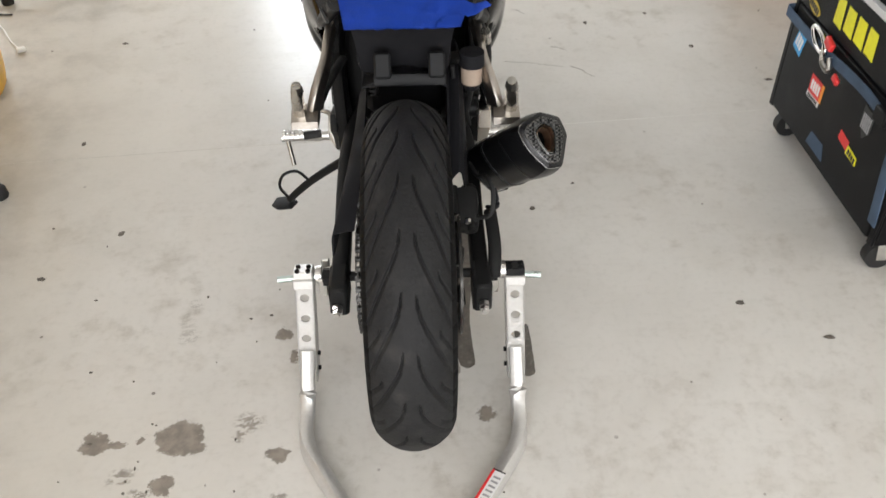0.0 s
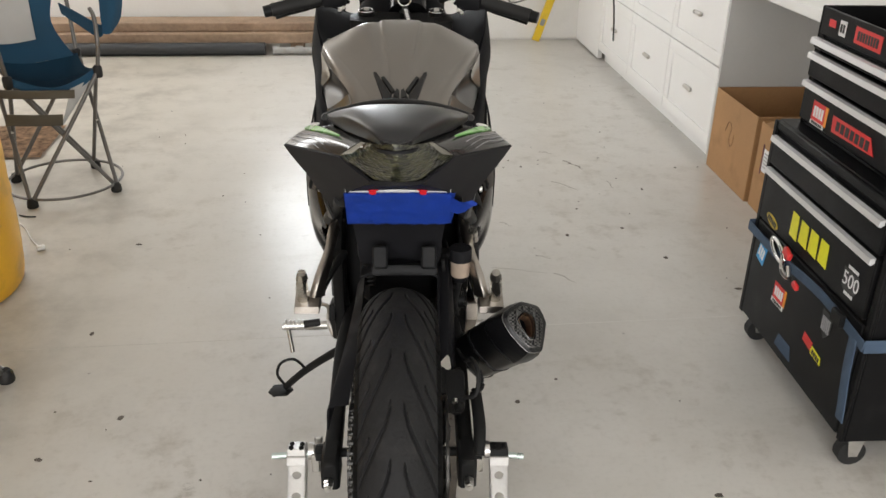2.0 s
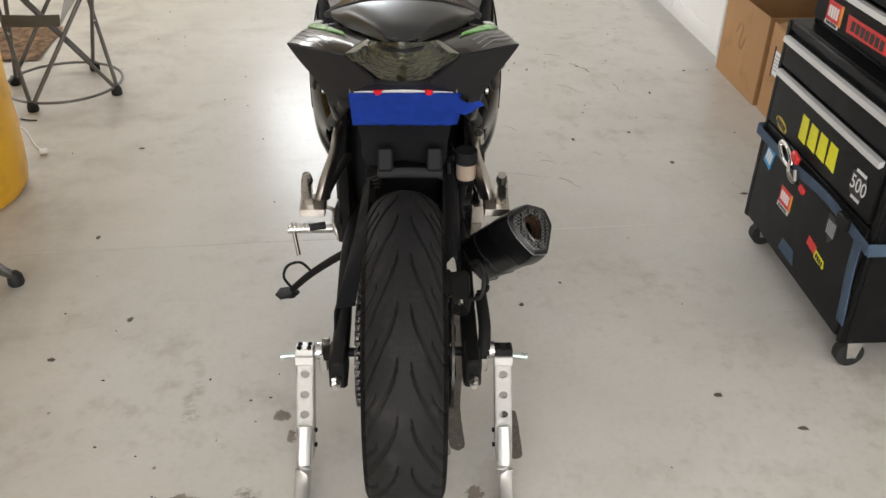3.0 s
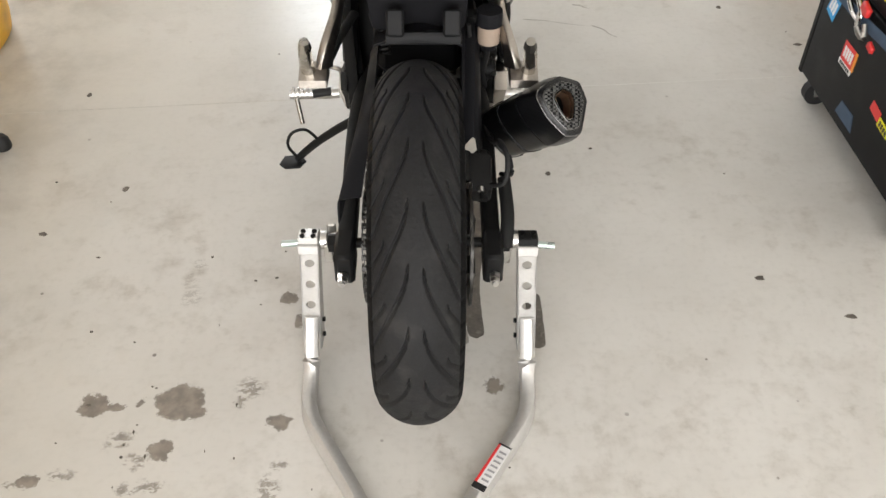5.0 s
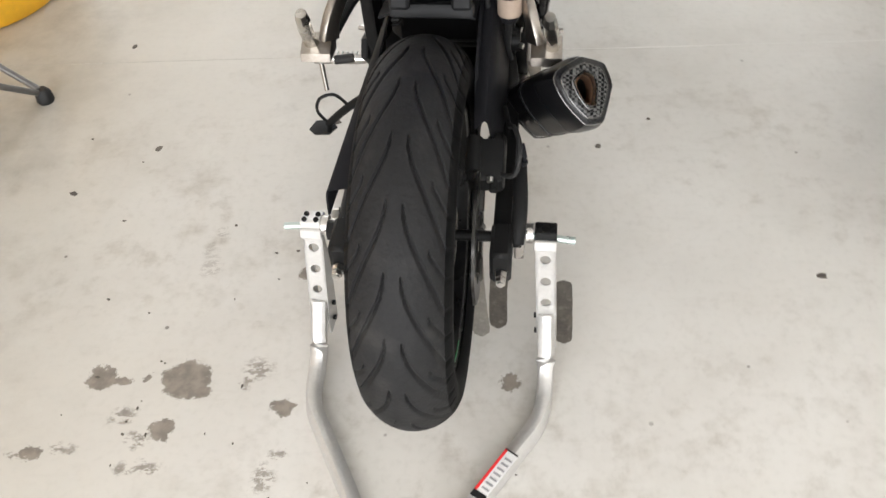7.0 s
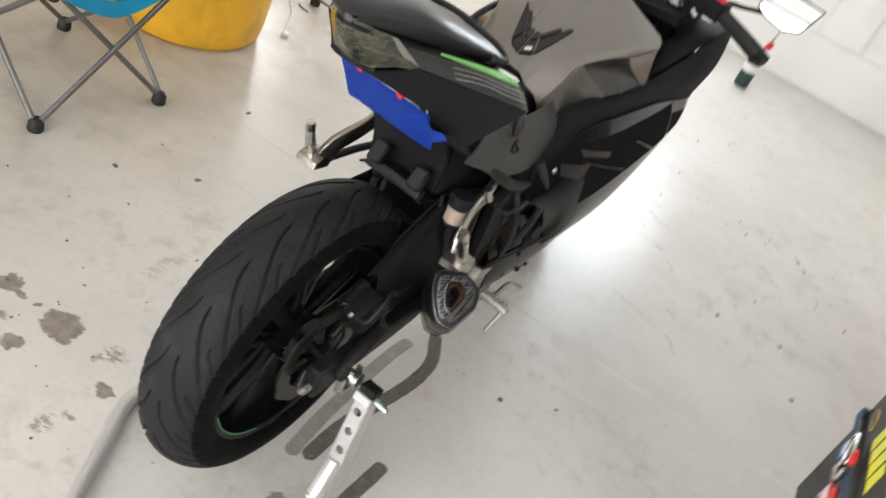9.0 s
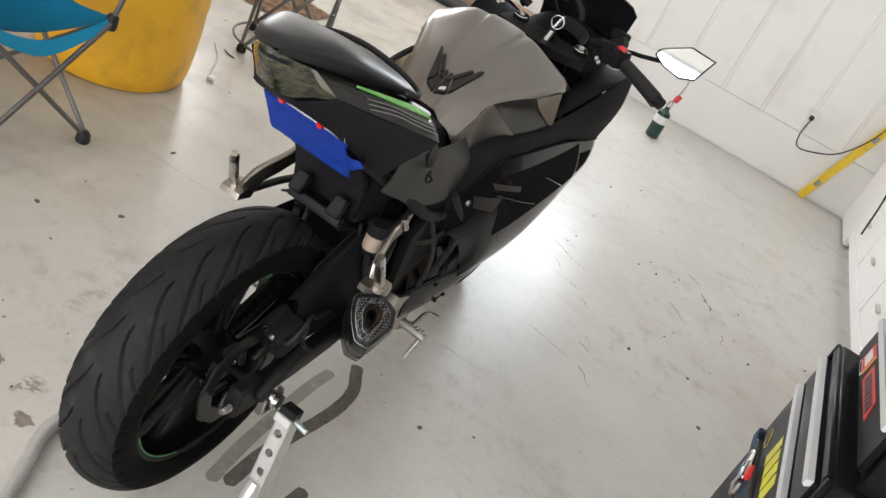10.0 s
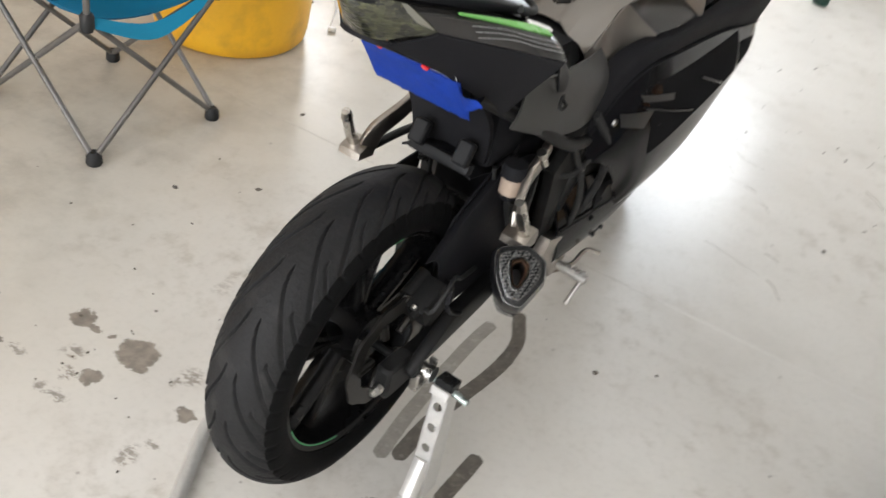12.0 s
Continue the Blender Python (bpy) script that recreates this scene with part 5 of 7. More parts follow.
for s in (-1, 1):
    bm = patch(BM(), [[(s * x, y, z) for x, y, z in r] for r in FAIR], 6, 6, 0.004)
    tree = BVHTree.FromBMesh(bm)
    fair = part("side_fairing", bm, FAIRING, bike, "gloss black side fairing", angle=60)
    part("upper_fairing", patch(BM(), [[(s * x, y, z) for x, y, z in r] for r in UPPER], 6, 6, 0.004), BLACK_MATT, bike, "matt black upper fairing panel", angle=60)
    # lip along the crease, black plates for the openings, fins, and grey plates standing for reflections on the skin
    bm = sweep(BM(), [(s * (x + .002), y, z - .002) for x, y, z in [r[0] for r in FAIR[:-1]]], 0.0042, 8, 6, flat=0.8)
    part("seam_lip", bm, VENT, fair)
    # flat plates hold the openings' shade; the first also darkens the skin round it
    vent = part("vent", skin_plate(tree, [(.620, .742), (1.10, .758), (1.13, .655), (.70, .570)], s, .0016, .001), VENT, fair, "flat black plate standing in for a shaded cooling opening", angle=60)
    part("vent", skin_plate(tree, [(1.125, .728), (1.24, .716), (1.21, .680), (1.15, .665)], s, .0016, .001), VENT, fair, "flat black plate standing in for a shaded cooling opening", angle=60)
    for (y0, z0), (y1, z1) in (((.615, .702), (.846, .640)), ((.86, .712), (1.04, .650))):
        bm = sweep(BM(), [on_skin(tree, y0 + (y1 - y0) * f, z0 + (z1 - z0) * f, s, .008) for f in (0, .33, .66, 1)], 0.0042, 8, 4, flat=0.5)
        part("fin", bm, FAIRING, vent)
    part("inset_panel", skin_plate(tree, [(.600, .730), (.735, .706), (.735, .692), (.612, .714)], s, .005, .002), GREY_REFLECTION, fair, "dull grey plate painted as a reflection on the fairing", angle=60)
    part("inset_panel", skin_plate(tree, [(.556, .696), (.654, .690), (.628, .655), (.560, .669)], s, .005, .002), GREY_REFLECTION, fair, "dull grey plate painted as a reflection on the fairing", angle=60)
    q = on_skin(tree, .547, .678, s, 0)
    part("fairing_bolt", cyl(BM(), q, q + Vector((s * .006, 0, 0)), .007, seg=8), STEEL, fair, smooth=False)
    inner = patch(BM(), [[(s * .135, .60, .80), (s * .15, .60, .80), (s * .168, .585, .795)], [(s * .158, .76, .81), (s * .168, .76, .823), (s * .177, .765, .825)],
                         [(s * .160, .93, .84), (s * .172, .935, .846), (s * .184, .94, .84)], [(s * .145, 1.05, .875), (s * .188, 1.07, .905), (s * .228, 1.11, .932)],
                         [(s * .13, 1.20, .90), (s * .18, 1.22, .925), (s * .232, 1.26, .958)], [(s * .10, 1.36, .93), (s * .12, 1.38, .92), (s * .138, 1.41, .90)]], 4, 4, 0.004)
    part("inner_panel", inner, BLACK_MATT, bike, "matt black inner cockpit panel", angle=60)
bm = patch(BM(), [[(0, 1.44, .60), (.05, 1.44, .60), (.09, 1.43, .62)], [(0, 1.52, .70), (.06, 1.51, .70), (.13, 1.46, .70)], [(0, 1.55, .80), (.07, 1.54, .80), (.15, 1.46, .80)],
                  [(0, 1.52, .90), (.07, 1.50, .89), (.135, 1.42, .87)]], 5, 5, 0.004, True)
part("nose_cowl", bm, BLACK_GLOSS, bike, angle=60)
bm = patch(BM(), [[(0, 1.50, .90), (.07, 1.48, .895), (.128, 1.40, .90)], [(0, 1.43, .985), (.08, 1.42, .975), (.132, 1.38, .985)],
                  [(0, 1.35, 1.075), (.085, 1.345, 1.07), (.153, 1.335, 1.085)], [(0, 1.27, 1.13), (.07, 1.28, 1.125), (.115, 1.29, 1.115)]], 2, 2, 0.003, True)
part("windscreen", bm, SCREEN, bike, "dark smoked windscreen", angle=60)
bm = patch(BM(), [[(0, 1.20, .90), (.07, 1.20, .90), (.14, 1.20, .895)], [(0, 1.27, .945), (.08, 1.27, .94), (.135, 1.28, .92)], [(0, 1.33, .985), (.08, 1.33, .975), (.125, 1.33, .945)], [(0, 1.38, .99), (.08, 1.37, .98), (.12, 1.36, .95)]], 4, 4, 0.01, True)
dash = part("instrument_panel", bm, BLACK_PLASTIC, bike, "black instrument panel")
bm = cyl(BM(), (0.018, 1.262, .940), (0.018, 1.292, .972), 0.056, 0.054, 32)
part("dial", bm, BLACK_GLOSS, dash)
bm = BM()
for k in range(22):
    a = radians(-40 + k * 260 / 21)
    c = Vector((0.018 + .046 * math.cos(a), 1.2925 + .033 * math.sin(a), .9735 - .031 * math.sin(a)))
    box(bm, c, (0.0018, 0.006, 0.006), (0, 0, math.degrees(a)))
part("dial_marks", bm, STICK_GREY, dash, smooth=False)

# steering: forks, yoke, bars
bm = patch(BM(), [[(-.140, 1.10, .950), (0, 1.060, .948), (.140, 1.10, .950)], [(-.140, 1.155, .954), (0, 1.15, .952), (.140, 1.155, .954)], [(-.115, 1.205, .952), (0, 1.21, .952), (.115, 1.205, .952)]], 5, 5, 0.024)
part("top_yoke", bm, BLACK_METAL, bike)
for s in (-1, 1):
    fork = part("fork_leg", cyl(BM(), (s * .098, 1.385, .292), (s * .098, 1.155, .958), 0.026, 0.022, 20), BLACK_METAL, bike)
    bm = cyl(BM(), (s * .098, 1.156, .955), (s * .098, 1.153, .967), 0.024, 0.023, 24)
    cap = part("fork_cap", bm, BLACK_METAL, fork, "black fork cap")
    bm = sweep(BM(), [(s * .098 + .0195 * math.cos(a), 1.152 + .0195 * math.sin(a), .9675 + .003 * math.sin(a)) for a in np.linspace(0, 2 * math.pi, 25)[:-1]], .0019, 8, 1, closed=True)
    part("cap_ring", bm, CHROME, cap, "bright ring")
    part("adjuster", cyl(BM(), (s * .098, 1.152, .966), (s * .098, 1.150, .971), 0.009, 0.008, 6), STEEL, cap, smooth=False)
    bar = part("handlebar", sweep(BM(), [(s * .105, 1.135, .972), (s * .150, 1.125, .985), (s * .215, 1.105, .975), (s * .300, 1.080, .958), (s * .350, 1.065, .947)], 0.011, 14, 5), BLACK_METAL, bike, "black clip-on handlebar")
    bm = sweep(BM(), [(s * .225, 1.102, .973), (s * .300, 1.080, .958), (s * .355, 1.063, .946)], 0.0185, 16, 5)
    part("grip", bm, RUBBER, bar, "black rubber grip")
    bm = cyl(BM(), (s * .355, 1.063, .946), (s * .376, 1.057, .942), 0.0165, 0.0155, 18)
    part("bar_end", bm, BLACK_METAL, bar)
    bm = box(BM(), (s * .190, 1.108, .978), (0.068, 0.052, 0.052), (0, 0, s * -15), bevel=0.010, seg=2)
    cyl(bm, (s * .175, 1.09, .995), (s * .175, 1.078, 1.0), 0.008, seg=12)
    sw = part("switch_housing", bm, BLACK_PLASTIC, bar)
    if s > 0:
        part("stop_switch", box(BM(), (.204, 1.092, 1.006), (0.026, 0.018, 0.010), (20, 0, -15), bevel=0.003), RED, sw, "red stop switch")
    else:
        part("starter_button", box(BM(), (-.19, 1.09, 1.008), (0.02, 0.012, 0.008), bevel=0.002), STICK_GREY, sw)
    for p in ((.158, 1.082, .950), (.168, 1.079, .944)):
        part("clamp_bolt", cyl(BM(), (s * p[0], p[1], p[2]), (s * p[0], p[1] - .010, p[2] + .006), .0055, seg=10), STEEL, bar, "bright clamp bolt", smooth=False)
    bm = cyl(BM(), (s * .150, 1.165, .985), (s * .185, 1.160, 1.012), 0.016, 0.016, 14)
    sweep(bm, [(s * .175, 1.150, .980), (s * .240, 1.130, .948), (s * .310, 1.106, .930), (s * .350, 1.090, .920)], 0.007, 10, 5, flat=0.6)
    part("lever", bm, BLACK_METAL, bar, "black control lever")
    bm = box(BM(), (s * .148, 1.215, 1.008), (0.05, 0.036, 0.03), (0, 0, s * -20), bevel=0.005)
    part("fluid_cup", bm, BLACK_PLASTIC, bar)
    # mirrors
    mx, my, mz = s * .345, 1.231, 1.058
    stalk = sweep(BM(), [(s * .160, 1.31, .960), (s * .190, 1.264, 1.001), (s * .235, 1.250, 1.014), (s * .288, 1.240, 1.030)], 0.009, 10, 5, flat=0.7)
    mirror = part("mirror", stalk, BLACK_PLASTIC, bike, "black rear-view mirror on a stalk")
    shape = [(-.076, -.017), (-.074, .000), (-.060, .012), (0, .046), (.075, .041), (.050, -.028), (.011, -.043), (-.043, -.034)]
    turn = Matrix.Translation((mx, my, mz)) @ Euler((radians(-12), 0, radians(s * 6))).to_matrix().to_4x4()
    bm = prism(BM(), [(s * x, z) for x, z in shape], "y", -0.004, 0.026, 0.004)
    bmesh.ops.transform(bm, matrix=turn, verts=bm.verts)
    part("shell", bm, BLACK_PLASTIC, mirror)
    bm = prism(BM(), [(s * x * .93, z * .90) for x, z in shape], "y", -0.0065, -0.0035)
    bmesh.ops.transform(bm, matrix=turn, verts=bm.verts)
    part("glass", bm, MIRROR, mirror, "mirror glass", smooth=False)
# bars turned slightly about the steering head
STEER = Matrix.Translation((0, 1.15, .022)) @ pose(0, 0, 0, 0, 0, -3.5) @ Matrix.Translation((0, -1.10, 0))
for o in [q for q in bike.children if q.name.startswith("handlebar")]:
    for q in (o, *o.children_recursive):
        q.data.transform(STEER)
bm = cyl(BM(), (0.008, 1.135, .950), (0.008, 1.130, .970), 0.016, 0.015, 20)
cyl(bm, (0.008, 1.130, .970), (0.008, 1.130, .984), 0.004, 0.004, 8)
key = part("ignition_lock", bm, BLACK_METAL, bike)
bm = sweep(BM(), [(0.008 + .018 * math.cos(a), 1.140, 1.000 + .018 * math.sin(a)) for a in np.linspace(0, 2 * math.pi, 13)[:-1]], 0.0022, 8, 3, closed=True, up=(0, 1, 0))
part("key_ring", bm, CHROME, key)
bm = patch(BM(), [[(0, 1.128, .984), (.016, 1.128, .984)], [(.006, 1.105, .972), (.022, 1.107, .972)], [(.010, 1.075, .960), (.026, 1.079, .960)], [(.012, 1.055, .950), (.028, 1.060, .950)]], 3, 4, 0.002)
strap = part("key_strap", bm, STICK_BLACK, key, "black fabric key strap")
bm = BM()
for k in range(5):
    f = k / 5
    box(bm, (.012 + .008 * f, 1.112 - .046 * f, .9765 - .020 * f), (0.009, 0.006, 0.0022), (25, 0, 10))
part("strap_marks", bm, STICK_WHITE, strap, smooth=False)


# ---- paddock stand ----
pstand = thing("paddock_stand", pose(0, 0, 0), "polished aluminium rear paddock stand holding the swingarm spools", "paddock stand")
for s in (-1, 1):
    top, low = Vector((s * .200, -.016, .300)), Vector((s * .211, -.048, .092))
    d = (low - top).normalized()
    q = Vector((1, 0, 0)).cross(d).normalized()
    if q.y > 0:
        q = -q
    # channel with a row of holes through its face, its flanges deepening downwards round the tube
    bm = BM()
    ln, w, dep0, dep1 = (low - top).length, 0.035, 0.032, 0.062
    holes = [0.16, 0.39, 0.62, 0.85]
    nseg = 16

    def spot(a, b, h):
        return top + d * a + Vector((1, 0, 0)) * b + q * h

    for h in (0.0, -0.003):
        bounds = [0.0] + [(holes[i] + holes[i + 1]) / 2 for i in range(3)] + [1.0]
        for i, f in enumerate(holes):
            a0, a1 = bounds[i] * ln, bounds[i + 1] * ln
            ca, r = f * ln, 0.0092
            inner, outer = [], []
            for k in range(nseg):
                g = 2 * math.pi * (k + 0.5) / nseg
                cx, cy = math.cos(g), math.sin(g)
                inner.append(bm.verts.new(spot(ca + r * cx, r * cy, h)))
                m_ = min((w / 2) / max(abs(cy), 1e-6), ((a1 - ca) if cx > 0 else (ca - a0)) / max(abs(cx), 1e-6))
                outer.append(bm.verts.new(spot(ca + m_ * cx, m_ * cy, h)))
            for k in range(nseg):
                bm.faces.new((inner[k], inner[(k + 1) % nseg], outer[(k + 1) % nseg], outer[k]))
    for sx in (-1, 1):
        a = [bm.verts.new(spot(u, sx * w / 2, v)) for u, v in ((0, 0), (ln, 0), (ln + .042, -.012), (ln + .042, -dep1), (0, -dep0))]
        b = [bm.verts.new(spot(u, sx * (w / 2 - .003), v)) for u, v in ((0, 0), (ln, 0), (ln + .042, -.012), (ln + .042, -dep1), (0, -dep0))]
        bm.faces.new(a)
        bm.faces.new(b[::-1])
        for k in range(5):
            bm.faces.new((a[k], a[(k + 1) % 5], b[(k + 1) % 5], b[k]))
    arm = part("arm", bm, ALU, pstand, "drilled aluminium upright channel", smooth=False)
    for f in (.90, 1.08):
        part("flange_bolt", cyl(BM(), spot(ln * f, -s * (w / 2 - .001), -.030), spot(ln * f, -s * (w / 2 + .006), -.030), .005, seg=6), BLACK_METAL, arm, smooth=False)
    # round-cornered tube: sleeve, bend, run along the floor
    pts = [(s * .209, -.030 - .003, .140), (s * .211, -.052, .100), (s * .2125, -.070, .062), (s * .213, -.098, .032), (s * .213, -.135, .0195), (s * .209, -.168, .0185), (s * .196, -.205, .0185), (s * .168, -.252, .0185), (s * .118, -.335, .0185), (s * .062, -.430, .0185), (s * .022, -.485, .0185)]
    part("tube", square_bar(BM(), pts, 0.0285, 0.034, 4, up=(0, 0.6, 0.8), r=0.009), ALU, pstand, "bent square aluminium tube")
    # clamp block on top with a cross bar
    blk = box(BM(), (s * .200, -.002, .313), (0.037, 0.034, 0.024), (-12, 0, 0), bevel=0.002)
    block = part("clamp_block", blk, ALU if s < 0 else BLACK_METAL, pstand, "machined clamp block", smooth=False)
    bm = box(BM(), (s * .200, -.022, .304), (0.039, 0.010, 0.020), (-12, 0, 0), bevel=0.002)
    part("front_plate", bm, ALU, block, smooth=False)
    for dx in (-.010, .010):
        for dy in (-.008, .008):
            part("screw", cyl(BM(), (s * .200 + dx, -.004 + dy, .3245 - dy * .2), (s * .200 + dx, -.005 + dy, .3285 - dy * .2), 0.0048, seg=10), BLACK_METAL, block, smooth=False)
    bm = cyl(BM(), (s * .250, -.008, .304), (s * .160, .000, .306), 0.0065, seg=14)
    part("cross_pin", bm, ZINC_GREEN, pstand, "greenish zinc-plated support pin")
    bm = prism(BM(), [(s * .150, -.048), (s * .166, -.048), (s * .166, .012), (s * .150, .012)], "z", .302, .312, 0.002)
    for y in (-.050, .006):
        box(bm, (s * .158, y, .322), (.016, .008, .040), bevel=.002)
    part("fork_hook", bm, STEEL, pstand, smooth=False)
bm = square_bar(BM(), [(-.025, -.4875, .0185), (0, -.492, .0185), (.025, -.4875, .0185)], 0.0285, 0.033, 1, r=0.009)
part("end_piece", bm, ALU, pstand)
# warning label wrapped on one tube
lab = Matrix.Translation((.1360, -.3055, .0365)) @ pose(0, 0, 0, 0, 0, -31.1)
bm = box(BM(), (0, 0, 0), (0.026, 0.105, 0.0010))
bmesh.ops.transform(bm, matrix=lab, verts=bm.verts)
label = part("warning_label", bm, STICK_WHITE, pstand, "white warning label with red edge and black end", smooth=False)
for name, c, sz, mt in (("label_edge", (-.0105, .006, .0008), (0.005, 0.093, 0.0010), STICK_RED), ("label_end", (0, -.046, .0008), (0.026, 0.013, 0.0010), STICK_BLACK), ("label_end", (0, .0515, .0008), (0.026, 0.003, 0.0010), STICK_BLACK)):
    bm = box(BM(), c, sz)
    bmesh.ops.transform(bm, matrix=lab, verts=bm.verts)
    part(name, bm, mt, label, smooth=False)
bm = BM()
for k in range(7):
    box(bm, (.003, .036 - k * .011, .0008), (0.014, 0.004, 0.0010))
bmesh.ops.transform(bm, matrix=lab, verts=bm.verts)
part("label_text", bm, STICK_GREY, label, smooth=False)

# ---- tool chest: x runs into the chest, y along its front, from the near corner ----
CH = pose(1.083, 0.305, 0, 0, 0, 2.75)
W, D = 0.660, 0.36
chest = thing("tool_chest", CH, "black rolling tool chest with racing stickers and blue strap", "tool chest")
bm = box(BM(), (D / 2, W / 2, .396), (D, W, .622), bevel=0.006)
body = part("lower_cabinet", bm, CHEST, chest, "black steel lower cabinet")
bm = BM()
for y in (0.010, W - 0.010):
    box(bm, (-.004, y, .396), (0.012, 0.020, .617), bevel=0.003)
box(bm, (-.004, W / 2, .695), (0.012, W - 0.05, .024), bevel=0.003)
part("corner_post", bm, CHEST, body)


def drawer(z0, z1, y0, y1, x, parent, trim=True):
    d = part("drawer", box(BM(), (x - .008, (y0 + y1) / 2, (z0 + z1) / 2), (0.016, y1 - y0, z1 - z0 - .006), bevel=0.003), CHEST, parent, "black steel drawer front")
    if trim:
        bm = prism(BM(), [(x - .028, z1 - .004), (x - .030, z1 - .018), (x - .024, z1 - .021), (x - .015, z1 - .014), (x - .015, z1 - .002)], "y", y0 + .006, y1 - .006, 0.001)
        part("drawer_pull", bm, TRIM, d, "bright aluminium drawer pull", smooth=False)
    return d


drawer(.582, .672, .03, W - .03, 0, body)
big = drawer(.415, .578, .03, W - .03, 0, body)
part("lower_panel", box(BM(), (-.006, W / 2, .252), (0.012, W - .05, .310), bevel=0.003), CHEST, body, "black steel lower door panel")
bm = prism(BM(), [(.30, .125), (.40, .125), (.385, .165), (.315, .165)], "x", -.0135, -.0115)
part("grip_recess", bm, STRAP, body, "blue-grey grip recess", smooth=False)
for y in (.035, W - .035):
    for x in (.045, D - .045):
        c = part("caster", box(BM(), (x, y, .088), (0.06, 0.05, 0.012), bevel=0.003), CHROME, chest, "swivel caster with black wheel")
        for dy in (-.019, .019):
            part("bracket", prism(BM(), [(x - .022, .085), (x + .022, .085), (x + .012, .030), (x - .012, .030)], "y", y + dy - .002, y + dy + .002), CHROME, c, smooth=False)
        bm = cyl(BM(), (x, y - .014, .036), (x, y + .014, .036), 0.036, seg=28)
        part("caster_wheel", bm, RUBBER, c)
# upper box
x0, y0, y1 = 0.045, 0.035, W - 0.035
upper = part("upper_box", box(BM(), (x0 + .155, (y0 + y1) / 2, .950), (.30, y1 - y0 - .018, .008), bevel=0.002), CHEST, chest, "black upper tool box with an open top tray")
for nm, c, s in (("side_panel", (x0 + .155, y0 + .004, .866), (.31, .008, .32)), ("side_panel", (x0 + .155, y1 - .004, .866), (.31, .008, .32)), ("back_panel", (x0 + .306, (y0 + y1) / 2, .866), (.008, y1 - y0 - .018, .32)),
                 ("base_panel", (x0 + .155, (y0 + y1) / 2, .712), (.30, y1 - y0 - .018, .008)), ("front_lip", (x0 + .004, (y0 + y1) / 2, .990), (.008, y1 - y0 - .018, .07)),
                 ("front_post", (x0 + .01, y0 + .021, .835), (.02, .024, .24)), ("front_post", (x0 + .01, y1 - .021, .835), (.02, .024, .24))):
    part(nm, box(BM(), c, s, bevel=0.002), CHEST, upper)
for z0_, z1_ in ((.917, .952), (.842, .913), (.726, .838)):
    drawer(z0_, z1_, y0 + .02, y1 - .02, x0, upper)


def sticker(name, c, size, material, parent, x, turn=0.0, shape=None, text_bars=0, bar_material=None, label_text=""):
    """A flat vinyl sticker on a face of the chest; y and z of its centre, width and height."""
    w2, h2 = size[0] / 2, size[1] / 2
    out = shape or [(-w2, -h2), (w2, -h2), (w2, h2), (-w2, h2)]
    ca, sa = math.cos(radians(turn)), math.sin(radians(turn))
    pts = [(c[0] + u * ca - v * sa, c[1] + u * sa + v * ca) for u, v in out]
    st = part(name, prism(BM(), pts, "x", x - .0012, x), material, parent, label_text, smooth=False)
    if text_bars:
        for k in range(text_bars):
            u = -w2 * .8 + (k + .5) * size[0] * .8 / text_bars
            bm = prism(BM(), [(c[0] + (u + du) * ca - dv * sa, c[1] + (u + du) * sa + dv * ca) for du, dv in ((-w2 * .55 / text_bars, -h2 * .55), (w2 * .55 / text_bars, -h2 * .55), (w2 * .55 / text_bars, h2 * .55), (-w2 * .55 / text_bars, h2 * .55))], "x", x - .0022, x - .0010)
            part("bar_mark", bm, bar_material, st, smooth=False)
    return st


XF = -.0165
# the chest's far end is on the picture's near side of reading: y falls as one reads
for k, (w_, h_) in enumerate(((.042, .072), (.046, .066), (.046, .066), (.046, .066))):
    yc = .415 - k * .056
    shape = [(-w_ / 2, -h_ / 2), (w_ / 2, -h_ / 2 + .004), (w_ / 2, h_ / 2), (-w_ / 2 + .006, h_ / 2 - .002)]
    sticker("yellow_sticker", (yc, .483), (w_, h_), STICK_YELLOW, big, XF, 0, shape, 0, None, "bright yellow block-shaped sticker")
oval = [(.038 * math.cos(2 * math.pi * k / 20), .015 * math.sin(2 * math.pi * k / 20)) for k in range(20)]
sticker("oval_sticker", (.543, .440), (.076, .03), STICK_GOLD, big, XF, 12, oval, 6, STICK_BLACK, "ochre oval sticker")
hexa = [(-.030, -.020), (0, -.036), (.030, -.020), (.034, .030), (-.034, .030)]
for zz, ww in ((.511, .046), (.445, .040)):
    sticker('badge_bar', (.104, zz), (ww, .008), STICK_WHITE, big, XF - .0008)
white_badge = sticker("badge_sticker", (.110, .474), (.07, .07), STICK_BLACK, big, XF, 0, hexa, 0, None, "black badge sticker with white number 500")
letters("500", 0.050, STICK_WHITE, Matrix.Translation((XF - .0020, .104, .478)) @ Euler((radians(90), 0, radians(-90))).to_matrix().to_4x4(), white_badge)
panel = next(o for o in body.children if o.name.startswith("lower_panel"))
XP = -.0122
sticker("blue_sticker", (.575, .325), (.050, .062), STICK_BLUE, panel, XP, 14, None, 3, STICK_WHITE, "light blue sticker")
red_st = sticker("red_sticker", (.430, .268), (.066, .050), STICK_RED, panel, XP, 0, None, 4, STICK_WHITE, "red and white sticker with an orange edge")
sticker("sticker_edge", (.394, .268), (.012, .050), STICK_ORANGE, red_st, XP)
sticker("sticker_base", (.430, .236), (.072, .014), STICK_WHITE, red_st, XP, 0, None, 6, STICK_BLACK)
shield = [(-.026, .032), (.026, .036), (.026, -.006), (0, -.040), (-.026, -.012)]
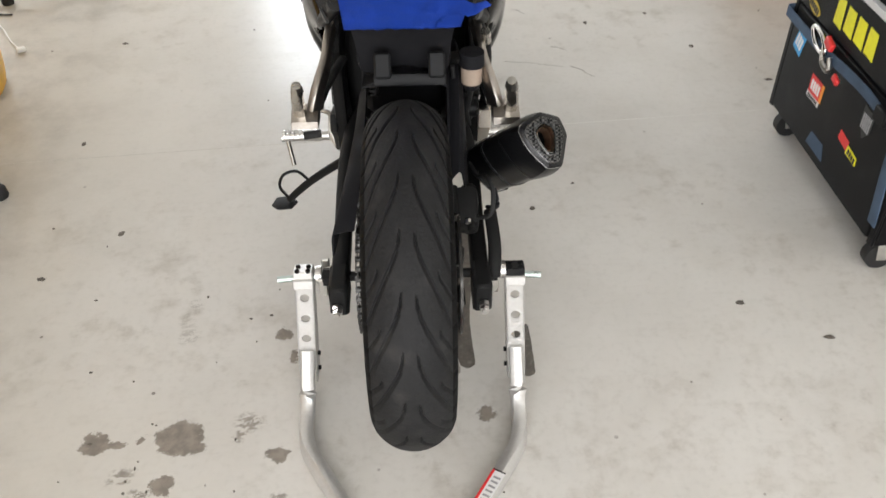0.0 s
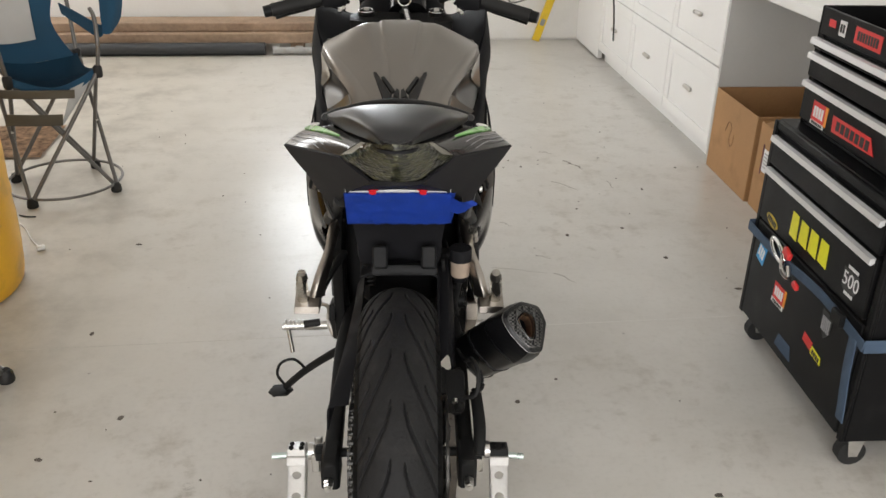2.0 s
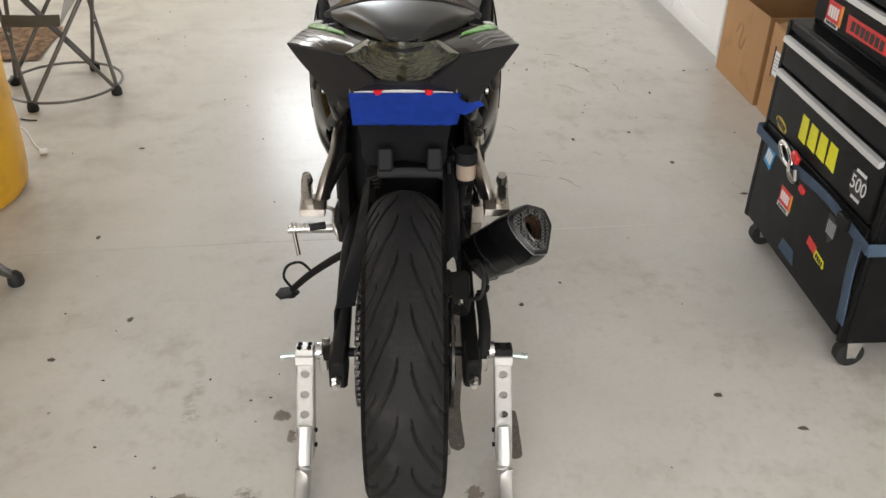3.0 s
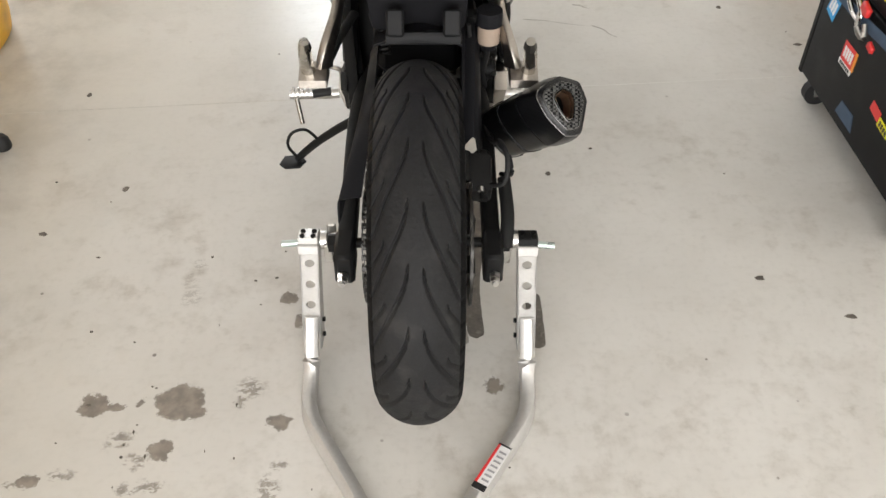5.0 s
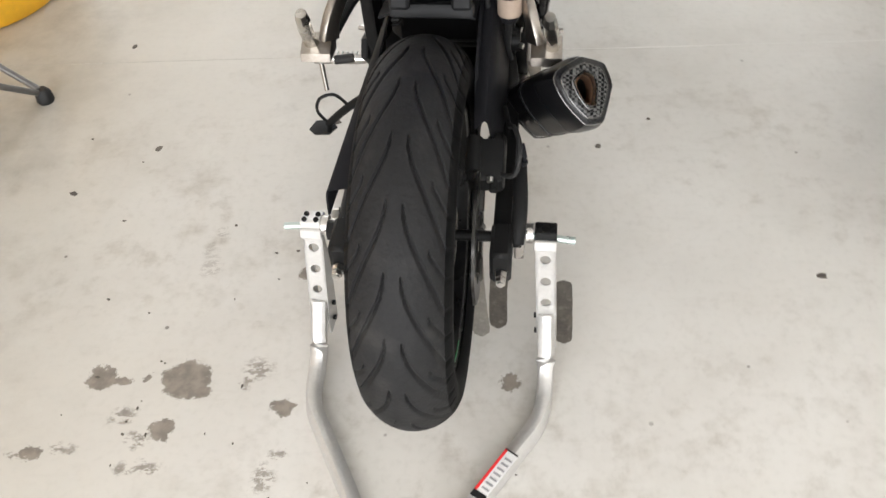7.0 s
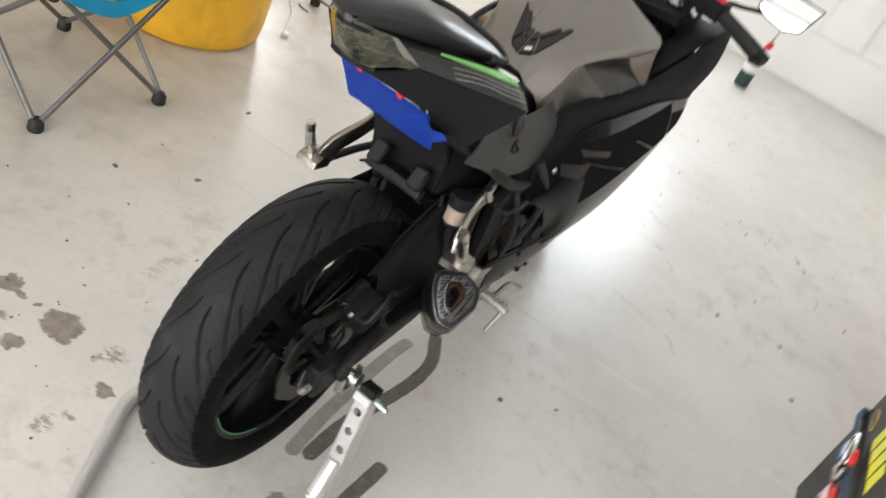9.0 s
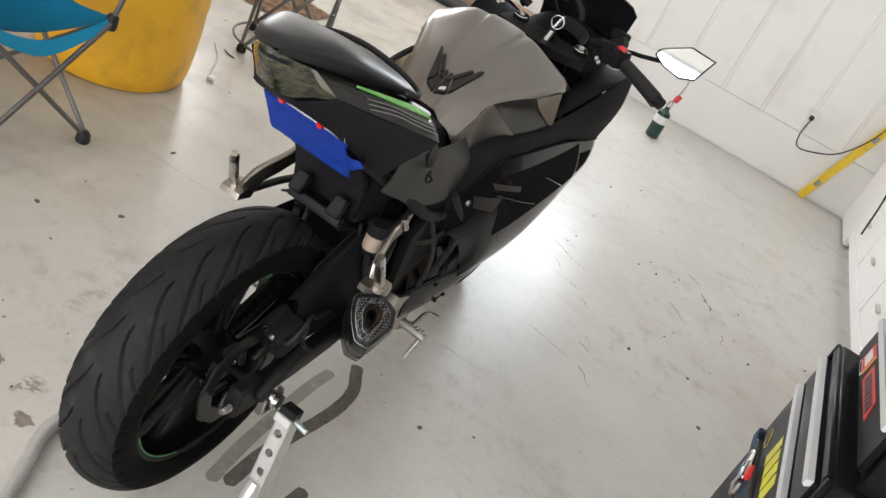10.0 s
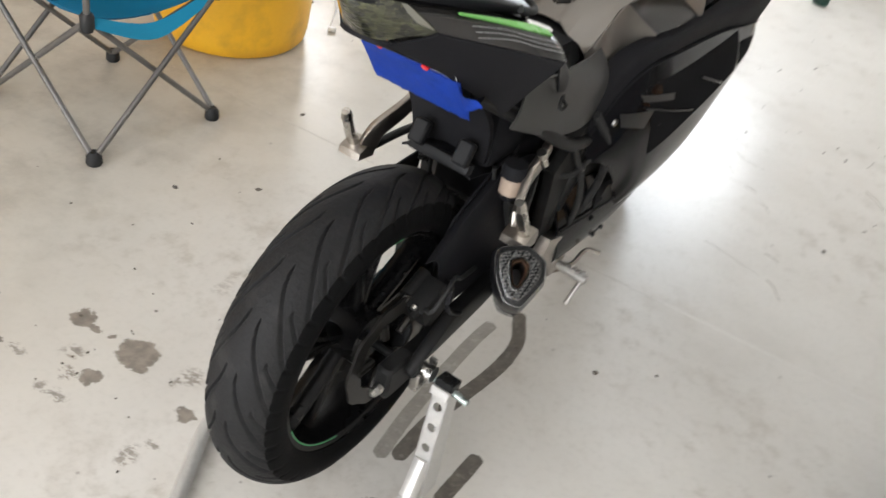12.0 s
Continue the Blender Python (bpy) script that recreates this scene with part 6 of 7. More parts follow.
sticker("shield_sticker", (.170, .322), (.052, .07), STICK_BLACK, panel, XP, 0, shield, 5, STICK_GREY, "black shield sticker with grey marks")
sticker("long_sticker", (.235, .234), (.050, .026), STICK_RED, panel, XP, 8, None, 0, None, "red and yellow stripe sticker")
sticker("long_sticker", (.183, .220), (.055, .024), STICK_YELLOW, panel, XP, 8, [(-.028, -.008), (.028, -.012), (.028, .012), (-.022, .012)], 4, STICK_BLACK, "red and yellow stripe sticker")
d3 = [o for o in upper.children if o.name.startswith("drawer")]
XU = x0 - .0165
sticker("red_sticker", (.500, .770), (.070, .052), STICK_RED, d3[2], XU, 0, None, 4, STICK_WHITE, "red and white sticker with an orange edge")
sticker("sticker_edge", (.460, .770), (.012, .052), STICK_ORANGE, d3[2], XU)
sticker("sticker_base", (.500, .740), (.074, .012), STICK_WHITE, d3[2], XU, 0, None, 6, STICK_BLACK)
sticker("race_sticker", (.320, .768), (.210, .044), STICK_RED, d3[2], XU, 0, [(-.105, -.016), (.10, -.022), (.105, .020), (-.08, .022)], 7, STICK_BLACK, "red sticker with dark lettering")
XT = x0 - .0003
sticker("red_sticker", (.555, .992), (.034, .018), STICK_RED, upper, XT, 0, None, 0, None, "small red sticker")
sticker("white_sticker", (.500, .990), (.032, .038), STICK_WHITE, upper, XT, 0, None, 2, STICK_BLACK, "small white sticker")
sticker("race_sticker", (.375, .990), (.125, .040), STICK_RED, upper, XT, 0, None, 8, STICK_BLACK, "red sticker with dark lettering")
# strap round the chest, hanging end and buckles
bm = BM()
square_bar(bm, [(-.022, W + .010, .372), (-.026, .52, .375), (-.028, .40, .380), (-.026, .20, .392), (-.022, -.012, .372)], 0.003, 0.028, 4, r=0.001)
square_bar(bm, [(-.020, W + .012, .372), (.05, W + .013, .375), (D, W + .008, .38)], 0.003, 0.034, 3, r=0.001)
square_bar(bm, [(-.020, -.012, .372), (.05, -.014, .374), (D, -.008, .38)], 0.003, 0.034, 3, r=0.001)
square_bar(bm, [(-.024, .030, .372), (-.026, .022, .29), (-.022, .012, .19), (-.02, .010, .15)], 0.034, 0.003, 4, up=(1, 0, 0), r=0.001)
strap_t = solo("tie_strap", bm, STRAP, CH, "faded blue webbing strap tied round the tool chest", "strap")
bm = box(BM(), (-.034, .095, .388), (0.014, 0.05, 0.036), bevel=0.003)
part("buckle", bm, BLACK_METAL, strap_t)
bm = sweep(BM(), [(-.036, .44 + .042 * math.cos(a), .40 + .019 * math.sin(a) + .012 * math.cos(a)) for a in np.linspace(0, 2 * math.pi, 13)[:-1]], 0.0065, 10, 3, closed=True, up=(1, 0, 0))
part("carabiner", bm, CHROME, strap_t, "chrome carabiner")
bm = box(BM(), (-.034, .39, .413), (0.014, 0.04, 0.024), (15, 0, 0), bevel=0.004)
part("red_toggle", bm, STICK_RED, strap_t, "red plastic toggle")
part("red_toggle", box(BM(), (-.032, .32, .353), (0.012, 0.03, 0.018), (15, 0, 0), bevel=0.004), STICK_RED, strap_t, "red plastic toggle")
bm = sweep(BM(), [(-.034, .41, .395), (-.046, .38, .37), (-.040, .35, .36), (-.036, .37, .385)], 0.007, 8, 4)
part("hook", bm, STEEL, strap_t)
bm = box(BM(), (.20, .30, 1.015), (0.10, 0.15, 0.125), (0, 0, 12), bevel=0.003)
parts_box = solo("parts_carton", bm, mat("glossy_black_card", (0.02, 0.02, 0.026), 0.2), CH, "glossy black and purple parts carton in the open tray", "box", smooth=False)
bm = box(BM(), (.149, .275, 1.015), (0.0015, 0.06, 0.05), (0, 0, 12))
part("carton_print", bm, PURPLE, parts_box, smooth=False)
bm = box(BM(), (.1465, .325, 1.035), (0.0015, 0.05, 0.04), (0, 0, 12))
part("carton_print", bm, STICK_WHITE, parts_box, smooth=False)

# ---- base cabinets and counter, along the side wall ----
FX, DEPTH = 1.597, 0.60
UNIT = 0.665


def cabinet(m):
    c = thing("base_cabinet", m, "white base cabinet with two panelled drawers and flat nickel pulls", "cabinet", group="base cabinets along the wall")
    part("body", box(BM(), (DEPTH / 2 + .02, UNIT / 2, .455), (DEPTH - .04, UNIT - .002, .75), bevel=0.002), CABINET, c, smooth=False)
    part("plinth", box(BM(), (DEPTH / 2 + .025, UNIT / 2, .04), (DEPTH - .05, UNIT - .002, .08)), CABINET, c, smooth=False)
    for z0_, z1_ in ((.075, .452), (.458, .822)):
        bm = BM()
        yy0, yy1 = .004, UNIT - .004
        for c2, s2 in (((0.010, (yy0 + yy1) / 2, z0_ + .03), (.02, yy1 - yy0, .06)), ((0.010, (yy0 + yy1) / 2, z1_ - .03), (.02, yy1 - yy0, .06)),
                       ((0.010, yy0 + .03, (z0_ + z1_) / 2), (.02, .06, z1_ - z0_ - .12)), ((0.010, yy1 - .03, (z0_ + z1_) / 2), (.02, .06, z1_ - z0_ - .12))):
            box(bm, c2, s2, bevel=0.002)
        d = part("drawer_front", bm, CABINET, c, smooth=False)
        bm = box(BM(), (0.0125, UNIT / 2, (z0_ + z1_) / 2), (.016, yy1 - yy0 - .121, z1_ - z0_ - .121), bevel=0.005, seg=2)
        part("raised_panel", bm, CABINET, d, smooth=False)
        zc = (z0_ + z1_) / 2 + (0.0 if z0_ > .3 else 0.01)
        bm = box(BM(), (-.006, UNIT / 2, zc), (.020, .088, .021), bevel=0.0095, seg=3)
        part("drawer_pull", bm, NICKEL, d, "flat nickel drawer pull")
    return c


first = cabinet(ROOM @ pose(FX, 2.402, 0))
for k in (1, 2):
    copy_thing(first, ROOM @ pose(FX, 2.402 + k * UNIT, 0))
bm = box(BM(), (FX + DEPTH / 2, 2.400 - .009, .42), (DEPTH, 0.016, .82), bevel=0.001)
room_piece("trim", bm, mat("pale_grey_laminate", (0.60, 0.60, 0.585), 0.5, vary=0.03), "pale grey cabinet end panel", "panel")
bm = BM()
box(bm, (FX + .015, 4.709, .415), (0.03, .620, .80))
room_piece("trim", bm, CABINET, "white filler strip beside the cabinets", "panel")
bm = box(BM(), (FX + DEPTH / 2 - .012, 2.815, .852), (DEPTH + .03, 4.38, .045), bevel=0.005)
room_piece("worktop", bm, CABINET, "white worktop along the side wall", "worktop")


def carton(m, w, d, h, flaps, label):
    """An open cardboard box: four walls, a floor and some flaps."""
    c = thing("cardboard_box", m, label, "box", group="boxes under the worktop")
    th = .005
    for nm, cc, ss in (("side", (0, w / 2, h / 2), (th, w, h)), ("side", (d, w / 2, h / 2), (th, w, h)), ("side", (d / 2, 0, h / 2), (d - th, th, h)), ("side", (d / 2, w, h / 2), (d - th, th, h)), ("base", (d / 2, w / 2, .003), (d - .01, w - .01, th))):
        part(nm, box(BM(), cc, ss, bevel=0.001), CARD, c, smooth=False)
    for cc, ss, rr in flaps:
        part("flap", box(BM(), cc, ss, rr, bevel=0.001), CARD_IN, c, smooth=False)
    return c


b1 = carton(pose(1.432, 2.035, 0, 0, 0, 3.4), .455, .42, .375, [], "open brown cardboard box with a marker scribble")
bm = sweep(BM(), [(-.0032, .30, .22), (-.0032, .27, .27), (-.0032, .235, .25), (-.0032, .25, .20), (-.0032, .22, .17), (-.0032, .20, .23)], 0.0011, 6, 5)
part("marker_scribble", bm, mat("faded_marker", (0.16, 0.09, 0.05), 0.8), b1)
b2 = carton(pose(1.452, 1.566, 0, 0, 0, 1.0), .45, .42, .365, [((.05, .22, .372), (.11, .42, .004), (0, -14, 0))], "brown cardboard box with a white shipping label")
bm = box(BM(), (-.0035, .35, .225), (.001, .055, .095))
lab2 = part("shipping_label", bm, STICK_WHITE, b2, "white paper label", smooth=False)
bm = box(BM(), (-.0045, .385, .225), (.001, .012, .125))
part("label_edge", bm, mat("maroon_print", (0.10, 0.02, 0.025), 0.6), lab2, smooth=False)
bm = BM()
for k in range(5):
    box(bm, (-.0045, .35, .255 - k * .014), (.001, .035, .004))
part("label_text", bm, STICK_GREY, lab2, smooth=False)

# ---- drum ----
bm = spun(BM(), [(.235, 0), (.262, .004), (.276, .022), (.283, .06), (.288, .14), (.290, .24), (.287, .30), (.291, .33), (.287, .36), (.290, .46), (.287, .57), (.282, .596), (.272, .600), (.05, .598)], 0, 0, 56)
drum = solo("plastic_drum", bm, YELLOW_DRUM, pose(-1.580, 1.205, 0), "yellow plastic drum, scuffed, standing on the floor", "drum")
bm = sweep(BM(), [(.276 * math.cos(a), .276 * math.sin(a), .606) for a in np.linspace(0, 2 * math.pi, 41)[:-1]], .010, 10, 1, closed=True)
part("rim", bm, YELLOW_DRUM, drum, "rolled yellow rim")
part("lid", spun(BM(), [(.262, .599), (.258, .606), (.05, .607)], 0, 0, 48), YELLOW_DRUM, drum)
bm = box(BM(), (.12, -.19, .64), (.11, .09, .10), (0, 0, 30), bevel=0.01)
solo("paper_packet", bm, mat("crumpled_white_paper", (0.7, 0.69, 0.72), 0.7, vary=0.15, scale=20, bump=0.4), pose(-1.580, 1.205, -.001), "white paper packet on the drum", "packet", smooth=False)


# ---- folding chairs ----
def quad_chair(name, m, w, d, seat_z, label, fabric, sag, back_h, group, arms=True):
    """Camping chair: x is the front, y runs across; crossed legs on four sides, fabric seat, arms and back."""
    c = thing(name, m, label, "chair", group=group)
    feet = [(d / 2, -w / 2), (d / 2, w / 2), (-d / 2, w / 2), (-d / 2, -w / 2)]
    r = .0085
    for i in range(4):
        (ax, ay), (bx, by) = feet[i], feet[(i + 1) % 4]
        for (px, py), (qx, qy), off in (((ax, ay), (bx, by), .006), ((bx, by), (ax, ay), -.006)):
            ox, oy = (off, 0) if abs(ax - bx) < 1e-6 else (0, off)
            bm = sweep(BM(), [(px + ox, py + oy, .025), (qx + ox, qy + oy, seat_z)], r, 10, 2)
            part("leg", bm, TUBE_GREY, c)
        bm = cyl(BM(), ((ax + bx) / 2 - .012, (ay + by) / 2, (seat_z + .025) / 2), ((ax + bx) / 2 + .012, (ay + by) / 2, (seat_z + .025) / 2), 0.006, seg=8)
        part("rivet", bm, STEEL, c)
    for x, y in feet:
        bm = spun(BM(), [(.020, 0), (.023, .006), (.021, .028), (.013, .040)], x, y, 16)
        part("foot", bm, RUBBER, c, "black rubber foot")
        bm = spun(BM(), [(.014, seat_z - .03), (.018, seat_z - .02), (.018, seat_z + .012), (.012, seat_z + .02)], x, y, 14)
        part("corner_hub", bm, RUBBER, c)
    n = 14
    bm = BM()
    grid = []
    for i in range(n + 1):
        row = []
        for j in range(n + 1):
            u, v = i / n * 2 - 1, j / n * 2 - 1
            pull = 0.10
            x = u * d / 2 * (1 + .02 - pull * (1 - v * v) * abs(u) ** 3 * (1 if u < 0 else 0.35))
            y = v * w / 2 * (1 + .02 - pull * (1 - u * u) * abs(v) ** 3)
            z = seat_z + .012 - sag * (1 - u * u * .55) * (1 - v * v) - 0.03 * (1 - u * u) + .003 * noise.noise((x * 14, y * 14, 0))
            row.append(bm.verts.new((x, y, z)))
        grid.append(row)
    for i in range(n):
        for j in range(n):
            bm.faces.new((grid[i][j], grid[i + 1][j], grid[i + 1][j + 1], grid[i][j + 1]))
    bmesh.ops.solidify(bm, geom=list(bm.faces), thickness=0.004)
    part("seat", bm, fabric, c, "sagging fabric seat", angle=75)
    bm = patch(BM(), [[(d / 2 * 1.01, -w / 2, seat_z + .012), (d / 2 * .97, 0, seat_z - sag * .45 - .018), (d / 2 * 1.01, w / 2, seat_z + .012)],
                      [(d / 2 * 1.04, -w / 2 * .98, seat_z - .018), (d / 2 * 1.02, 0, seat_z - sag * .45 - .062), (d / 2 * 1.04, w / 2 * .98, seat_z - .018)]], 8, 4, 0.003)
    part("seat_edge", bm, fabric, c, "hanging front hem")
    for s in (-1, 1):
        bm = sweep(BM(), [(d / 2, s * w / 2, seat_z), (d / 2 + .012, s * (w / 2 + .012), seat_z + .10), (d / 2 - .01, s * (w / 2 + .02), seat_z + .20), (d / 2 - .04, s * (w / 2 + .015), seat_z + .235)], r, 10, 5)
        part("arm_post", bm, TUBE_GREY, c)
        bm = sweep(BM(), [(-d / 2, s * w / 2, seat_z - .05), (-d / 2 - .03, s * w / 2, seat_z + .20), (-d / 2 - .09, s * (w / 2 - .01), seat_z + back_h)], r, 10, 5)
        part("back_post", bm, TUBE_GREY, c)
        if not arms:
            continue
        bm = patch(BM(), [[(d / 2 - .01, s * (w / 2 + .045), seat_z + .245), (d / 2 - .01, s * (w / 2 - .025), seat_z + .245)],
                          [(0, s * (w / 2 + .035), seat_z + .215), (0, s * (w / 2 - .03), seat_z + .215)],
                          [(-d / 2 - .035, s * (w / 2 + .01), seat_z + .225), (-d / 2 - .035, s * (w / 2 - .03), seat_z + .225)]], 4, 5, 0.006)
        part("armrest", bm, fabric, c, "fabric armrest")
    return c


chair_near = quad_chair("camping_chair", pose(-1.357, .468, 0), .432, .468, .425, "turquoise folding camping chair with grey tube legs", TEAL, .085, .40, "folding chairs")
bm = patch(BM(), [[(-.225, -.20, .40), (-.235, 0, .385), (-.225, .20, .40)], [(-.27, -.21, .62), (-.29, 0, .62), (-.27, .21, .62)], [(-.32, -.205, .82), (-.335, 0, .815), (-.32, .205, .82)]], 6, 5, 0.004)
part("backrest", bm, TEAL, chair_near, "turquoise fabric backrest")
chair_far = quad_chair("camping_chair", pose(-1.490, 2.145, 0, 0, 0, -57), .335, .335, .525, "dark blue folding chair with a grey mesh back", BLUE_FABRIC, .07, .52, "folding chairs", False)
bm = patch(BM(), [[(-.15, -.22, .52), (-.17, -.05, .50), (-.15, .150, .52)], [(-.18, -.21, .66), (-.20, -.05, .66), (-.18, .090, .66)], [(-.20, -.22, .80), (-.22, -.05, .80), (-.20, .118, .80)], [(-.25, -.22, 1.02), (-.265, -.05, 1.015), (-.25, .135, 1.02)]], 6, 5, 0.004)
back = part("backrest", bm, BLUE_FABRIC, chair_far, "dark blue fabric backrest")
bm = patch(BM(), [[(-.164, -.17, .60), (-.176, -.08, .59), (-.164, .015, .60)], [(-.192, -.18, .74), (-.207, -.08, .74), (-.188, .018, .74)], [(-.236, -.185, .98), (-.25, -.08, .98), (-.236, .028, .98)]], 6, 5, 0.003)
part("mesh_panel", bm, MESH_FABRIC, back, "pale grey mesh panel")
bm = patch(BM(), [[(.150, .217, .795), (.185, .265, .805), (.150, .313, .815)], [(.150, .213, .725), (.180, .252, .735), (.150, .292, .72)], [(.150, .215, .660), (.165, .235, .660), (.150, .255, .668)]], 5, 5, 0.004)
part("cup_holder", bm, BLUE_FABRIC, chair_far, "dark blue fabric cup holder")
bm = patch(BM(), [[(-.15, .127, .742), (-.15, .134, .697)], [(.0, .166, .722), (.0, .160, .676)], [(.12, .210, .694), (.12, .197, .646)], [(.15, .222, .70), (.15, .214, .655)]], 4, 6, 0.005)
part("arm_sling", bm, BLUE_FABRIC, chair_far, "hanging fabric armrest")
bm = sweep(BM(), [(.235 * math.cos(a), .235 * math.sin(a), .035) for a in np.linspace(0, 2 * math.pi, 25)[:-1]], 0.006, 8, 2, closed=True)
part("leg_hoop", bm, TUBE_GREY, chair_far, "dark metal hoop joining the feet")
bm = square_bar(BM(), [(.190, -.206, .485), (.200, -.08, .466), (.190, .060, .447)], .010, .034, 3)
square_bar(bm, [(.190, -.204, .382), (.200, -.10, .366), (.190, .000, .350)], .010, .046, 3)
bm2 = patch(BM(), [[(.186, .050, .468), (.175, .090, .478), (.165, .135, .492)], [(.186, .025, .40), (.178, .055, .41), (.168, .100, .44)], [(.186, -.002, .330), (.180, .010, .335), (.172, .030, .36)]], 4, 4, 0.003)
part("side_cloth", bm2, MESH_FABRIC, chair_far, "pale worn side cloth")
part("front_webbing", bm, OLIVE, chair_far, "olive webbing straps across the front")

# ---- things along the far wall ----
for k, (z, hgt, y, dep, x0_, x1_) in enumerate(((.100, .070, 4.795, .26, -3.1, -.31), (.166, .060, 4.825, .22, -3.15, -.27))):
    bm = box(BM(), ((x0_ + x1_) / 2, y, z), (x1_ - x0_, dep, hgt), (0, 0, 0), bevel=0.006)
    solo("timber_beam", bm, WOOD, ROOM, "rough pine beam stacked along the wall", "timber", group="stacked timber", smooth=False)
for x in (-2.8, -1.4, -.45):
    solo("timber_block", box(BM(), (x, 4.80, .031), (.09, .22, .062), bevel=.004), WOOD, ROOM, "short pine bearer under the beams", "timber", group="timber bearers", smooth=False)
solo("black_pipe", cyl(BM(), (-2.95, 4.625, .042), (-.66, 4.612, .042), .042, seg=28), PIPE_DARK, ROOM, "thick dark plastic pipe lying on the floor", "pipe")
bm = cyl(BM(), (-.60, 4.618, .028), (-.26, 4.618, .028), .024, seg=20)
gp = solo("grey_pipe", bm, PIPE_GREY, ROOM, "thin grey pipe with couplings on the floor", "pipe")
for x in (-.585, -.43, -.30):
    part("coupling", cyl(BM(), (x - .025, 4.618, .030), (x + .025, 4.618, .030), .0295, seg=20), PIPE_GREY, gp)
# yellow level leaning in the corner
bm = square_bar(BM(), [(.0, 0, 0), (.36, .0, 1.12)], .055, .024, 1, up=(0, 1, 0), r=.003)
level = solo("spirit_level", bm, YELLOW_LEVEL, ROOM @ pose(1.282, 4.982, .006), "yellow spirit level leaning against the wall", "spirit level", smooth=False)
for f in (.12, .5, .88):
    bm = box(BM(), (.36 * f, -.0005, 1.12 * f), (.034, .0255, .05), (0, 17.8, 0), bevel=.002)
    part("vial", bm, STICK_GREY, level)
outlet = solo("wall_outlet", box(BM(), (1.052, 5.016, .482), (.075, .010, .115), bevel=.003), WHITE, ROOM, "white wall socket with a black cord", "socket")
bm = sweep(BM(), [(1.052, 5.007, .487), (1.052, 4.975, .477), (1.046, 4.965, .36), (1.078, 4.965, .288), (1.18, 4.965, .303), (1.325, 4.965, .38), (1.45, 4.97, .57), (1.51, 4.98, .80)], .0045, 8, 8)
box(bm, (1.052, 4.998, .487), (.03, .03, .03), bevel=.004)
solo("power_cord", bm, CORD, ROOM, "black power cord plugged into the wall socket", "cord")
bm = sweep(BM(), [(1.525, 4.05, .86), (1.520, 4.06, .70), (1.560, 4.02, .45), (1.575, 4.00, .22)], .0055, 8, 8)
solo("hanging_cable", bm, CORD, ROOM, "black cable hanging over the cabinet front", "cable")
# gas bottle with torch
bm = spun(BM(), [(.030, 0), (.037, .006), (.038, .02), (.038, .135), (.034, .16), (.02, .172), (.013, .180), (.013, .20)], 0, 0, 28)
gas = solo("gas_bottle", bm, BOTTLE_GREEN, pose(-.105, 4.38, 0) @ Matrix.Diagonal((1.2, 1.2, 1.1, 1)), "small dark green gas bottle with a torch head", "gas bottle")
part("white_band", spun(BM(), [(.0384, .095), (.0386, .096), (.0386, .14), (.0384, .141)], 0, 0, 28), STICK_WHITE, gas, "white label band")
bm = cyl(BM(), (0, 0, .20), (.004, 0, .235), .016, .012, 14)
sweep(bm, [(.004, 0, .235), (.02, 0, .30), (.025, 0, .37), (.0, 0, .43)], .005, 8, 5)
torch = part("torch_head", bm, STEEL, gas)
part("torch_valve", box(BM(), (.020, 0, .262), (.030, .024, .045), (0, 15, 0), bevel=.005), RED, torch, "red valve knob")

# ---- small things on the floor ----
bm = BM()
nx, ny = 24, 18
grid = [[bm.verts.new((i / nx * .62, j / ny * .48, .004 + .006 * abs(noise.noise((i * .4, j * .4, 0))) + (.012 if (i * 7 + j * 3) % 29 == 0 else 0))) for j in range(ny + 1)] for i in range(nx + 1)]
for i in range(nx):
    for j in range(ny):
        bm.faces.new((grid[i][j], grid[i + 1][j], grid[i + 1][j + 1], grid[i][j + 1]))
bmesh.ops.solidify(bm, geom=list(bm.faces), thickness=0.004)
solo("rug", bm, RUG, pose(-2.35, 2.42, .003, 0, 0, 6), "patterned brown and cream rag rug under the folding chair", "rug")
bm = sweep(BM(), [(-1.62, 1.83, .004), (-1.50, 1.72, .004), (-1.42, 1.60, .004), (-1.365, 1.535, .005)], .003, 8, 6)
box(bm, (-1.355, 1.522, .010), (.030, .022, .016), (0, 0, 30), bevel=.004)
solo("white_cable", bm, WHITE, pose(0, 0, 0), "thin white cable with a small plug on the floor", "cable")
for a, b in (((-1.64, 1.70, .003), (-1.58, 1.665, .003)), ((-1.56, 1.83, .003), (-1.49, 1.815, .003))):
    solo("zip_tie", sweep(BM(), [a, ((a[0] + b[0]) / 2, (a[1] + b[1]) / 2 - .008, .004), b], .003, 6, 4), CORD, pose(0, 0, 0), "short black cable tie on the floor", "cable tie", group="loose cable ties")
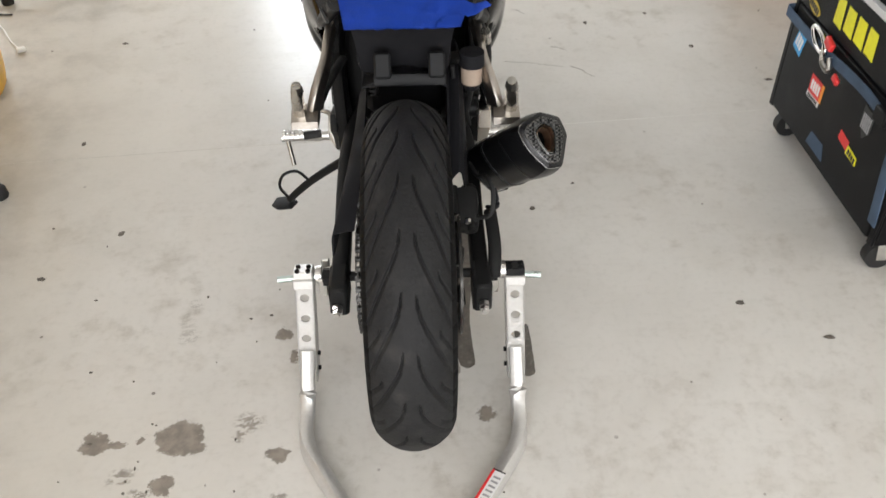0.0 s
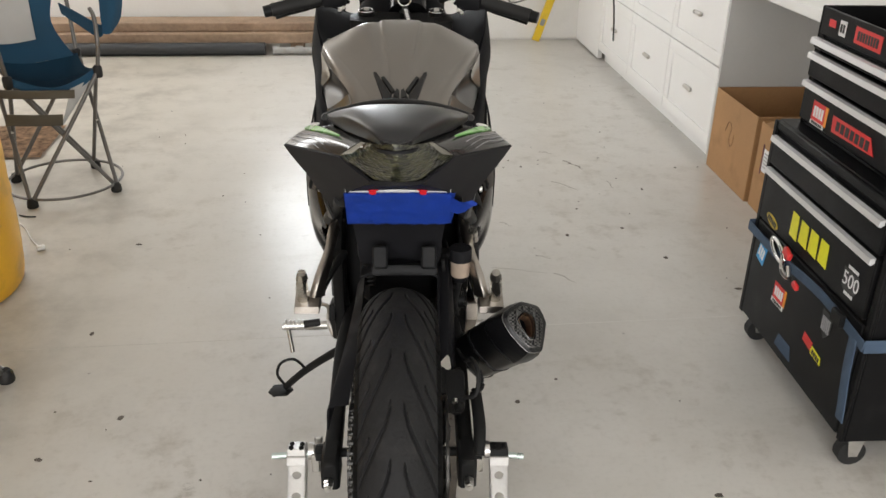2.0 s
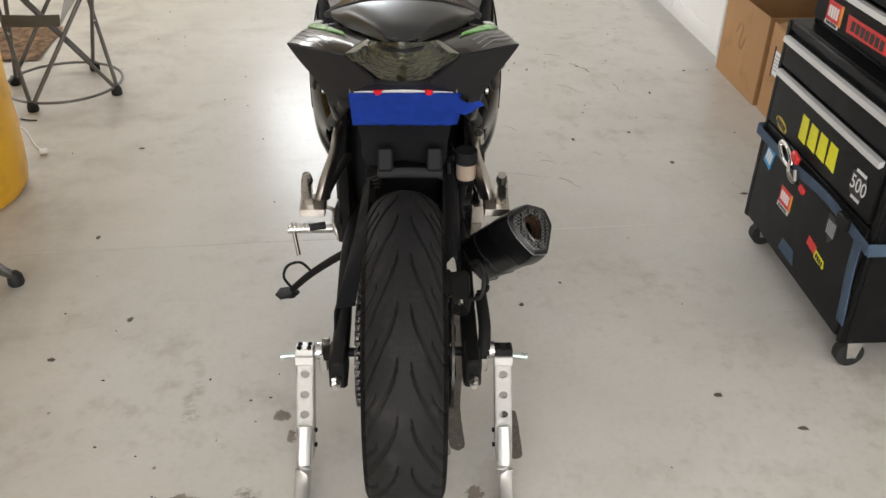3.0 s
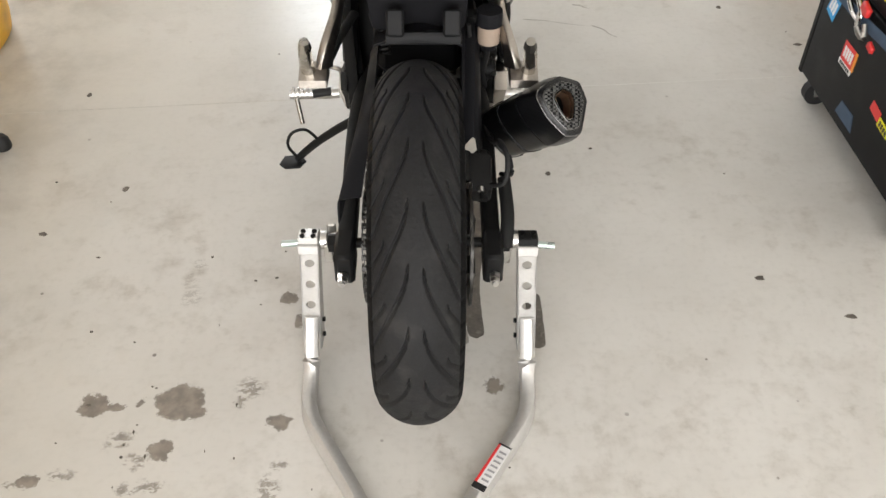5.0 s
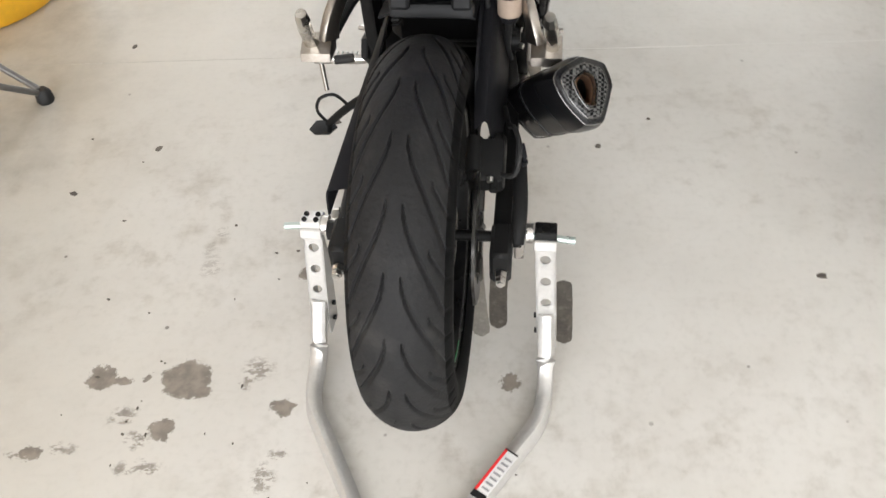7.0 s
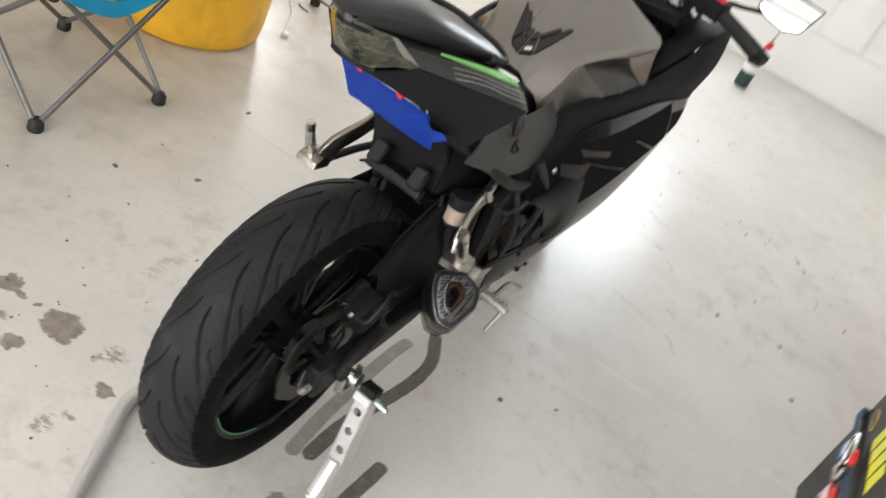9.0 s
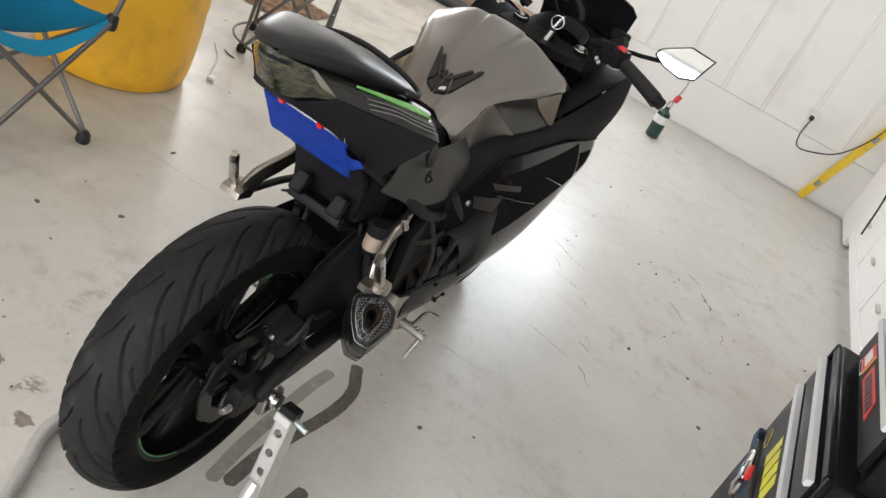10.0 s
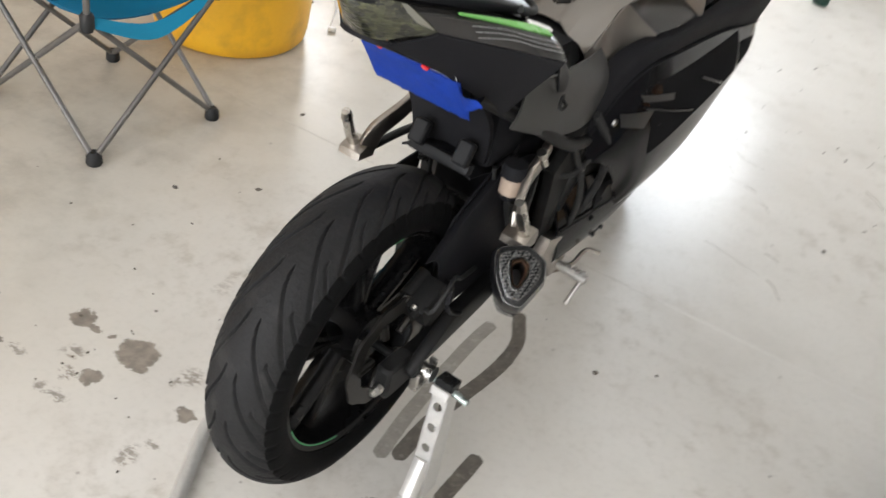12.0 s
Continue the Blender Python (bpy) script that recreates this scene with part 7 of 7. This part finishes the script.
# dark and pale flat strips on the floor paint
def floor_mark(points, w, material, label):
    pts = spline([(x, y, 0) for x, y in points], 10)
    bm = BM()
    rows = []
    n = len(pts)
    for i, p in enumerate(pts):
        t = (pts[min(i + 1, n - 1)] - pts[max(i - 1, 0)]).normalized()
        u = Vector((-t.y, t.x, 0))
        d0 = min((p - pts[0]).length, (p - pts[-1]).length * 1.6)
        half = w / 2 * (min(1.0, d0 / (w * .5)) * (2 - min(1.0, d0 / (w * .5)))) ** .5 if d0 < w * .5 else w / 2
        half = max(half * (1 + .08 * noise.noise((p.x * 60, p.y * 60, 3))), .002)
        rows.append([bm.verts.new(p + u * half * f + Vector((0, 0, .0005 - .0004 * f * f))) for f in (-1, -.5, 0, .5, 1)])
    for a, b in zip(rows, rows[1:]):
        for k in range(4):
            bm.faces.new((a[k], a[k + 1], b[k + 1], b[k]))
    return solo("rubber_mark", bm, material, pose(0, 0, .0002), label, "mark", group="rubber marks on the floor", kind="stuff")


MARK = mat("dark_floor_strip", (0.115, 0.102, 0.086), 0.5, vary=0.35, scale=30, fine=160, bump=0.1, dirt=(0.26, 0.24, 0.21), dirt_amount=0.5)
MARK_PALE = mat("pale_floor_strip", (0.29, 0.272, 0.24), 0.45, vary=0.2, scale=25, fine=160, bump=0.1, dirt=(0.45, 0.435, 0.40), dirt_amount=0.6)
floor_mark([(.118, .030), (.110, .18), (.127, .365), (.129, .46), (.116, .54), (.084, .600), (.062, .640)], .036, MARK, "dark curved strip on the floor paint")
floor_mark([(.088, .008), (.061, .165), (.036, .43), (.035, .55)], .034, MARK_PALE, "pale straight strip on the floor paint")
floor_mark([(.246, .004), (.245, .08), (.243, .165)], .034, MARK, "short dark strip on the floor paint")
# crumbs and flakes of dirt
rnd = random.Random(7)
bm = BM()


def flake(x, y, size):
    k = rnd.randint(5, 7)
    a0 = rnd.random() * 6.28
    st = 0.55 + rnd.random() * 0.9
    top = [bm.verts.new((x + size * st * (.6 + .6 * rnd.random()) * math.cos(a0 + 6.283 * i / k), y + size / st * (.6 + .6 * rnd.random()) * math.sin(a0 + 6.283 * i / k), .0018 + .001 * rnd.random())) for i in range(k)]
    low = [bm.verts.new((v.co.x + (v.co.x - x) * .15, v.co.y + (v.co.y - y) * .15, -.0002)) for v in top]
    bm.faces.new(top)
    for i in range(k):
        bm.faces.new((top[i], low[i], low[(i + 1) % k], top[(i + 1) % k]))


for x, y in ((-.753, .516), (-.903, .345), (-1.013, 1.573), (.762, .216), (.616, 1.681), (-.973, .939), (.315, .591), (.956, 1.49), (-.36, .62), (-.33, .645), (.93, .10), (1.15, 1.25)):
    flake(x, y, .009)
for _ in range(80):
    x, y = rnd.uniform(-2.4, 1.6), rnd.uniform(-.7, 4.2)
    flake(x, y, rnd.choice((.0018, .0025, .003, .004)))
for _ in range(16):
    flake(rnd.gauss(.5, .5), rnd.gauss(2.3, .5), rnd.choice((.003, .004, .007)))
for _ in range(30):
    flake(rnd.gauss(-.45, .25), rnd.gauss(-.15, .22), rnd.choice((.0015, .002, .003)))
solo("debris", bm, DIRT, pose(0, 0, 0), "scattered dark crumbs and flakes of dirt", "debris", kind="stuff", smooth=False)
bm = BM()
for x, y, a, ln, w in ((.10, 2.12, -.45, .12, .0016), (.20, 2.06, -.2, .10, .0012), (.63, 2.25, -.75, .14, .0022), (.72, 2.52, -.9, .07, .0040), (.77, 2.46, -1.1, .06, .0050), (.88, 2.26, -1.4, .09, .0021),
                       (.16, 1.98, -.8, .09, .0016), (.28, 1.86, -.1, .05, .0024), (.36, 1.80, -.7, .06, .0016), (.62, 2.64, -.3, .07, .0026), (.30, 1.40, -.2, .20, .0011), (.52, 1.36, -.8, .10, .0022), (.47, 1.50, -.4, .06, .0020)):
    c, d = math.cos(a), math.sin(a)
    sweep(bm, [(x, y, .0004), (x + ln * .4 * c + .006, y + ln * .4 * d + .004, .0007), (x + ln * .7 * c - .003, y + ln * .7 * d, .0006), (x + ln * c, y + ln * d, .0003)], w, 5, 4, flat=.25, r_end=w * .4)
solo("scratches", bm, mat("pale_scuff_dirt", (0.24, 0.215, 0.18), 0.8, vary=0.4, scale=40), pose(0, 0, 0), "thin dark scuff streaks on the floor", "debris", kind="stuff", smooth=False)
